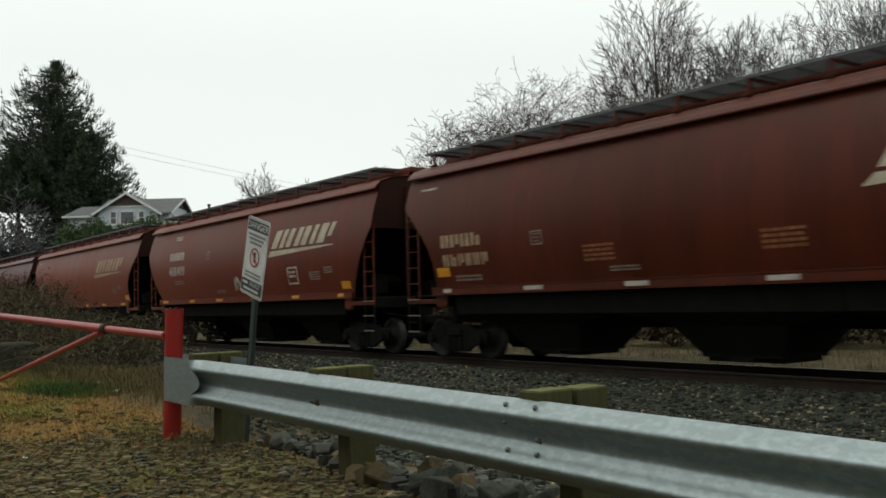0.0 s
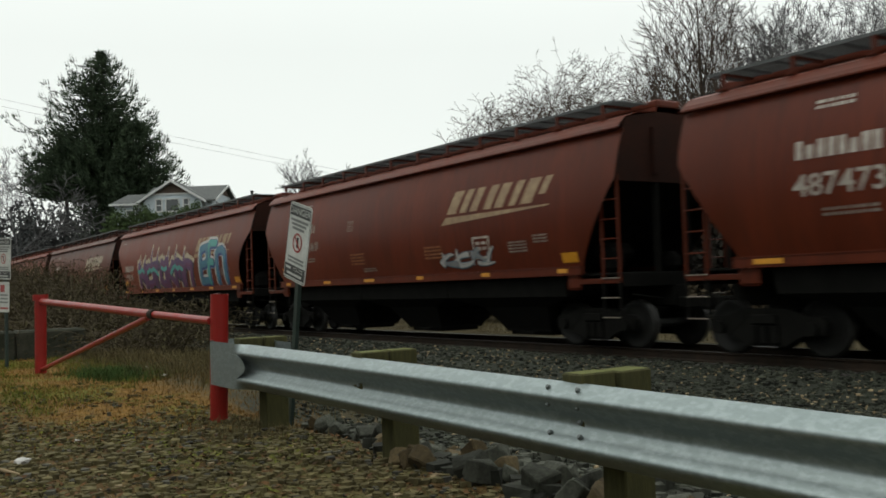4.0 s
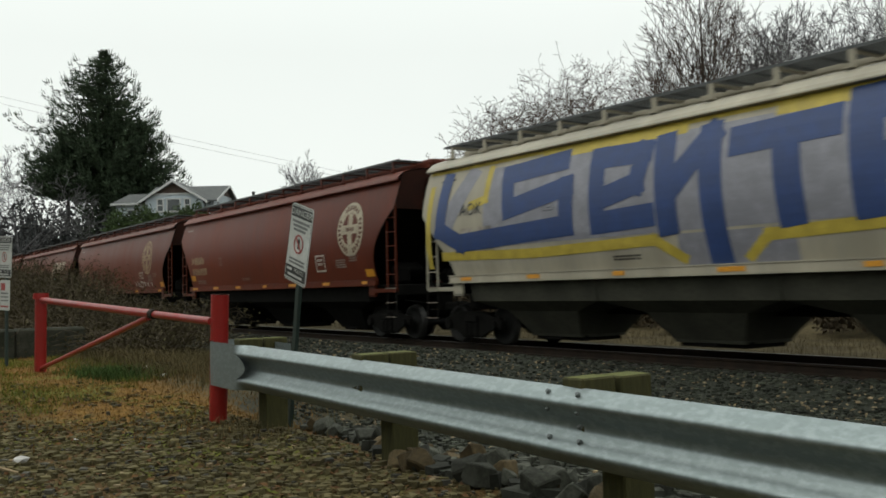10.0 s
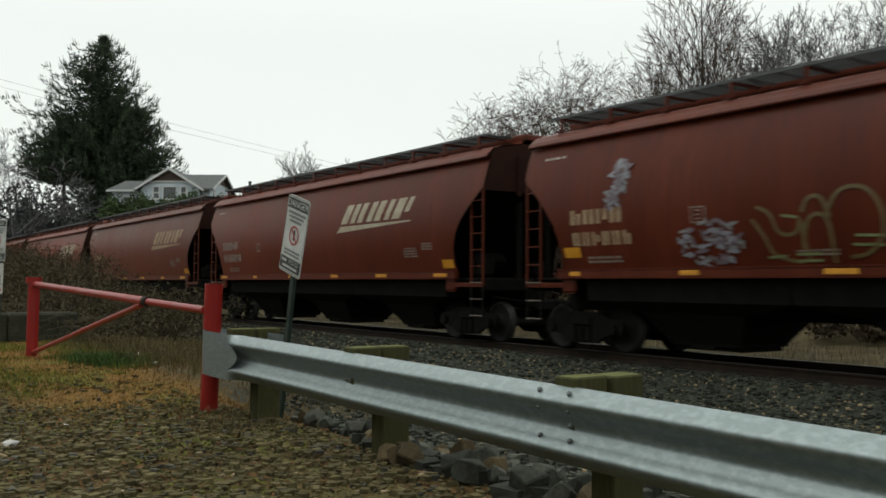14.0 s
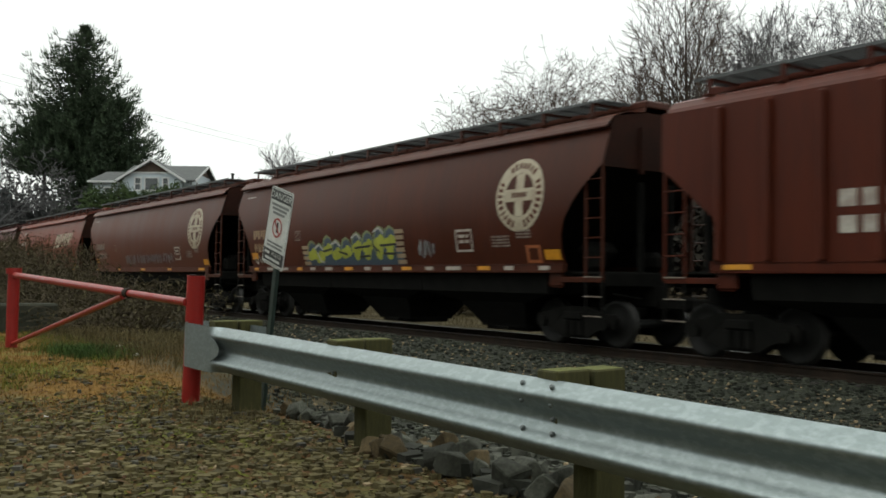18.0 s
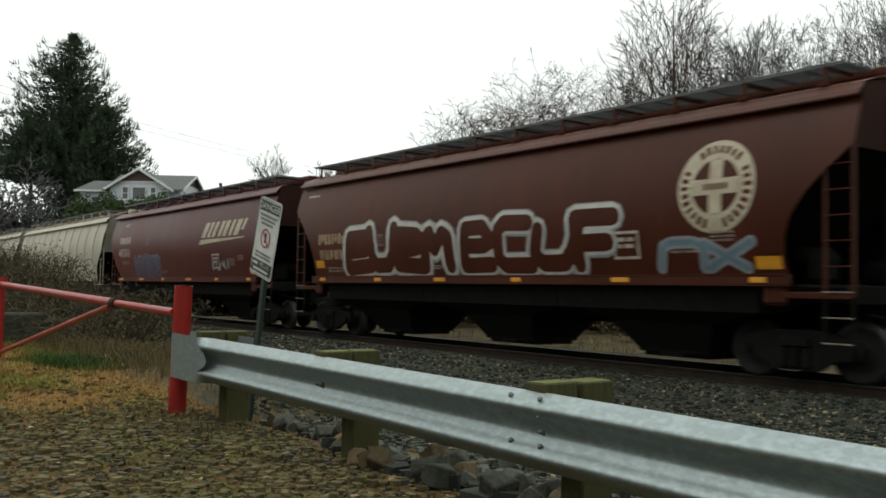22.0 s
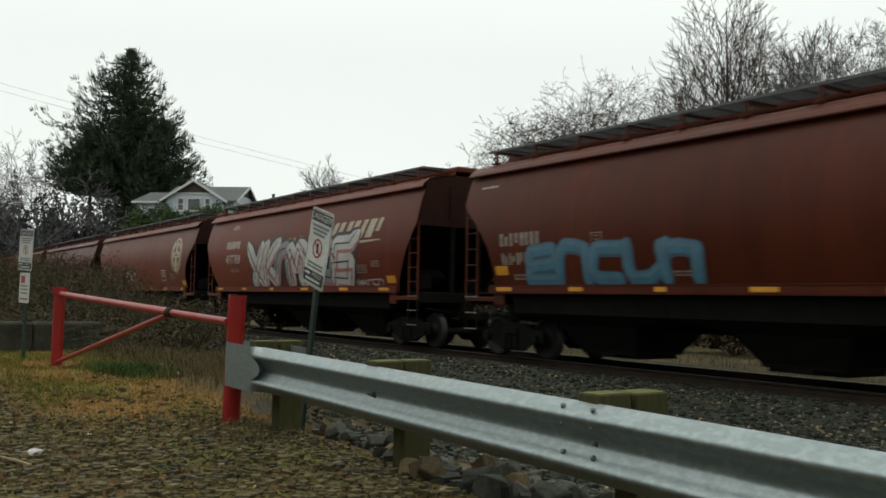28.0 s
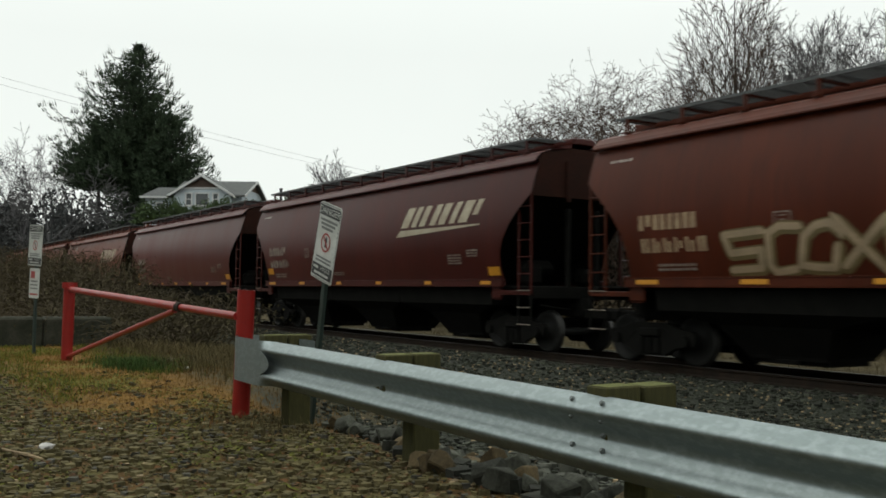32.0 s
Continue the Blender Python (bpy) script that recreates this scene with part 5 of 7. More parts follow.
bands(C[11], "g_blue", [[(r11 + 9.5, 3.62), (r11 + 11.05, 3.68)], [(r11 + 10.35, 3.4), (r11 + 10.45, 2.4)]], 0.5, 0.013, BLUE)
bands(C[11], "g_blue", [[(r11 + 11.75, 2.45), (r11 + 11.65, 3.85), (r11 + 13.05, 3.85), (r11 + 12.9, 3.1), (r11 + 12.2, 3.0)], [(r11 + 12.5, 2.95), (r11 + 13.9, 2.2), (r11 + 15.1, 2.22), (r11 + 15.25, 3.7)]], 0.55, 0.013, BLUE)
lettering(C[11], "AOK", r11 + 2.05, 3.1, 0.4, M["black"], 0.018, name="reporting_mark")
bars(C[11], r11 + 1.65, 2.57, 1.4, 0.24, 1, M["white"], seed=11)
decal(C[11], "stripe", *quads([(r11 + 0.1, 4.08, -r11 - 0.1, 4.16)]), M["g_yellow"], 0.011, label="yellow stripe under the roof")
scrawl(C[13], H[13] - 5.6, H[13] - 2.8, 1.7, 2.0, 6, "g_white", 23, 0.06)
# outlined figures, a pink arrow and a painted panel
throw_up(C[14], "akbd", R[14] + 2.95, R[14] + 6.35, 1.64, 2.5, (("g_white", 1.95, -0.02, 0.03), ("g_black", 1.65, 0, 0), ("g_oxide g_oxide g_oxide g_silver", 1.0, 0.02, -0.02), ("g_white g_white g_white g_white", 0.1, -0.12, 0.1)), 24, 0.3, wob=0.09)
decal(C[14], "graffiti", [(R[14] + 6.15, 1.7), (R[14] + 6.3, 2.3), (R[14] + 7.2, 1.98), (R[14] + 6.6, 1.68), (R[14] + 2.3, 1.75), (R[14] + 2.95, 1.68), (R[14] + 2.95, 2.2)], [(0, 1, 2, 3), (4, 5, 6)], M["g_pink"], 0.02, label="pink sprayed arrow")
bands(C[14], "g_moss", [[(R[14] + 7.5, 1.95), (R[14] + 10.9, 2.0)]], 0.85, 0.005)
throw_up(C[14], "aegbf", R[14] + 7.5, R[14] + 10.8, 1.66, 2.45, (("g_tan g_white", 1.3, 0.02, 0), ("g_skyblue g_paleblue", 1.1, 0, 0.04), ("g_pink g_green", 0.4, 0, -0.08)), 25, 0.4, wob=0.1, square=True, flare=0.1)
bands(C[14], "g_pink", [[(R[14] + 7.7 + 0.35 * k, 1.95 + 0.1 * math.sin(1.7 * k)) for k in range(9)]], 0.12, 0.02, square=False)
decal(C[14], "painted_panel", *quads([(R[14] + 11.1, 1.64, R[14] + 14.75, 2.56)]), M["g_teal"], 0.006, label="teal sprayed panel")
decal(C[14], "painted_panel", [(R[14] + 11.55, 1.68), (R[14] + 12.0, 2.4), (R[14] + 12.2, 2.1), (R[14] + 12.8, 1.7)], [(0, 1, 2, 3)], M["g_rust"], 0.01, label="orange sprayed shape on the panel")
decal(C[14], "painted_panel", [(R[14] + 12.75, 1.7), (R[14] + 13.0, 2.1), (R[14] + 13.3, 2.45), (R[14] + 13.5, 2.1), (R[14] + 13.75, 1.7)], [(0, 1, 2, 3, 4)], M["g_silver"], 0.01, label="grey sprayed shape on the panel")
decal(C[14], "painted_panel", *quads([(R[14] + 14.0, 1.75, R[14] + 14.5, 2.0)]), M["g_steel"], 0.01, label="dark sprayed patch on the panel")
scrawl(C[14], R[14] + 11.3, R[14] + 14.6, 1.7, 2.45, 7, "g_paleblue", 26, 0.06)
throw_up(C[15], "ackm", R[15] + 8.3, R[15] + 10.7, 1.66, 2.45, (("g_steel", 1.4, 0, 0), ("g_paleblue", 0.9, 0, 0)), 28, 0.26)
throw_up(C[15], "hakn", R[15] + 11.3, R[15] + 13.9, 1.66, 2.48, (("g_silver", 1.5, 0, 0), ("g_paleblue", 0.95, 0, 0), ("g_white", 0.3, -0.04, 0.03)), 29, 0.26)
r15 = R[15]
ball, squiggle = {}, {}
for k in range(60):
    rr = random.Random(500 + k)
    a, q = rr.uniform(0, 6.28), rr.random() ** 0.4
    x, z = r15 + 4.84 + 0.64 * q * math.cos(a), 2.05 + 0.35 * q * math.sin(a)
    ball.setdefault(("g_silver", "g_lilac", "g_greyviolet")[k % 3], []).append([(x, z), (x + rr.uniform(-0.14, 0.14), z + rr.uniform(-0.07, 0.07)), (x + rr.uniform(-0.2, 0.2), z + rr.uniform(-0.1, 0.1))])
for k in range(44):
    rr = random.Random(560 + k)
    q = k / 43
    x, z = r15 + 2.76 + 0.1 * math.sin(q * 5.0) + rr.uniform(-0.24, 0.24) * (1 - 0.6 * q), 3.62 - 0.8 * q
    squiggle.setdefault(("g_silver", "g_lilac", "g_greyviolet")[k % 3], []).append([(x, z), (x + rr.uniform(-0.16, 0.16), z + rr.uniform(-0.08, 0.08)), (x + rr.uniform(-0.1, 0.1), z - 0.1)])
for lines in (ball, squiggle):
    for k, (colour, paths) in enumerate(lines.items()):
        bands(C[15], colour, paths, 0.05, 0.006 + 0.012 * k, "tangle of sprayed lines", square=False)


def rounded(path):
    """The path with its corners cut twice."""
    for _ in range(2):
        cutp = [path[0]]
        for (ax, az), (bx, bz) in zip(path, path[1:]):
            cutp += [(0.75 * ax + 0.25 * bx, 0.75 * az + 0.25 * bz), (0.25 * ax + 0.75 * bx, 0.25 * az + 0.75 * bz)]
        path = cutp + [path[-1]]
    return path


LOOPS = (((5.75, 2.35), (5.95, 2.1), (6.07, 1.8), (6.31, 1.72), (6.55, 1.68)), ((5.85, 2.55), (6.1, 2.45), (6.2, 2.1), (6.55, 2.1), (6.6, 2.4), (6.65, 2.0), (6.7, 1.7)),
         ((6.63, 1.9), (6.7, 2.3), (6.9, 2.42), (7.1, 2.3), (7.12, 1.68)), ((6.65, 2.45), (6.75, 2.66), (6.98, 2.66), (7.1, 2.35)), ((7.05, 2.4), (7.25, 2.74), (7.65, 2.76), (7.9, 2.5), (7.95, 2.1), (7.7, 1.78), (7.4, 1.74)))
bands(C[15], "g_olive", [[(r15 + x, z) for x, z in rounded(path)] for path in LOOPS], 0.06, 0.006, "sprayed olive loops", square=False)
bands(C[15], "g_moss", [[(r15 + 6.3, 2.4), (r15 + 6.55, 2.36)], [(r15 + 6.5, 1.8), (r15 + 6.9, 1.8)], [(r15 + 6.5, 1.7), (r15 + 6.9, 1.7)], [(r15 + 6.0, 1.76), (r15 + 6.3, 1.78)], [(r15 + 7.5, 2.05), (r15 + 7.95, 2.03)], [(r15 + 7.45, 1.92), (r15 + 7.9, 1.9)]], 0.04, 0.012, "sprayed olive lines", square=False)
# lime figures over a grey shade
r20 = R[20]
BUMPS = ((5.5, 2.3, 0.3), (5.95, 2.22, 0.3), (6.45, 2.42, 0.32), (6.95, 2.3, 0.3), (7.5, 2.34, 0.32), (8.1, 2.46, 0.36), (8.65, 2.48, 0.36), (9.25, 2.58, 0.38), (9.75, 2.56, 0.36))
bands(C[20], "g_moss", [[(r20 + x - 0.06, 1.9), (r20 + x, z - 0.24)] for x, z, w in BUMPS], 0.6, 0.005, square=False)
bands(C[20], "g_steel", [[(r20 + 5.2, 1.79), (r20 + 10.1, 1.8)]], 0.36, 0.008)
bands(C[20], "g_steel", [[(r20 + x + 0.02, 1.9), (r20 + x + 0.04, z - 0.27)] for x, z, w in BUMPS], 0.52, 0.0095, square=False)
bands(C[20], "g_steel", [[(r20 + 5.3 + 0.5 * k, 1.78 + 0.06 * (k % 2)), (r20 + 5.75 + 0.5 * k, 1.86 - 0.05 * (k % 3))] for k in range(9)], 0.26, 0.0125, square=False)
bands(C[20], "g_lime", [[(r20 + x - 0.14, z - 0.4), (r20 + x + 0.16, z - 0.34), (r20 + x + 0.1, z - 0.3)] for x, z, w in BUMPS], 0.27, 0.016, square=False)
bands(C[20], "g_lime", [[(r20 + x - 0.05, 1.9), (r20 + x + 0.1, z - 0.32)] for x, z, w in BUMPS[5:]], 0.3, 0.0175, square=False)
bands(C[20], "g_black", [[(r20 + a, z), (r20 + a + d, z + e)] for a, z, d, e in ((6.2, 2.02, 0.5, 0.06), (7.1, 2.0, 0.45, -0.08), (8.0, 2.08, 0.8, 0.04), (8.9, 2.16, 0.3, -0.2), (9.3, 2.12, 0.75, 0.02), (9.4, 1.92, 0.6, -0.02), (8.2, 1.84, 0.5, 0.03))], 0.06, 0.02, square=False)
bands(C[20], "g_white", [[(r20 + x - 0.24, z - 0.1), (r20 + x + 0.02, z - 0.01), (r20 + x + 0.22, z - 0.14)] for x, z, w in BUMPS[1::2]] + [[(r20 + 5.85, 2.0), (r20 + 5.95, 1.75), (r20 + 6.15, 1.72)]], 0.055, 0.0215, square=False)
for side in (5.0, 10.1):
    bands(C[20], "g_tan", [[(r20 + side - 0.05, 1.7 + 0.15 * k), (r20 + side + 0.25, 1.7 + 0.15 * k)] for k in range(4 if side < 6 else 6)], 0.1, 0.014)
decal(C[20], "stencil_frame", *quads([(r20 + 14.95, 1.64, r20 + 15.4, 1.7), (r20 + 14.95, 1.94, r20 + 15.4, 2.0), (r20 + 14.95, 1.703, r20 + 15.03, 1.937), (r20 + 15.32, 1.703, r20 + 15.4, 1.937)]), M["g_rust"], 0.007)
scrawl(C[20], r20 + 11.0, r20 + 11.7, 1.8, 2.2, 4, "g_silver", 30, 0.08)
scrawl(C[20], r20 + 1.45, r20 + 2.9, 1.72, 1.96, 6, "g_white", 29, 0.07)
scrawl(C[21], R[21] + 6.0, R[21] + 12.4, 1.78, 2.18, 24, "g_silver", 33, 0.05)
scrawl(C[21], R[21] + 6.1, R[21] + 12.3, 1.82, 2.16, 20, "g_greyviolet", 34, 0.06)
# red edged figures in teal, blue and green
throw_up(C[23], "dhAkbg", R[23] + 2.4, R[23] + 7.7, 1.64, 2.6, (("g_pink", 2.0, 0, 0.1), ("g_red", 1.8, 0, 0.08), ("g_white", 1.42, 0, 0), ("g_black g_skyblue g_skyblue g_green", 1.05, 0.02, 0), ("g_steel g_skyblue g_skyblue g_moss", 0.35, -0.03, 0.06)), 34, 0.42, wob=0.1, square=True, flare=0.2)
for k in range(9):
    bands(C[23], "g_red", [[(R[23] + 2.3 + 0.62 * k, 2.5 + 0.22 * min(1, k / 3)), (R[23] + 2.36 + 0.62 * k, 2.52 + 0.22 * min(1, k / 3))]], 0.42, 0.0075, square=False)
throw_up(C[23], "SHOck", R[23] + 9.0, R[23] + 14.3, 1.64, 2.72, (("g_black", 1.75, 0.06, -0.04), ("g_teal g_teal g_yellow g_teal g_lime", 1.3, 0, 0), ("g_skyblue g_teal g_rust g_skyblue g_teal", 0.45, 0.05, -0.03), ("g_black", 0.1, -0.12, 0.05)), 35, 0.46, wob=0.1, square=True, flare=0.2)
throw_up(C[23], "a", R[23] + 14.4, R[23] + 15.4, 1.7, 2.4, (("g_silver", 1.6, 0, 0),), 10, 0.3)
scrawl(C[23], R[23] + 0.45, R[23] + 1.05, 2.7, 3.35, 2, "g_silver", 9, 0.1)
# pale outlined bubble figures
throw_up(C[24], "bebm", R[24] + 2.75, R[24] + 7.6, 1.64, 2.85, (("g_silver", 1.5, 0, 0), ("g_white", 1.3, 0, 0.01), ("dark", 0.85, 0.01, 0)), 36, 0.46)
throw_up(C[24], "bcef", R[24] + 7.9, R[24] + 12.6, 1.64, 2.75, (("g_silver", 1.5, 0, 0), ("g_white", 1.3, 0, 0.01), ("dark", 0.9, 0.01, 0)), 37, 0.42)
throw_up(C[24], "ax", R[24] + 13.6, R[24] + 15.4, 1.66, 2.2, (("g_silver", 1.6, 0, 0), ("g_paleblue", 0.7, 0, 0)), 38, 0.3)
throw_up(C[25], "hankacm", R[25] + 3.4, R[25] + 6.3, 1.66, 2.42, (("g_greyviolet", 1.6, 0, 0), ("g_violet", 1.0, 0, 0), ("g_steel", 0.5, -0.03, 0.03)), 39, 0.4, wob=0.11, square=True, flare=0.15)
scrawl(C[25], R[25] + 11.7, R[25] + 13.2, 1.85, 2.2, 4, "g_silver", 39, 0.09)
throw_up(C[28], "kxa", R[28] + 8.3, R[28] + 9.5, 1.72, 2.3, (("g_silver", 1.0, 0, 0),), 40, 0.14)
scrawl(C[28], R[28] + 9.8, R[28] + 12.6, 1.66, 2.34, 9, "g_silver", 41, 0.1)
scrawl(C[28], R[28] + 9.85, R[28] + 12.5, 1.7, 2.3, 11, "g_white", 44, 0.06)
throw_up(C[28], "hkx", R[28] + 14.4, R[28] + 15.9, 1.68, 2.1, (("g_white", 0.9, 0, 0),), 42, 0.2)
# bold white figures
throw_up(C[29], "bgang", R[29] + 5.0, R[29] + 9.8, 1.64, 2.5, (("g_black", 1.5, 0.05, -0.05), ("g_white", 1.25, 0, 0), ("g_black", 0.1, 0.06, 0.0)), 43, 0.4)
throw_up(C[30], "bacen", R[30] + 2.4, R[30] + 7.2, 1.64, 2.45, (("g_steel", 1.5, 0.02, -0.02), ("g_skyblue", 1.1, 0, 0), ("g_paleblue", 0.3, -0.03, 0.04)), 44, 0.34)
throw_up(C[31], "xkamxgS", R[31] + 4.9, R[31] + 12.5, 1.64, 2.95, (("g_black", 1.6, 0.06, -0.02), ("g_black", 1.5, -0.08, 0.05), ("g_white g_white g_silver", 1.25, 0, 0), ("g_pink", 0.24, 0.08, -0.2), ("g_black", 0.1, -0.1, 0.04)), 45, 0.42, wob=0.1, flare=0.2)
scrawl(C[31], R[31] + 8.2, R[31] + 9.4, 3.0, 3.25, 3, "g_tan", 8, 0.1)
throw_up(C[31], "hxkacn", R[31] + 12.7, R[31] + 14.5, 1.64, 1.82, (("g_white", 1.0, 0, 0),), 46, 0.22)
throw_up(C[32], "xea", R[32] + 3.3, R[32] + 4.6, 1.8, 2.2, (("g_silver", 1.0, 0, 0),), 47, 0.13)
throw_up(C[32], "HONEY", R[32] + 5.95, R[32] + 7.9, 1.9, 2.42, (("g_white", 1.0, 0, 0),), 48, 0.26)
throw_up(C[34], "Scgxg", R[34] + 3.5, R[34] + 7.0, 1.66, 2.45, (("g_olive", 1.7, 0.02, -0.02), ("g_tan", 0.9, 0, 0)), 49, 0.2, wob=0.12, flare=0.15)
scrawl(C[34], R[34] + 11.1, R[34] + 12.4, 1.8, 2.15, 5, "g_silver", 50, 0.07)
scrawl(C[34], R[34] + 12.3, R[34] + 14.0, 1.85, 2.5, 6, "g_silver", 51, 0.06)
# small cross emblem on the ribbed car
disc = [(H[19] - 2.55 + 0.27 * math.cos(k * 0.3142), 3.1 + 0.33 * math.sin(k * 0.3142)) for k in range(20)]
decal(C[19], "emblem", disc, [tuple(range(20))], M["cream_logo"], 0.006, True, "small cream round emblem")
decal(C[19], "emblem_print", *quads([(H[19] - 2.55 + a, 3.1 + b, H[19] - 2.55 + a + 0.08, 3.1 + b + 0.1) for a in (-0.13, 0.05) for b in (-0.15, 0.05)]), M["rust"], 0.009, True)
decal(C[19], "stencil", *quads([(R[19] + 3.33 + 0.36 * k, z, R[19] + 3.6 + 0.36 * k, z + 0.25) for z in (2.4, 2.02) for k in range(4)]), M["white"], 0.006, True)

# ---- guardrail ----
RAIL_LINE = 2.74


def beam_top(x):
    return 0.806 - 0.0107 * x


W_PROFILE = [(0.0, 0.0), (-0.008, -0.005), (-0.05, -0.033), (-0.074, -0.051), (-0.081, -0.061), (-0.081, -0.072), (-0.075, -0.083), (-0.05, -0.106), (-0.016, -0.142), (-0.004, -0.162), (-0.001, -0.184),
             (-0.004, -0.198), (-0.013, -0.205), (-0.014, -0.211), (-0.045, -0.238), (-0.074, -0.26), (-0.081, -0.27), (-0.081, -0.281), (-0.073, -0.293), (-0.045, -0.316), (-0.006, -0.344), (0.0, -0.348)]
guardrail = empty("guardrail", pose(0, 0, 0), "galvanised corrugated steel guardrail on mossy wooden posts", "guardrail")


def beam(x0, x1, lift):
    bm = bmesh.new()
    n = max(2, int((x1 - x0) / 0.5))
    secs = []
    for i in range(n + 1):
        x = x0 + (x1 - x0) * i / n
        secs.append([(x, RAIL_LINE + 0.082 + a - lift, beam_top(x) + b) for a, b in W_PROFILE])
    sweep(bm, secs)
    sweep(bm, [[(x, y + 0.003, z) for x, y, z in sec[::-1]] for sec in secs])
    for f in bm.faces:
        f.smooth = True
    part("beam", bm, M["galv"], guardrail)


SPLICES = [-6.72, -3.19, 0.67, 4.5, 8.3]
for k in range(len(SPLICES) - 1):
    beam(SPLICES[k] - (0.16 if k else 0), SPLICES[k + 1] + 0.16, 0.004 * (k % 2))
# rounded end section: opens out flat, bends round and comes back behind the beam
bm = bmesh.new()
secs = []
for i in range(131):
    k = i / 130
    if k < 0.4:
        x, y = -6.5 - 1.12 * k / 0.4, RAIL_LINE
    elif k < 0.8:
        a = math.pi * (k - 0.4) / 0.4
        x, y = -7.62 - 0.19 * math.sin(a), RAIL_LINE + 0.19 - 0.19 * math.cos(a)
    else:
        x, y = -7.62 + 0.75 * (k - 0.8) / 0.2, RAIL_LINE + 0.38
    flat_x = -6.5 - 1.12 * k / 0.4 if k < 0.4 else -9.0
    grow = 1 + 0.05 * smooth_step(0.1, 0.3, k)
    sec = []
    for a, b in W_PROFILE:
        depth = smooth_step(-7.12, -6.92, flat_x)
        sec.append((x, y - 0.004 + (0.082 + a) * depth, beam_top(x) + (b + 0.155) * grow - 0.155))
    secs.append(sec)
sweep(bm, secs)
sweep(bm, [[(x + 0.0005, y + 0.003, z) for x, y, z in sec[::-1]] for sec in secs])
for f in bm.faces:
    f.smooth = True
part("end_section", bm, M["galv"], guardrail, "rounded galvanised end section")
bm = bmesh.new()
zt = beam_top(-7.0)
prism(bm, [(-7.2, zt - 0.075), (-7.06, zt - 0.078), (-6.97, zt - 0.098), (-6.9, zt - 0.135), (-6.87, zt - 0.175), (-6.9, zt - 0.205), (-6.98, zt - 0.24), (-7.08, zt - 0.268), (-7.2, zt - 0.272)], RAIL_LINE - 0.01, RAIL_LINE - 0.007)
part("end_tongue", bm, M["galv"], guardrail, "pointed tongue of the end section")
bm = bmesh.new()
rod(bm, (0, 0.006, -0.004), (0, -0.004, 0.003), 0.014, 12, 0.009)
bolt_mesh = mesh_of(bm, "bolt", M["bolt"])
for sx in SPLICES[1:4]:
    for dx in (-0.1, 0.1):
        for a, b in ((-0.046, -0.022), (-0.05, -0.1), (-0.044, -0.228)):
            share("bolt", bolt_mesh, guardrail, Matrix.Translation((sx + dx, RAIL_LINE + 0.082 + a - 0.012, beam_top(sx) + b)))
POSTS = [-7.25, -5.22, -3.16, -1.2, 0.77, 2.67, 4.58, 6.48]
for k, x in enumerate(POSTS):
    share("bolt", bolt_mesh, guardrail, Matrix.Translation((x + 0.03, RAIL_LINE + 0.07, beam_top(x) - 0.172)))
    rr = random.Random(k)
    top = beam_top(x) + rr.uniform(0.03, 0.042)
    for nm, yy, d, z0 in (("blockout", RAIL_LINE + 0.185, 0.195, beam_top(x) - 0.33), ("post", RAIL_LINE + 0.39, 0.2, -0.55)):
        bm = bmesh.new()
        box(bm, (x, yy, (top + z0) / 2), (0.15, d, top - z0), bevel=0.008)
        for f in bm.faces:
            if f.normal.z > 0.9:
                f.material_index = 1
        bmesh.ops.transform(bm, matrix=Matrix.Translation((x, yy, 0)) @ pose(0, 0, 0, rr.uniform(-1, 1), rr.uniform(-1, 1), rr.uniform(-3, 3)) @ Matrix.Translation((-x, -yy, 0)), verts=bm.verts)
        part(nm, bm, [M["wood"], M["post_top"]], guardrail, "mossy timber " + nm)

# ---- gate ----
gate = empty("swing_gate", pose(0, 0, 0), "red painted pipe swing gate, closed across the drive", "gate")
bm = bmesh.new()
rod(bm, (-15.27, 2.78, -0.3), (-15.25, 2.79, 1.33), 0.085, 18)
rod(bm, (-15.25, 2.79, 1.28), (-15.25, 2.79, 1.37), 0.115, 18)
part("hinge_post", bm, M["gate_red"], gate, smooth=False)
bm = bmesh.new()
rod(bm, (-15.2, 2.79, 1.265), (-9.43, 2.79, 1.105), 0.044, 14)
part("top_tube", bm, M["gate_red"], gate)
bm = bmesh.new()
rod(bm, (-9.5, 2.79, 1.107), (-7.8, 2.8, 1.06), 0.035, 14)
part("tube_extension", bm, M["gate_red"], gate)
bm = bmesh.new()
rod(bm, (-9.52, 2.79, 1.108), (-9.4, 2.79, 1.104), 0.05, 14)
part("collar", bm, M["rail_rust"], gate, "rusty collar")
bm = bmesh.new()
rod(bm, (-15.2, 2.79, 0.23), (-9.62, 2.79, 1.07), 0.031, 12)
part("brace", bm, M["gate_red"], gate)
bollard = empty("gate_bollard", pose(-7.78, 2.87, 0), "red painted steel pipe bollard beside the guardrail end", "bollard")
bm = bmesh.new()
rod(bm, (-0.1, 0.0, -0.3), (0.01, 0.0, 1.29), 0.076, 22)
part("pipe", bm, M["gate_red"], bollard)
bm = bmesh.new()
rod(bm, (0.01, 0.0, 1.275), (0.01, 0.0, 1.294), 0.068, 22)
part("pipe_cap", bm, M["rail_rust"], bollard, "rusty pipe top")

# ---- signs ----


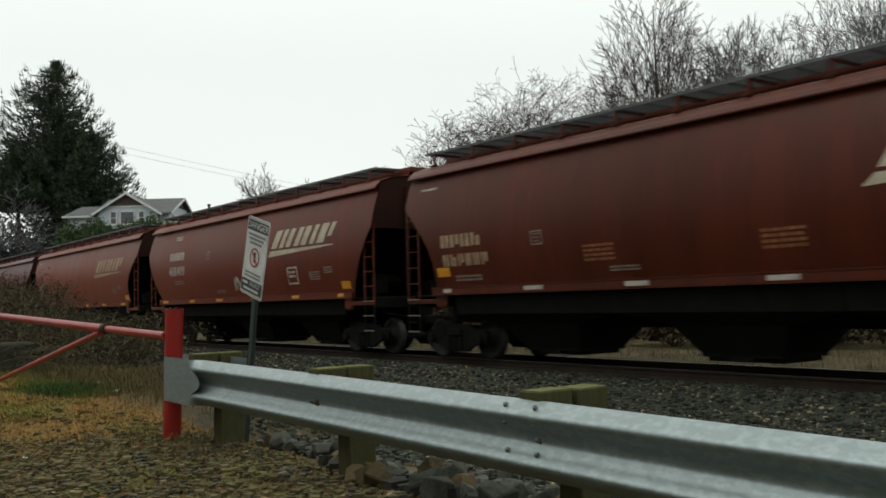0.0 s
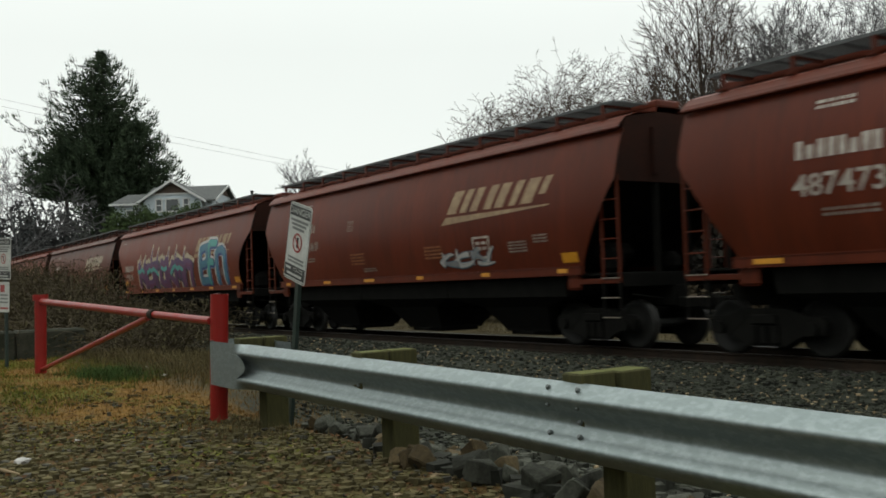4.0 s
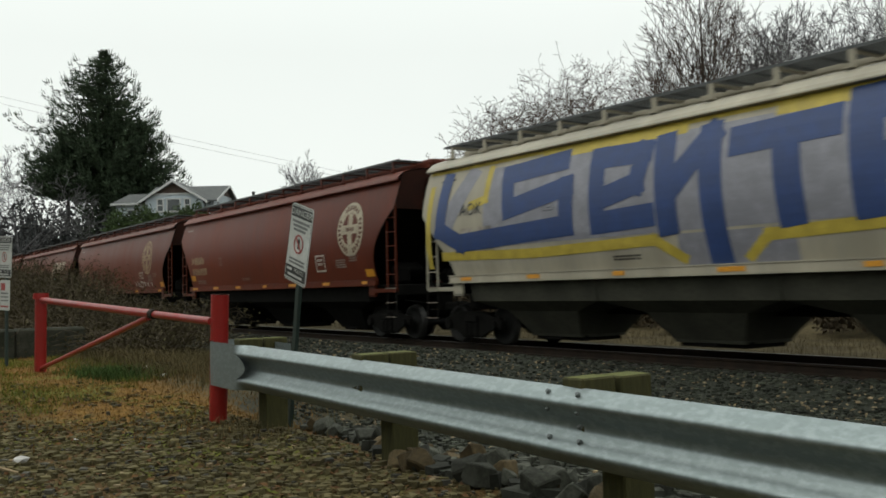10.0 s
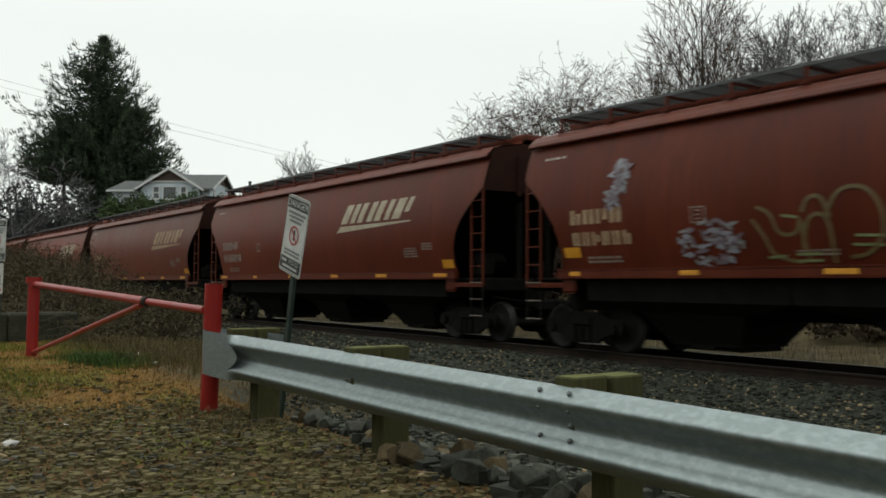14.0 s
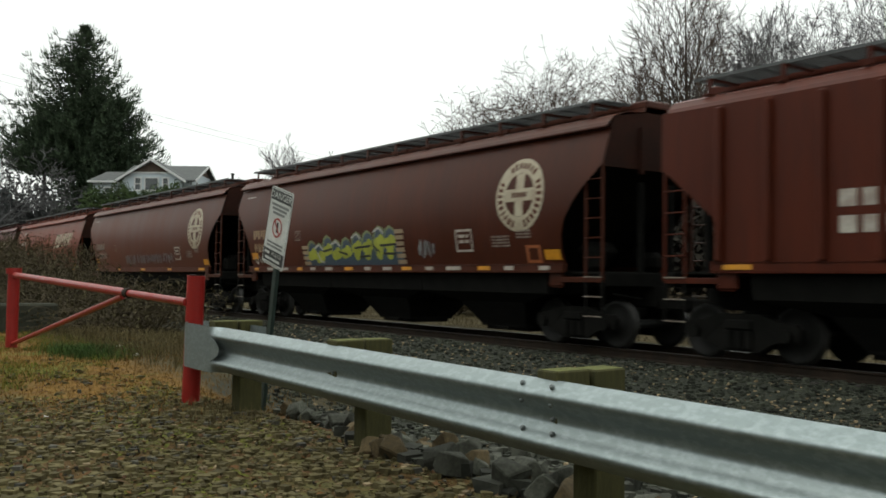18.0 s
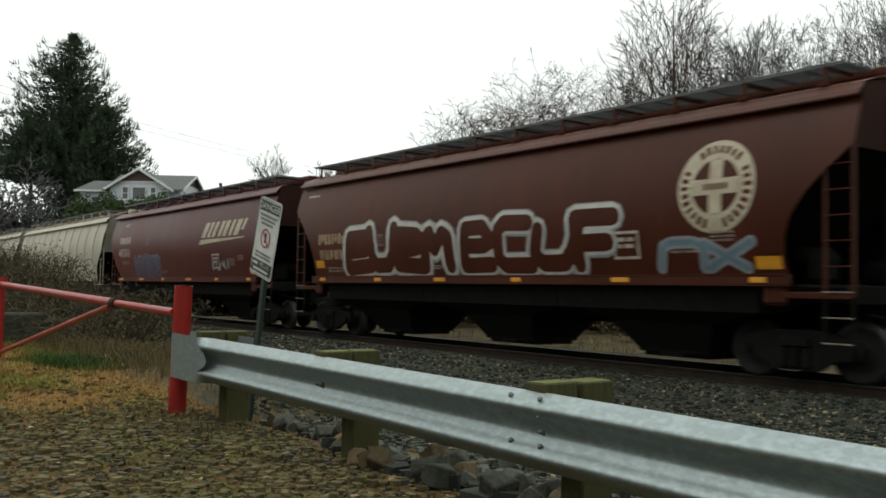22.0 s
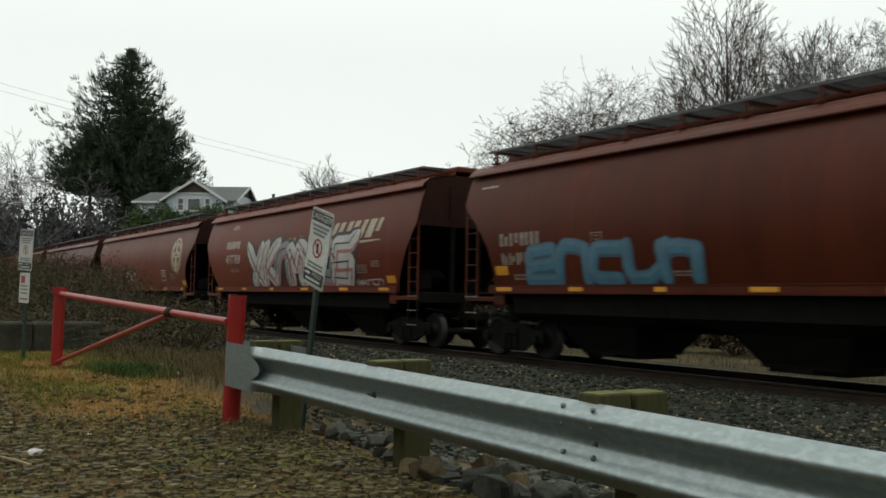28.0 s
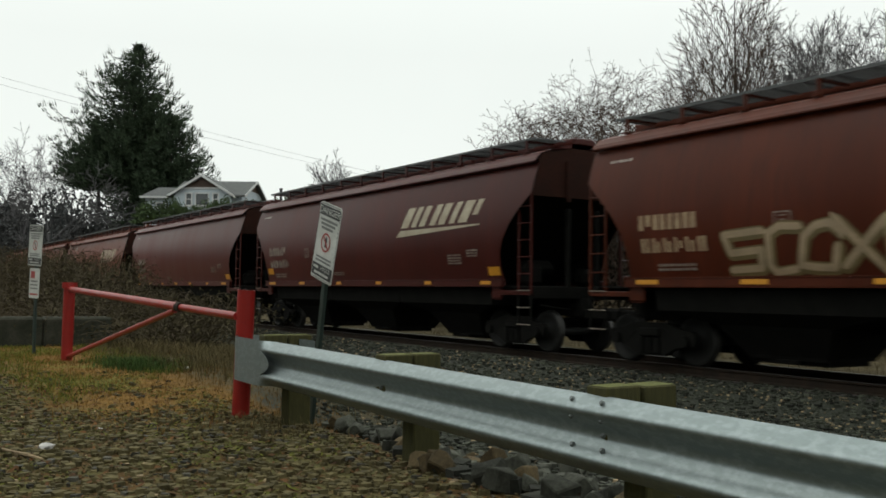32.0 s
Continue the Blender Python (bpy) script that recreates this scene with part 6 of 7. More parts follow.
def plate_mesh(w, h, d=0.004, rr=0.03):
    bm = bmesh.new()
    pts = []
    for cx, cz, a0 in ((w / 2 - rr, h / 2 - rr, 0), (-w / 2 + rr, h / 2 - rr, 90), (-w / 2 + rr, -h / 2 + rr, 180), (w / 2 - rr, -h / 2 + rr, 270)):
        for k in range(5):
            a = radians(a0 + k * 22.5)
            pts.append((cx + rr * math.cos(a), cz + rr * math.sin(a)))
    prism(bm, pts, -d / 2, d / 2)
    return bm


def flat_print(name, parent, rects, y, material, label=""):
    bm = bmesh.new()
    vs, fs = quads(rects)
    v = [bm.verts.new((x, y, z)) for x, z in vs]
    for f in fs:
        bm.faces.new([v[i] for i in f])
    return part(name, bm, material, parent, label)


def print_text(name, parent, body, x, z, size, y, material, wide=1.0):
    vs, fs = text_mesh(body, size)
    bm = bmesh.new()
    v = [bm.verts.new((x + wide * a, y, z + b)) for a, b, _ in vs]
    for f in fs:
        try:
            bm.faces.new([v[i] for i in f])
        except ValueError:
            pass
    return part(name, bm, material, parent)


def danger_sign(x, y, z_post, z_mid, w, h, tilt, turn, extra=False, lean=0.0):
    sign = empty("warning_sign", pose(x, y, 0, 0, 0, turn), ("danger sign with small notice below on a green post" if extra else "white danger sign, knocked askew, on a dark green post"), "sign")
    bm = bmesh.new()
    top = z_mid + h * 0.36
    sk = lambda z: lean * (z - z_mid)
    prism(bm, [(-0.03 + sk(z_post), z_post), (0.03 + sk(z_post), z_post), (0.03 + sk(top), top), (-0.03 + sk(top), top)], 0.012, 0.022)
    for s in (-0.028, 0.028):
        prism(bm, [(s - 0.003 + sk(z_post), z_post), (s + 0.003 + sk(z_post), z_post), (s + 0.003 + sk(top), top), (s - 0.003 + sk(top), top)], 0.0225, 0.047)
    part("post", bm, M["post_green"], sign)
    pl = part("plate", plate_mesh(w, h), M["sign_white"], sign)
    pl.matrix_basis = pose(0, 0, z_mid, 0, tilt, 0)
    y0 = -0.0045
    flat_print("border", pl, [(-w * 0.46, h * 0.485, w * 0.46, h * 0.478), (-w * 0.46, -h * 0.478, w * 0.46, -h * 0.485), (-w * 0.482, -h * 0.46, -w * 0.472, h * 0.46), (w * 0.472, -h * 0.46, w * 0.482, h * 0.46)], y0, M["sign_black"])
    flat_print("top_band", pl, [(-w * 0.46, h * 0.33, w * 0.46, h * 0.465)], y0, M["sign_black"])
    print_text("lettering", pl, "DANGER", 0, h * 0.397, h * 0.12, y0 - 0.003, M["sign_white"], 1.15)
    rows = [(-w * 0.4 + 0.02 * k, h * (0.295 - 0.052 * k), w * 0.4 - 0.03 * k, h * (0.262 - 0.052 * k)) for k in range(3)]
    rows += [(-w * 0.36, h * (-0.195 - 0.045 * k), w * 0.36, h * (-0.222 - 0.045 * k)) for k in range(2)]
    tagged(flat_print("small_print", pl, rows, y0, M["sign_grey"], "unreadable lines of small print"), kind="stuff")
    bm = bmesh.new()
    n, rad = 28, h * 0.125
    cz = h * 0.0
    rings = [[bm.verts.new((k * math.cos(2 * math.pi * i / n), y0 - 0.002, cz + k * math.sin(2 * math.pi * i / n))) for i in range(n)] for k in (rad * 0.8, rad)]
    for i in range(n):
        j = (i + 1) % n
        bm.faces.new((rings[0][i], rings[1][i], rings[1][j], rings[0][j]))
    box(bm, (0, y0 - 0.004, cz), (rad * 1.7, 0.002, rad * 0.18), pose(0, 0, 0, 0, 45, 0))
    part("prohibition_ring", bm, M["sign_red"], pl, "red ring with a slash")
    flat_print("symbol", pl, [(-rad * 0.18, -rad * 0.5, rad * 0.18, rad * 0.55)], y0 - 0.001, M["sign_black"])
    flat_print("bottom_band", pl, [(-w * 0.46, -h * 0.46, w * 0.46, -h * 0.3)], y0, M["sign_black"])
    print_text("lettering", pl, "POLICE", w * 0.16, -h * 0.345, h * 0.07, y0 - 0.003, M["sign_white"], 1.1)
    flat_print("small_print", pl, [(-w * 0.4, -h * 0.362, -w * 0.17, -h * 0.33), (-w * 0.34, -h * 0.43, w * 0.34, -h * 0.4)], y0 - 0.003, M["sign_white"])
    if extra:
        p2 = part("notice", plate_mesh(0.36, 0.5), M["sign_white"], sign, "small white notice with red print")
        p2.matrix_basis = pose(0.0, 0, z_mid - h / 2 - 0.29, 0, 2, 0)
        flat_print("red_block", p2, [(-0.13, 0.08, 0.02, 0.2), (-0.14, -0.2, 0.14, -0.17)], y0, M["sign_red"])
        flat_print("notice_print", p2, [(-0.13, 0.02 - 0.06 * k, 0.13, 0.045 - 0.06 * k) for k in range(3)], y0, M["sign_grey"])
    return sign


danger_sign(-7.766, 3.62, -0.4, 1.731, 0.41, 0.717, 15.7, 3.4, lean=0.17)
danger_sign(-16.83, 2.52, -0.3, 1.99, 0.5, 0.69, 3.0, 16.0, True)

# ---- concrete wall beside the drive ----
bm = bmesh.new()
for k in range(3):
    box(bm, (-18.9 - 0.03 * k, 3.6 - k * 1.23, 0.3), (0.6, 1.22, 0.86), bevel=0.04)
wall = part("block_wall", bm, M["concrete"])
tagged(wall, "low wall of mossy grey concrete blocks", "wall")

# ---- house on the hill ----
house = empty("house", pose(-99.1, 31.5, 7.75, 0, 0, 54), "pale blue two-storey house with brown gables and white trim", "house")
# local: x along the front to the viewer's right, y away from the viewer


def slab(bm, pts, t=0.18):
    """A roof slope from four corners, thickened downwards."""
    a = [bm.verts.new(p) for p in pts]
    b = [bm.verts.new((p[0], p[1], p[2] - t)) for p in pts]
    bm.faces.new(a)
    bm.faces.new(b[::-1])
    for i in range(4):
        j = (i + 1) % 4
        bm.faces.new((a[j], a[i], b[i], b[j]))
    bmesh.ops.recalc_face_normals(bm, faces=bm.faces[:])


def house_box(name, c, size, material):
    bm = bmesh.new()
    box(bm, c, size)
    return part(name, bm, material, house)


def house_slope(name, pts, material, t=0.18):
    bm = bmesh.new()
    slab(bm, pts, t)
    return part(name, bm, material, house)


def house_gable(pts, way, material):
    """A three- or five-cornered wall, thickened along way."""
    bm = bmesh.new()
    a = [bm.verts.new(p) for p in pts]
    b = [bm.verts.new(Vector(p) + Vector(way)) for p in pts]
    bm.faces.new(a)
    bm.faces.new(b[::-1])
    for i in range(len(a)):
        j = (i + 1) % len(a)
        bm.faces.new((a[j], a[i], b[i], b[j]))
    bmesh.ops.recalc_face_normals(bm, faces=bm.faces[:])
    return part("gable", bm, material, house)


def house_window(x, y, z, w, h, bars=0):
    bm = bmesh.new()
    for a, b, c, d in ((0, h / 2, w + 0.24, 0.13), (0, -h / 2, w + 0.24, 0.13), (-w / 2, 0, 0.13, h), (w / 2, 0, 0.13, h)):
        box(bm, (x + a, y, z + b), (c, 0.12, d))
    fr = part("window", bm, M["trim"], house)
    bm = bmesh.new()
    box(bm, (x, y + 0.02, z), (w - 0.1, 0.03, h - 0.1))
    part("pane", bm, M["glass"], fr)
    if bars:
        bm = bmesh.new()
        box(bm, (x, y - 0.01, z), (w - 0.1, 0.05, 0.07))
        part("mullion", bm, M["trim"], fr)


# front bay under its own gable
EAVE, TOP = 4.05, 6.0
house_box("wall", (0, 2.2, 0.9), (6.3, 4.4, 6.3), M["siding"])
house_gable([(-3.15, -0.001, EAVE), (3.15, -0.001, EAVE), (0, -0.001, TOP - 0.22)], (0, 0.15, 0), M["siding"])
house_gable([(-1.95, -0.06, 4.62), (1.95, -0.06, 4.62), (0, -0.06, TOP - 0.28)], (0, 0.055, 0), M["gable_brown"])
house_box("frieze_board", (0, -0.08, 4.53), (4.5, 0.08, 0.16), M["trim"])
for s in (-1, 1):
    house_slope("roof_slope", [(s * 3.75, -0.5, EAVE - 0.36), (0, -0.5, TOP), (0, 5.4, TOP), (s * 3.75, 5.4, EAVE - 0.36)], M["roof_grey"])
    house_slope("barge_board", [(s * 3.78, -0.56, EAVE - 0.36), (0, -0.56, TOP + 0.03), (0, -0.505, TOP + 0.03), (s * 3.78, -0.505, EAVE - 0.36)], M["trim"], 0.26)
for x, w in ((-1.46, 0.68), (0.0, 1.45), (1.5, 0.62)):
    house_window(x, -0.06, 3.32, w, 1.35, x != 0)
house_box("window_sill", (0, -0.09, 2.55), (4.0, 0.12, 0.1), M["trim"])
# main body with its ridge along the front and a gable end that faces the railway
house_box("wall", (0.4, 5.55, 0.9), (7.4, 9.3, 6.3), M["siding"])
house_gable([(4.1, 0.9, EAVE), (4.1, 10.2, EAVE), (4.1, 5.55, 5.75)], (-0.15, 0, 0), M["siding"])
house_gable([(4.16, 3.2, 4.75), (4.16, 7.9, 4.75), (4.16, 5.55, 5.6)], (-0.055, 0, 0), M["gable_brown"])
for y_eave in (0.35, 10.75):
    house_slope("roof_slope", [(4.6, y_eave, EAVE - 0.2), (4.6, 5.55, 5.95), (-3.9, 5.55, 5.95), (-3.9, y_eave, EAVE - 0.2)], M["roof_grey"])
    house_slope("barge_board", [(4.66, y_eave, EAVE - 0.18), (4.66, 5.55, 5.99), (4.605, 5.55, 5.99), (4.605, y_eave, EAVE - 0.18)], M["trim"], 0.26)
bm = bmesh.new()
for dy, w in ((2.6, 0.7), (5.2, 0.9)):
    box(bm, (4.12, dy, 3.2), (0.08, w, 1.2))
part("window", bm, M["glass"], house)
# lower wing with a hipped roof
house_box("wall", (-5.2, 4.6, 0.8), (3.8, 5.2, 6.1), M["siding"])
house_slope("roof_slope", [(-7.55, 1.5, 3.78), (-3.3, 1.5, 3.78), (-3.3, 4.6, 5.1), (-6.6, 4.6, 5.1)], M["roof_grey"])
house_slope("roof_slope", [(-7.55, 7.7, 3.78), (-7.55, 1.5, 3.78), (-6.6, 4.59, 5.1), (-6.6, 4.61, 5.1)], M["roof_grey"])
house_box("gutter", (-5.4, 1.45, 3.68), (4.3, 0.1, 0.2), M["trim"])
house_window(-5.35, 1.94, 2.5, 0.95, 1.2, 1)

chimney = empty("vent_pole", pose(-83.3, 34.13, 3.0), "thin dark pole standing above the hedge", "pole")
bm = bmesh.new()
rod(bm, (0, 0, 0), (0, 0, 8.0), 0.13, 10)
rod(bm, (0, 0, 7.9), (0, 0, 8.05), 0.17, 10)
part("shaft", bm, M["far_wood"], chimney)

# ---- overhead cables ----


def cable(a, b, sag, name="overhead_cable"):
    bm = bmesh.new()
    a, b = Vector(a), Vector(b)
    pts = []
    for i in range(25):
        k = i / 24
        p = a.lerp(b, k)
        p.z -= sag * 4 * k * (1 - k)
        pts.append(p)
    sweep(bm, [[(p.x, p.y + 0.018 * math.cos(t), p.z + 0.018 * math.sin(t)) for t in (0, 1.57, 3.14, 4.71)] for p in pts], closed=True)
    ob = part(name, bm, M["wire"])
    tagged(ob, "thin grey overhead cable against the sky", "cable")


cable((-146.1, -8.5, 35.8), (-108.6, 103.5, 11.7), 1.27)
cable((-146.1, -9.0, 34.8), (-108.6, 103.0, 11.4), 1.4)

# ---- vegetation ----


def tube(vs, fs, a, b, ra, rb, n=4):
    d = (b - a)
    if d.length < 1e-6:
        return
    d.normalize()
    u = d.orthogonal().normalized()
    w = d.cross(u)
    k = len(vs)
    for p, r in ((a, ra), (b, rb)):
        for i in range(n):
            t = 2 * math.pi * i / n
            vs.append(tuple(p + u * (r * math.cos(t)) + w * (r * math.sin(t))))
    for i in range(n):
        j = (i + 1) % n
        fs.append((k + i, k + j, k + n + j, k + n + i))


def bare_tree(name, x, y, z, height, spread, seed, label, trunk_r=0.16, stems=1, upward=0.55, depth=6, twig_r=0.010, gnarl=0.3, mats=("bark", "twig"), leader=False):
    """A leafless tree: tapered stems that fork down to thin twigs."""
    r = random.Random(seed)
    tree = empty(name, pose(x, y, z, 0, 0, r.uniform(0, 360)), label, "tree")
    thick, thin = ([], []), ([], [])

    def grow(p, d, length, rad, level):
        steps = 3 if level < 3 else 2 if level < 5 else 1
        for s in range(steps):
            d2 = (d + Vector((r.gauss(0, 1), r.gauss(0, 1), r.gauss(0, 0.7))) * gnarl * (0.35 + 0.1 * level) * 0.6)
            d2.z += 0.08 * upward
            d2.normalize()
            q = p + d2 * (length / steps)
            r2 = rad * (1 - 0.3 / steps)
            tube(*(thick if level < 3 else thin), p, q, max(rad, twig_r), max(r2, twig_r), 6 if level < 2 else 4 if level < 4 else 3)
            p, d, rad = q, d2, r2
            if level < depth and s < steps - 1 and r.random() < 0.75:
                side = d.cross(Vector((r.gauss(0, 1), r.gauss(0, 1), r.gauss(0, 1)))).normalized()
                nd = (d * (0.35 + 0.4 * upward) + side * r.uniform(0.5, 0.9) * spread).normalized()
                grow(p, nd, length * r.uniform(0.5, 0.72), rad * 0.55, level + 1)
        if level < depth:
            for _ in range(2 if level else 3):
                side = d.cross(Vector((r.gauss(0, 1), r.gauss(0, 1), r.gauss(0, 1)))).normalized()
                nd = (d * (0.5 + 0.5 * upward) + side * r.uniform(0.3, 0.7) * spread).normalized()
                grow(p, nd, length * r.uniform(0.6, 0.8), rad * 0.66, level + 1)

    if leader:
        # one straight stem with ascending limbs
        p, n = Vector((0, 0, 0)), 26
        for s in range(n):
            k = (s + 1) / n
            q = Vector((0.012 * height * math.sin(2.2 * k + seed), 0.012 * height * math.cos(1.7 * k + seed), height * k))
            tube(*thick, p, q, trunk_r * (1.02 - s / n) + 0.02, trunk_r * (1.02 - k) + 0.02, 7)
            p = q
            if k > 0.16:
                for _ in range(2 if k < 0.75 else 1):
                    a = r.uniform(0, 6.28)
                    d = Vector((math.cos(a) * 0.62, math.sin(a) * 0.62, 1.0)).normalized()
                    grow(p, d, height * (0.18 * (1 - k) + 0.06), trunk_r * 0.45 * (1.1 - k), 2)
        stems = 0
    for s in range(stems):
        a = 2 * math.pi * s / stems + r.uniform(0, 1)
        lean = 0.0 if stems == 1 else 0.22 * spread
        d = Vector((lean * math.cos(a), lean * math.sin(a), 1)).normalized()
        grow(Vector((0.25 * (stems > 1) * math.cos(a), 0.25 * (stems > 1) * math.sin(a), 0)), d, height * 0.34, trunk_r * r.uniform(0.8, 1.1), 0)
    k = height / max(v[2] for v in thin[0])
    for vs in (thick[0], thin[0]):
        vs[:] = [(x * k, y * k, z * k) for x, y, z in vs]
    raw("trunk", *thick, M[mats[0]], tree, smooth=True)
    tagged(raw("crown", *thin, M[mats[1]], tree), "fine bare twigs", kind="stuff")
    return tree


UPRIGHT = "tall leafless deciduous tree with upright stems behind the train"
CROOKED = "low spreading leafless tree with crooked twigs"
bare_tree("bare_tree", -32.4, 38.4, 0.6, 18.5, 0.72, 3, UPRIGHT, 0.2, 1, 0.9, 6, 0.013, 0.24, leader=True)
bare_tree("bare_tree", -33.4, 36.0, 0.6, 13.0, 0.72, 4, UPRIGHT, 0.13, 1, 0.9, 6, 0.012, 0.26, leader=True)
bare_tree("bare_tree", -32.8, 31.3, 0.5, 12.4, 0.9, 5, CROOKED, 0.27, 3, 0.2, 8, 0.0095, 0.62)
bare_tree("bare_tree", -34.2, 30.4, 0.4, 12.2, 0.9, 6, CROOKED, 0.27, 3, 0.2, 8, 0.0095, 0.62)
bare_tree("bare_tree", -34.9, 29.5, 0.4, 10.9, 0.85, 7, CROOKED, 0.22, 3, 0.2, 8, 0.0095, 0.62)
HAZY = "large hazy leafless tree beyond the railway"
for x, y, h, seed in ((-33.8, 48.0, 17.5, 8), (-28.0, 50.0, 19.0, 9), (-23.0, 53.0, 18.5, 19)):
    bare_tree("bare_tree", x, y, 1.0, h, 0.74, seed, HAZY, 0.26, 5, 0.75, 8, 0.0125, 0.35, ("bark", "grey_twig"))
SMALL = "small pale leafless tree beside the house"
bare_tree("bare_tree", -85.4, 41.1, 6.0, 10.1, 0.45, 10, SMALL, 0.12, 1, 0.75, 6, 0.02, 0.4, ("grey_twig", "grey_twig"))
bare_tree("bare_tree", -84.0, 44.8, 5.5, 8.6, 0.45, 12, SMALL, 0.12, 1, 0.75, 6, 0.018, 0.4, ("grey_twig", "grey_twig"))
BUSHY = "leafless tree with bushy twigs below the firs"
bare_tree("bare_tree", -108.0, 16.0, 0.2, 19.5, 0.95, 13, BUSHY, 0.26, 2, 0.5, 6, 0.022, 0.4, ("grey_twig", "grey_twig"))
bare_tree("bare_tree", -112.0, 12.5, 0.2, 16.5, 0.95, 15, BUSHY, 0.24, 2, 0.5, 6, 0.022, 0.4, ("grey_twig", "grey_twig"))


def fir(x, y, z, height, radius, seed, label, tiers=46, low=0.1, power=0.6, limbs=()):
    """A conifer: trunk, drooping limbs and sprays of needles with gaps between them."""
    r = random.Random(seed)
    tree = empty("fir_tree", pose(x, y, z), label, "tree")
    vs, fs = [], []
    pts = [Vector((r.uniform(-0.1, 0.1), r.uniform(-0.1, 0.1), height * k / 8)) for k in range(9)]
    for k in range(8):
        tube(vs, fs, pts[k], pts[k + 1], 0.42 * (1 - k / 8.3), 0.42 * (1 - (k + 1) / 8.3), 8)
    raw("trunk", vs, fs, M["bark"], tree, smooth=True)
    vs, fs = [], []
    lv, lf = [], []
    for t in range(tiers):
        k = t / (tiers - 1)
        zz = height * (low + (1 - low) * k)
        reach = radius * (0.9 + 0.1 * math.sin(t * 1.9)) * (1 - k) ** power * (0.7 + 0.3 * min(1, k / 0.12)) + 0.12
        jobs = [(r.uniform(0, 2 * math.pi), reach * r.uniform(0.4, 1.12)) for _ in range(int(5 + 8 * (1 - k)))]
        jobs += [(a, ln) for level, a, ln in limbs if abs(level - k) < 0.5 / (tiers - 1)]
        for a, ln in jobs:
            d = Vector((math.cos(a), math.sin(a), 0))
            base = Vector((0, 0, zz))
            m = max(3, int(ln / 0.5))
            prev = base
            for s in range(1, m + 1):
                q = s / m
                p = base + d * ln * q + Vector((0, 0, 0.12 * ln * q - 0.5 * ln * q * q + 0.52 * ln * q ** 4 + 0.35 * q))
                tube(lv, lf, prev, p, 0.05 * (1.1 - q), 0.05 * (1.05 - q), 3)
                prev = p
                side = Vector((-d.y, d.x, 0))
                if s == m:
                    # the tips turn up into bare points
                    for j in range(3):
                        e = (d * r.uniform(0.1, 0.5) + Vector((0, 0, 1))).normalized()
                        l, n0 = r.uniform(0.5, 1.1) * min(1.0, 0.35 + 0.3 * ln), len(vs)
                        w = e.cross(Vector((r.gauss(0, 1), r.gauss(0, 1), 0))).normalized() * 0.07
                        c = p - d * 0.3 * j
                        vs.extend([tuple(c - e * 0.2), tuple(c + w), tuple(c + e * l), tuple(c - w)])
                        fs.append((n0, n0 + 1, n0 + 2, n0 + 3))
                for _ in range(8 if q < 0.8 else 6):
                    c = p + side * r.uniform(-0.55, 0.55) * (0.18 + 0.95 * (1 - q)) + Vector((r.uniform(-0.25, 0.25), r.uniform(-0.25, 0.25), r.uniform(-0.42, 0.16)))
                    e = (d * r.uniform(0.3, 1) + side * r.uniform(-1, 1) + Vector((0, 0, r.uniform(-0.35, 0.45) + 0.55 * q * q))).normalized()
                    w = e.cross(Vector((r.gauss(0, 1), r.gauss(0, 1), r.gauss(0, 1)))).normalized()
                    n0 = len(vs)
                    l, h = r.uniform(0.3, 0.65), r.uniform(0.04, 0.095)
                    vs.extend([tuple(c - e * l * 0.4), tuple(c + w * h), tuple(c + e * l), tuple(c - w * h)])
                    fs.append((n0, n0 + 1, n0 + 2, n0 + 3))
    tagged(raw("limb_tangle", lv, lf, M["bark"], tree), kind="stuff")
    raw("crown", vs, fs, M["needle"], tree)
    return tree


WEST = 4.13
fir(-120.5, 29.4, 5.3, 26.7, 11.4, 21, "tall dark green fir beside the house", 60, 0.3, 0.64, ((0.49, WEST, 12.2), (0.49, WEST + 0.12, 10.4), (0.754, WEST, 7.1), (0.6, WEST - 0.2, 7.6), (0.59, WEST + 3.0, 5.6), (0.66, WEST + 0.1, 7.4), (0.8, WEST - 0.1, 5.4), (0.88, WEST, 4.2), (0.92, WEST + 0.2, 3.4)))
fir(-121.8, 25.5, 4.8, 16.4, 7.4, 22, "dark green fir with a long low limb", 36, 0.55, 0.55)
fir(-117.0, 33.1, 6.9, 15.8, 7.9, 23, "broad shorter dark fir behind the house", 50, 0.06, 0.5)
fir(-118.2, 30.2, 5.8, 16.8, 6.6, 24, "dark green fir in the clump by the house", 46, 0.06, 0.5)


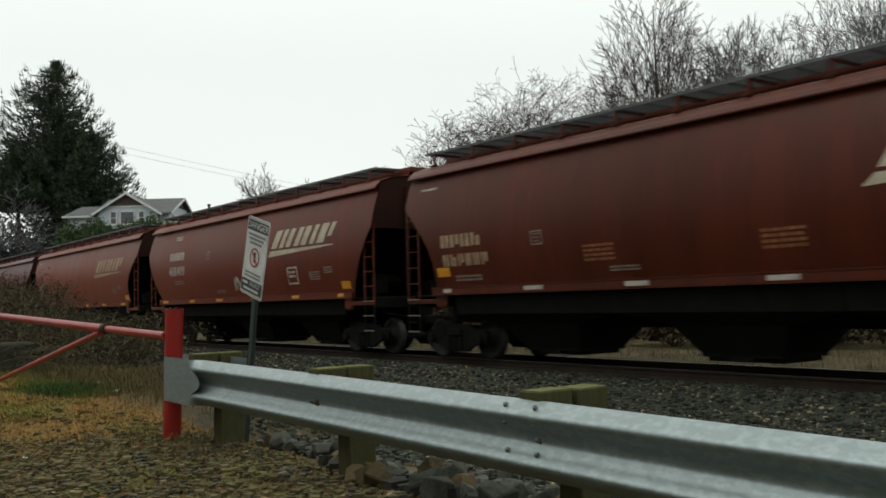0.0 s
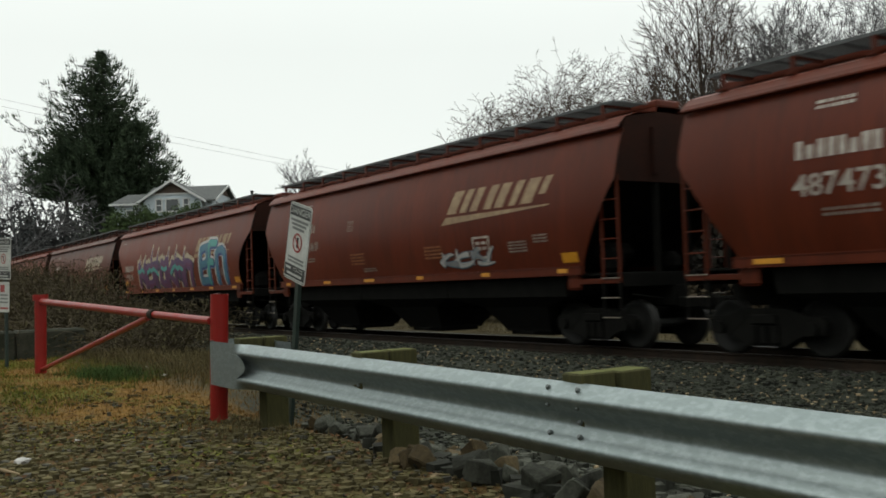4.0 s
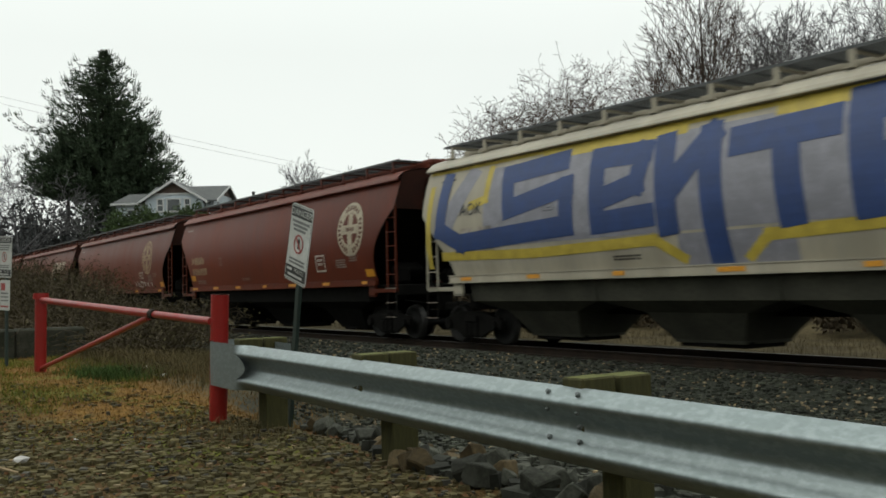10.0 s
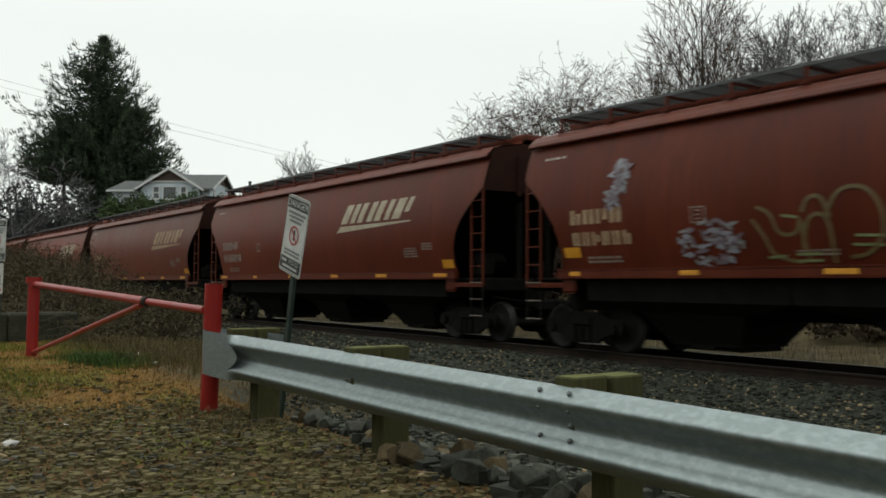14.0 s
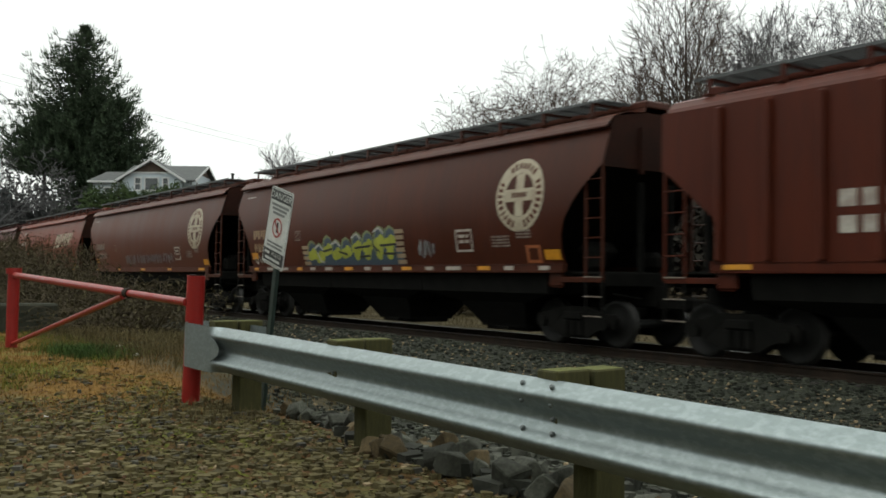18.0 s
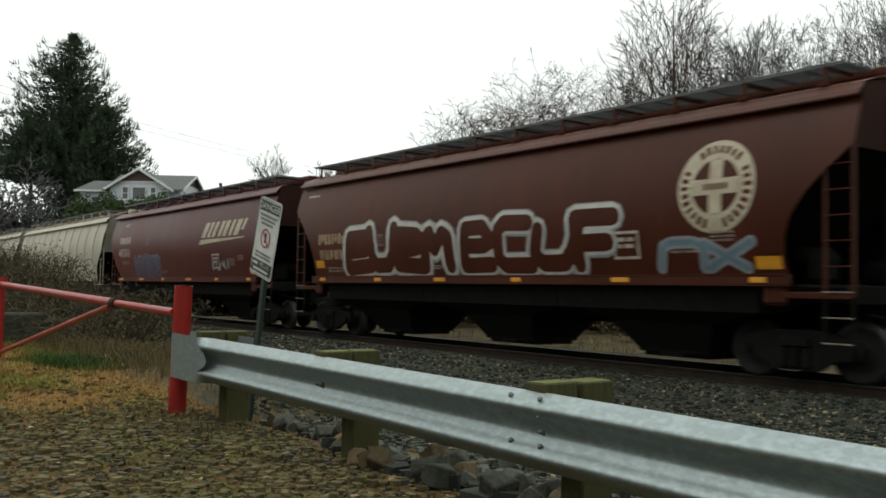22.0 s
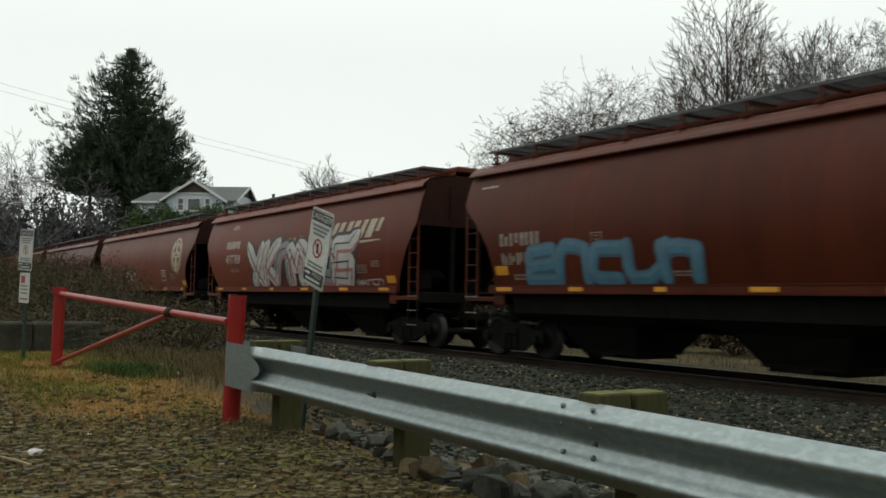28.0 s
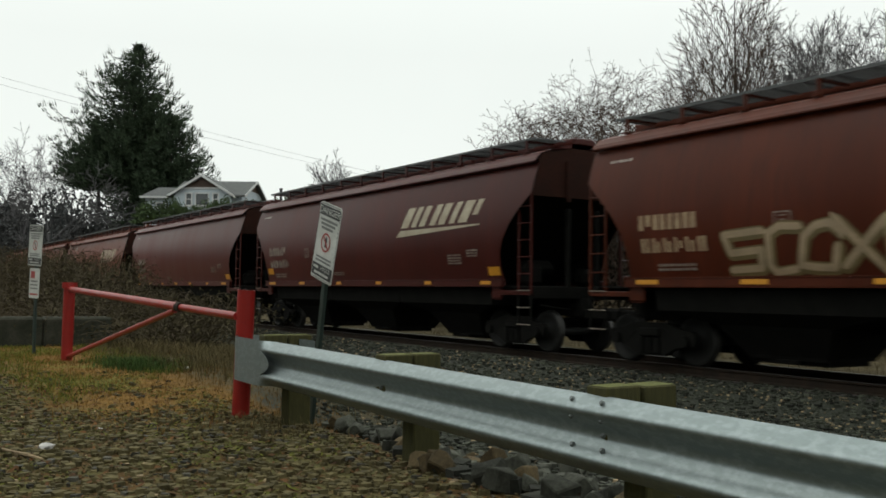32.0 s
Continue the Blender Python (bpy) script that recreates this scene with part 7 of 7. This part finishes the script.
def leaf_mass(name, x, y, z, rx, ry, rz, count, size, material, seed, label, category, stems=True, lean=0.0):
    """A shrub: woody stems and a loose mass of small leaves with an uneven outline."""
    r = random.Random(seed)
    bush = empty(name, pose(x, y, z), label, category)
    vs, fs = [], []
    ph = [r.uniform(0, 6.28) for _ in range(6)]
    for _ in range(count):
        a, b = r.uniform(0, 2 * math.pi), r.uniform(0, 1)
        k = (0.75 + 0.18 * math.sin(3 * a + ph[0]) + 0.12 * math.sin(5 * a + ph[1]) + 0.12 * math.sin(7 * b * 3 + ph[2])) * r.uniform(0.35, 1) ** 0.4
        el = math.asin(b)
        c = Vector((rx * k * math.cos(a) * math.cos(el), ry * k * math.sin(a) * math.cos(el), rz * k * math.sin(el)))
        e = Vector((r.gauss(0, 1), r.gauss(0, 1), r.gauss(0, 1))).normalized()
        w = e.orthogonal().normalized()
        s = size * r.uniform(0.5, 1.2)
        n0 = len(vs)
        vs.extend([tuple(c - e * s), tuple(c + w * s * 0.5), tuple(c + e * s), tuple(c - w * s * 0.5)])
        fs.append((n0, n0 + 1, n0 + 2, n0 + 3))
    raw("leaves", vs, fs, M[material], bush)
    if stems:
        vs, fs = [], []
        for _ in range(14):
            a = r.uniform(0, 2 * math.pi)
            p = Vector((0, 0, -0.3))
            q = Vector((rx * 0.5 * math.cos(a), ry * 0.5 * math.sin(a), rz * r.uniform(0.4, 0.8)))
            tube(vs, fs, p, q, 0.03, 0.01, 4)
        tagged(raw("stem_tangle", vs, fs, M["cane"], bush), kind="stuff")
    return bush


for k in range(9):
    kk = k / 8
    leaf_mass("hedge_shrub", -94.5 + 5.2 * kk, 24.6 + 14.0 * kk + (k % 2) * 0.4, 7.85 + 0.85 * kk, 2.2, 1.8, 2.3 + 0.5 * math.sin(k * 2.1), 2600, 0.14, "hedge", 40 + k, "dense green evergreen shrub below the house", "shrub")


def bramble(x, y, z, rx, ry, rz, seed, canes=150, leaves=900):
    """A winter thicket: arching canes and withered leaves."""
    r = random.Random(seed)
    bush = empty("bramble_thicket", pose(x, y, z), "brown winter bramble thicket with withered leaves", "shrub")
    vs, fs, lv, lf = [], [], [], []
    for _ in range(canes):
        a = r.uniform(0, 2 * math.pi)
        p0 = Vector((rx * 0.8 * r.uniform(-1, 1), ry * 0.8 * r.uniform(-1, 1), -0.15))
        reach = r.uniform(0.5, 1.3)
        top = rz * r.uniform(0.35, 1.0) * (1 - 0.45 * (p0.x / rx) ** 2)
        d = Vector((math.cos(a), math.sin(a), 0)) * reach
        prev = p0
        for s in range(1, 7):
            k = s / 6
            p = p0 + d * k * 1.3 + Vector((r.gauss(0, 0.05), r.gauss(0, 0.05), top * math.sin(min(1, 1.15 * k) * math.pi * 0.72) + 0.1))
            tube(vs, fs, prev, p, 0.011 * (1.3 - k), 0.011 * (1.1 - k) + 0.002, 3)
            prev = p
            for _ in range(max(1, leaves // canes // 3)):
                c = p + Vector((r.gauss(0, 0.14), r.gauss(0, 0.14), r.gauss(0, 0.12)))
                e = Vector((r.gauss(0, 1), r.gauss(0, 1), r.gauss(0, 1))).normalized()
                w = e.orthogonal().normalized()
                sz = r.uniform(0.016, 0.042)
                n0 = len(lv)
                lv.extend([tuple(c - e * sz), tuple(c + w * sz * 0.55), tuple(c + e * sz), tuple(c - w * sz * 0.55)])
                lf.append((n0, n0 + 1, n0 + 2, n0 + 3))
    tagged(raw("cane_tangle", vs, fs, M["cane"], bush), kind="stuff")
    raw("leaves", lv, lf, M["bramble_leaf"], bush)
    return bush


BRAMBLES = [(-18.6, 5.2, 1.5, 0.9, 0.7), (-20.5, 5.4, 1.8, 1.1, 1.0), (-22.4, 5.4, 1.9, 1.2, 1.35), (-24.6, 5.6, 2.0, 1.3, 1.65), (-26.8, 5.4, 2.1, 1.4, 1.95),
            (-29.6, 5.5, 2.3, 1.5, 2.2), (-33.0, 5.6, 2.5, 1.6, 2.3), (-37.0, 5.8, 2.7, 1.7, 2.4), (-42.0, 6.2, 3.0, 1.8, 2.5), (-20.6, 3.9, 1.4, 0.9, 0.9), (-23.0, 3.6, 1.7, 1.0, 1.3), (-27.0, 3.4, 2.2, 1.2, 1.8),
            (-32.0, 3.0, 2.6, 1.5, 2.1), (-38.0, 2.6, 3.0, 1.8, 2.4), (-24.0, 7.6, 2.4, 1.0, 1.2)]
for k, (x, y, rx, ry, rz) in enumerate(BRAMBLES):
    bramble(x, y, ground_z(x, y), rx, ry, rz, 60 + k, int(130 + 40 * rz), int(900 + 500 * rz))
# brush and woods beyond the track
for k in range(15):
    x = -66 + k * 4.6
    leaf_mass("dry_brush", x, 25.5 + 1.5 * math.sin(k * 1.7), -0.1, 2.9, 1.6, 1.5 + 0.5 * math.sin(k * 2.3), 1700, 0.13, "brush", 110 + k, "tangle of dry brown brush behind the track", "shrub")

# a dark thicket, bare saplings and the open sky over them show between the cars
# the thicket's height is raised to keep those gaps dark
for k in range(14):
    leaf_mass("dark_thicket", -78 + k * 5.0, 30.5 + 1.2 * math.sin(k * 2.1), 0.2, 3.6, 1.8, 4.2 + 0.7 * math.sin(k * 1.3), 6500, 0.22, "thicket", 210 + k, "dark thicket of bare saplings beyond the track", "shrub")


def woods(x0, y0, x1, y1, z, height, count, seed, leaf=1.0):
    """Far trees as many small uneven clumps on thin stems."""
    r = random.Random(seed)
    vs, fs = [], []
    for _ in range(count):
        k = r.random()
        x, y = x0 + (x1 - x0) * k + r.uniform(-6, 6), y0 + (y1 - y0) * k + r.uniform(-6, 6)
        h = height * r.uniform(0.6, 1.1) * (1 + 0.25 * math.sin(k * 19))
        tube(vs, fs, Vector((x, y, z - 1)), Vector((x, y, z + h * 0.9)), 0.2, 0.05, 4)
        for _ in range(int(120 / leaf)):
            q = r.random()
            rad = 2.6 * (1 - abs(2 * q - 0.9)) * r.random() ** 0.5 + 0.3
            a = r.uniform(0, 6.28)
            c = Vector((x + rad * math.cos(a), y + rad * math.sin(a), z + h * (0.12 + 0.88 * q)))
            e = Vector((r.gauss(0, 1), r.gauss(0, 1), r.gauss(0, 1))).normalized()
            w = e.orthogonal().normalized()
            s = r.uniform(0.2, 0.55) * leaf
            n0 = len(vs)
            vs.extend([tuple(c - e * s), tuple(c + w * s * 0.5), tuple(c + e * s), tuple(c - w * s * 0.5)])
            fs.append((n0, n0 + 1, n0 + 2, n0 + 3))
    ob = raw("far_woods", vs, fs, M["far_wood"])
    tagged(ob, "dim far woods below the sky", "woods", kind="stuff")


woods(-150, 22, -135, -40, 0.5, 15, 70, 131)
woods(-125, 70, 30, 75, 1.0, 9, 80, 132)
woods(-105, 14, -98, -12, 0.3, 9.0, 60, 133, 0.6)
woods(-122, 15, -116, 27, 1.5, 9.5, 70, 136, 0.6)
woods(-131, 8, -124, 34, 2.5, 9.0, 150, 137, 0.6)
# unseen woods added at the viewer's back and right, to block low sky light
woods(-70, -17, 45, -17, 0.2, 10, 110, 134)
woods(48, -14, 52, 60, 0.2, 9, 60, 135)

# ---- stones, rocks and litter ----


def stone_verts(r, c, s):
    """A lumpy stone of eight corners and twelve faces."""
    out = []
    ax = [s * r.uniform(0.55, 1.2), s * r.uniform(0.5, 1.1), s * r.uniform(0.35, 0.8)]
    a = r.uniform(0, 6.28)
    ca, sa = math.cos(a), math.sin(a)
    for i in (-1, 1):
        for j in (-1, 1):
            for k in (-1, 1):
                f = r.uniform(0.55, 1.0)
                x, y, z = i * ax[0] * f, j * ax[1] * r.uniform(0.6, 1), k * ax[2] * r.uniform(0.6, 1)
                out.append((c[0] + ca * x - sa * y, c[1] + sa * x + ca * y, c[2] + z))
    return out


STONE_FACES = [(0, 1, 3, 2), (4, 6, 7, 5), (0, 4, 5, 1), (2, 3, 7, 6), (0, 2, 6, 4), (1, 5, 7, 3)]


def scatter(name, count, area, size, material, seed, label, keep=None, sink=0.25):
    r = random.Random(seed)
    vs, fs = [], []
    while len(fs) < count * 6:
        x, y = area(r)
        if keep and not keep(x, y, r):
            continue
        s = size(r)
        k = len(vs)
        vs.extend(stone_verts(r, (x, y, ground_z(x, y) + s * sink), s))
        fs.extend(tuple(i + k for i in f) for f in STONE_FACES)
    ob = raw(name, vs, fs, material)
    tagged(ob, label, "gravel", kind="stuff")


def near_first(x0, x1, y0, y1, pull=1.6):
    return lambda r: (x1 - (x1 - x0) * r.random() ** pull, r.uniform(y0, y1))


def lot_spread(x, y, r):
    return r.random() < 1 - 0.93 * smooth_step(-7.4, -9.4, x) * smooth_step(0.9, 1.8, y)


scatter("lot_gravel", 13000, near_first(-13, -2.6, 0.2, 3.2, 1.1), lambda r: 0.006 + 0.036 * r.random() ** 2.6, M["gravel"], 141, "small olive brown stones of the gravel lot", lot_spread)
scatter("grey_gravel", 1500, near_first(-12, -2.6, 0.2, 3.2, 1.1), lambda r: 0.008 + 0.028 * r.random() ** 2, M["grey_stone"], 144, "scattered blue grey stones in the gravel lot", lot_spread)
scatter("pale_gravel", 900, near_first(-12, -2.6, 0.2, 3.2, 1.1), lambda r: 0.006 + 0.02 * r.random() ** 2, M["pale_stone"], 145, "scattered pale pebbles in the gravel lot", lot_spread)
scatter("ballast", 21000, near_first(-34, -4.0, 4.4, 12.9, 1.35), lambda r: r.uniform(0.018, 0.05), M["stone"], 142, "dark grey crushed stone ballast beside the track",
        lambda x, y, r: x > -11 or y > 9.5 or (y > 5.8 and x > -24) or r.random() < 0.25)
scatter("pale_ballast", 4500, near_first(-30, -4.0, 5.2, 12.6, 1.5), lambda r: r.uniform(0.012, 0.032), M["pale_stone"], 146, "pale chips strewn over the dark ballast")
scatter("track_ballast", 6000, near_first(-45, -3.0, 12.7, 16.0, 1.5), lambda r: r.uniform(0.025, 0.05), M["stone"], 143, "grey crushed stone between the ties")
rock_meshes = []
rr = random.Random(150)
for k in range(10):
    bm = bmesh.new()
    bmesh.ops.create_cube(bm, size=1.5)
    sx, sy, sz = rr.uniform(0.8, 1.2), rr.uniform(0.75, 1.05), rr.uniform(0.65, 0.95)
    for v in bm.verts:
        v.co = Vector((v.co.x * sx * rr.uniform(0.6, 1.1), v.co.y * sy * rr.uniform(0.6, 1.1), v.co.z * sz * rr.uniform(0.6, 1.1)))
    for _ in range(5):
        n = Vector((rr.gauss(0, 1), rr.gauss(0, 1), rr.gauss(0, 1))).normalized()
        reach = max(v.co.dot(n) for v in bm.verts)
        cut = bmesh.ops.bisect_plane(bm, geom=bm.verts[:] + bm.edges[:] + bm.faces[:], plane_co=n * reach * 0.66, plane_no=n, clear_outer=True)
        bmesh.ops.contextual_create(bm, geom=[e for e in cut["geom_cut"] if isinstance(e, bmesh.types.BMEdge)])
    bmesh.ops.bevel(bm, geom=bm.edges[:], offset=0.07, segments=1, affect="EDGES", profile=0.5)
    rock_meshes.append(mesh_of(bm, "rock", M["rock"] if k % 3 else M["rock_tan"]))
riprap = empty("riprap", pose(0, 0, 0), "bank of loose grey and tan broken rocks behind the guardrail", "rocks", kind="structure")


def rock_spot(spread):
    while True:
        x = -0.6 - 6.9 * rr.random() ** 0.75
        y = 2.95 + spread * rr.random() ** 1.3
        if y < 3.0 + 0.5 * smooth_step(-5.2, -6.6, x) or any(abs(x - p) < 0.17 and abs(y - 3.1) < 0.3 for p in POSTS):
            continue
        return x, y


for k in range(300):
    x, y = rock_spot(2.1)
    s = (0.055 + 0.085 * rr.random() ** 1.2) * (1.05 if y < 4.6 else 0.8)
    share("rock", rock_meshes[k % 10], riprap, Matrix.Translation((x, y, ground_z(x, y) + s * rr.uniform(0.15, 0.75))) @ pose(0, 0, 0, rr.uniform(-40, 40), rr.uniform(-40, 40), rr.uniform(0, 360)) @ Matrix.Scale(s, 4))
vs, fs = [], []
for k in range(900):
    x, y = rock_spot(2.9)
    s = 0.03 + 0.075 * rr.random() ** 1.5
    n0 = len(vs)
    vs.extend(stone_verts(rr, (x, y, ground_z(x, y) + s * 0.35), s))
    fs.extend(tuple(i + n0 for i in f) for f in STONE_FACES)
tagged(raw("small_rocks", vs, fs, M["rock"], riprap), kind="stuff")


def blades(name, count, area, size, material, seed, label, keep=None, flat=False):
    r = random.Random(seed)
    vs, fs = [], []
    n = 0
    while n < count:
        x, y = area(r)
        if keep and not keep(x, y, r):
            continue
        n += 1
        z = ground_z(x, y)
        h = size(r)
        a = r.uniform(0, 6.28)
        k = len(vs)
        if flat:
            e, w = Vector((math.cos(a), math.sin(a), r.uniform(-0.5, 0.5))) * h, Vector((-math.sin(a), math.cos(a), r.uniform(-0.6, 0.6))) * h * 0.5
            c = Vector((x, y, z + 0.012 + h * 0.3))
            vs.extend([tuple(c - e), tuple(c + w), tuple(c + e), tuple(c - w)])
            fs.append((k, k + 1, k + 2, k + 3))
        else:
            lean = r.uniform(0.2, 0.9) * h
            w = r.uniform(0.002, 0.005)
            dx, dy = math.cos(a), math.sin(a)
            vs.extend([(x - dy * w, y + dx * w, z - 0.01), (x + dy * w, y - dx * w, z - 0.01), (x + dx * lean * 0.4 + dy * w * 0.7, y + dy * lean * 0.4 - dx * w * 0.7, z + h * 0.6),
                       (x + dx * lean * 0.4 - dy * w * 0.7, y + dy * lean * 0.4 + dx * w * 0.7, z + h * 0.6), (x + dx * lean, y + dy * lean, z + h * 0.9)])
            fs.extend([(k, k + 1, k + 2, k + 3), (k + 3, k + 2, k + 4)])
    ob = raw(name, vs, fs, material)
    tagged(ob, label, "grass" if not flat else "leaves", kind="stuff")


blades("dead_leaves", 3000, lambda r: (r.uniform(-11, -2.8), r.uniform(0.3, 3.4)), lambda r: r.uniform(0.010, 0.03), M["leaf_litter"], 161, "scattered brown dead leaves on the gravel", flat=True)
blades("dry_grass", 16000, lambda r: (r.uniform(-19, -6.6), r.uniform(1.0, 5.0)), lambda r: r.uniform(0.015, 0.06), M["dry_grass"], 162, "short rusty dry grass by the gate", lambda x, y, r: r.random() < smooth_step(0.9, 2.2, y) * smooth_step(-6.6, -8.6, x))
blades("green_grass", 9000, lambda r: (r.uniform(-19, -9.5), r.uniform(1.6, 4.4)), lambda r: r.uniform(0.02, 0.08), M["green_grass"], 163, "patches of green grass under the gate", lambda x, y, r: noise.noise((x * 0.7, y * 0.9, 7)) + 0.25 * smooth_step(-10, -14, x) > 0.12)
blades("green_weeds", 2600, lambda r: (r.gauss(-13.6, 0.55), r.gauss(3.4, 0.25)), lambda r: r.uniform(0.04, 0.17), M["weed"], 168, "patch of bright green weeds under the gate")
blades("post_grass", 480, lambda r: (r.gauss(-7.3, 0.5), r.gauss(2.85, 0.22)), lambda r: r.uniform(0.03, 0.13), M["bank_grass"], 164, "dry grass round the bollard and the first post")
blades("bank_grass", 24000, lambda r: (r.uniform(-24, -8.6), r.uniform(3.1, 6.6)), lambda r: 0.04 + 0.24 * r.random() ** 1.6, M["bank_grass"], 166, "withered brown grass on the bank behind the gate", lambda x, y, r: r.random() < smooth_step(-9.4, -12.5, x) * smooth_step(3.3, 4.3, y))
blades("moss", 6000, lambda r: (r.uniform(-13, -2.8), r.uniform(0.3, 3.2)), lambda r: r.uniform(0.008, 0.024), M["moss"], 167, "yellow green moss between the stones", lambda x, y, r: noise.noise((x * 0.9, y * 1.1, 4)) + 0.2 * smooth_step(-6, -10, x) > 0.05, flat=True)
blades("field_grass", 14000, lambda r: (r.uniform(-45, -3), r.uniform(16.6, 24)), lambda r: r.uniform(0.08, 0.28), M["field_straw"], 165, "dry yellow grass behind the track")
for k, (x, y, s) in enumerate(((-14.6, 4.2, 0.055), (-12.9, 3.95, 0.055), (-6.92, 1.14, 0.06), (-7.68, 1.65, 0.03))):
    bm = bmesh.new()
    bmesh.ops.create_icosphere(bm, subdivisions=1, radius=s)
    for v in bm.verts:
        v.co = Vector((v.co.x * 1.5, v.co.y, v.co.z * 0.45)) + Vector((noise.noise(v.co * 30), noise.noise(v.co * 31), 0)) * s * 0.4
    ob = part("litter", bm, M["litter"], loc=(x, y, ground_z(x, y) + s * 0.3))
    tagged(ob, "crumpled scrap of white litter on the grass", "litter")

bm = bmesh.new()
rod(bm, (-0.35, -0.09, 0), (0.05, 0.02, 0.012), 0.009, 6, 0.012)
rod(bm, (0.05, 0.02, 0.012), (0.2, 0.08, 0.006), 0.012, 6, 0.006)
stick = part("stick", bm, M["pale_stone"], loc=(-6.55, 0.95, 0.2))
tagged(stick, "pale bare stick lying on the gravel", "stick")

# ---- what moves ----


def motions():
    seconds = 32.0
    # each car rolls along the straight track at an even speed
    for car, mid, *_ in cars:
        walk(car, [(t, pose(mid + SPEED * t, RAIL_Y, 0)) for t in (0.0, 8.0, 16.0, 24.0, 32.0)])
    # the wheelsets turn as they roll; all share two keyed turns, one for each axle of a truck
    turning = {}
    per_frame = math.degrees(SPEED / 0.457) / FPS
    for car, *_ in cars:
        for tr in car.children:
            if tr.name.split(".")[0] != "truck":
                continue
            for ws in tr.children:
                if ws.name.split(".")[0] != "wheelset":
                    continue
                a = round(ws.matrix_basis.translation.x, 2)
                if a not in turning:
                    walk(ws, [(f / FPS, pose(a, 0, 0.457, 0, per_frame * f, 0)) for f in range(int(seconds * FPS) + 1)])
                    turning[a] = ws.animation_data.action
                else:
                    ws.rotation_mode = "QUATERNION"
                    ws.animation_data_create()
                    ws.animation_data.action = turning[a]
                    ws.animation_data.action_slot = turning[a].slots[0]


motions()
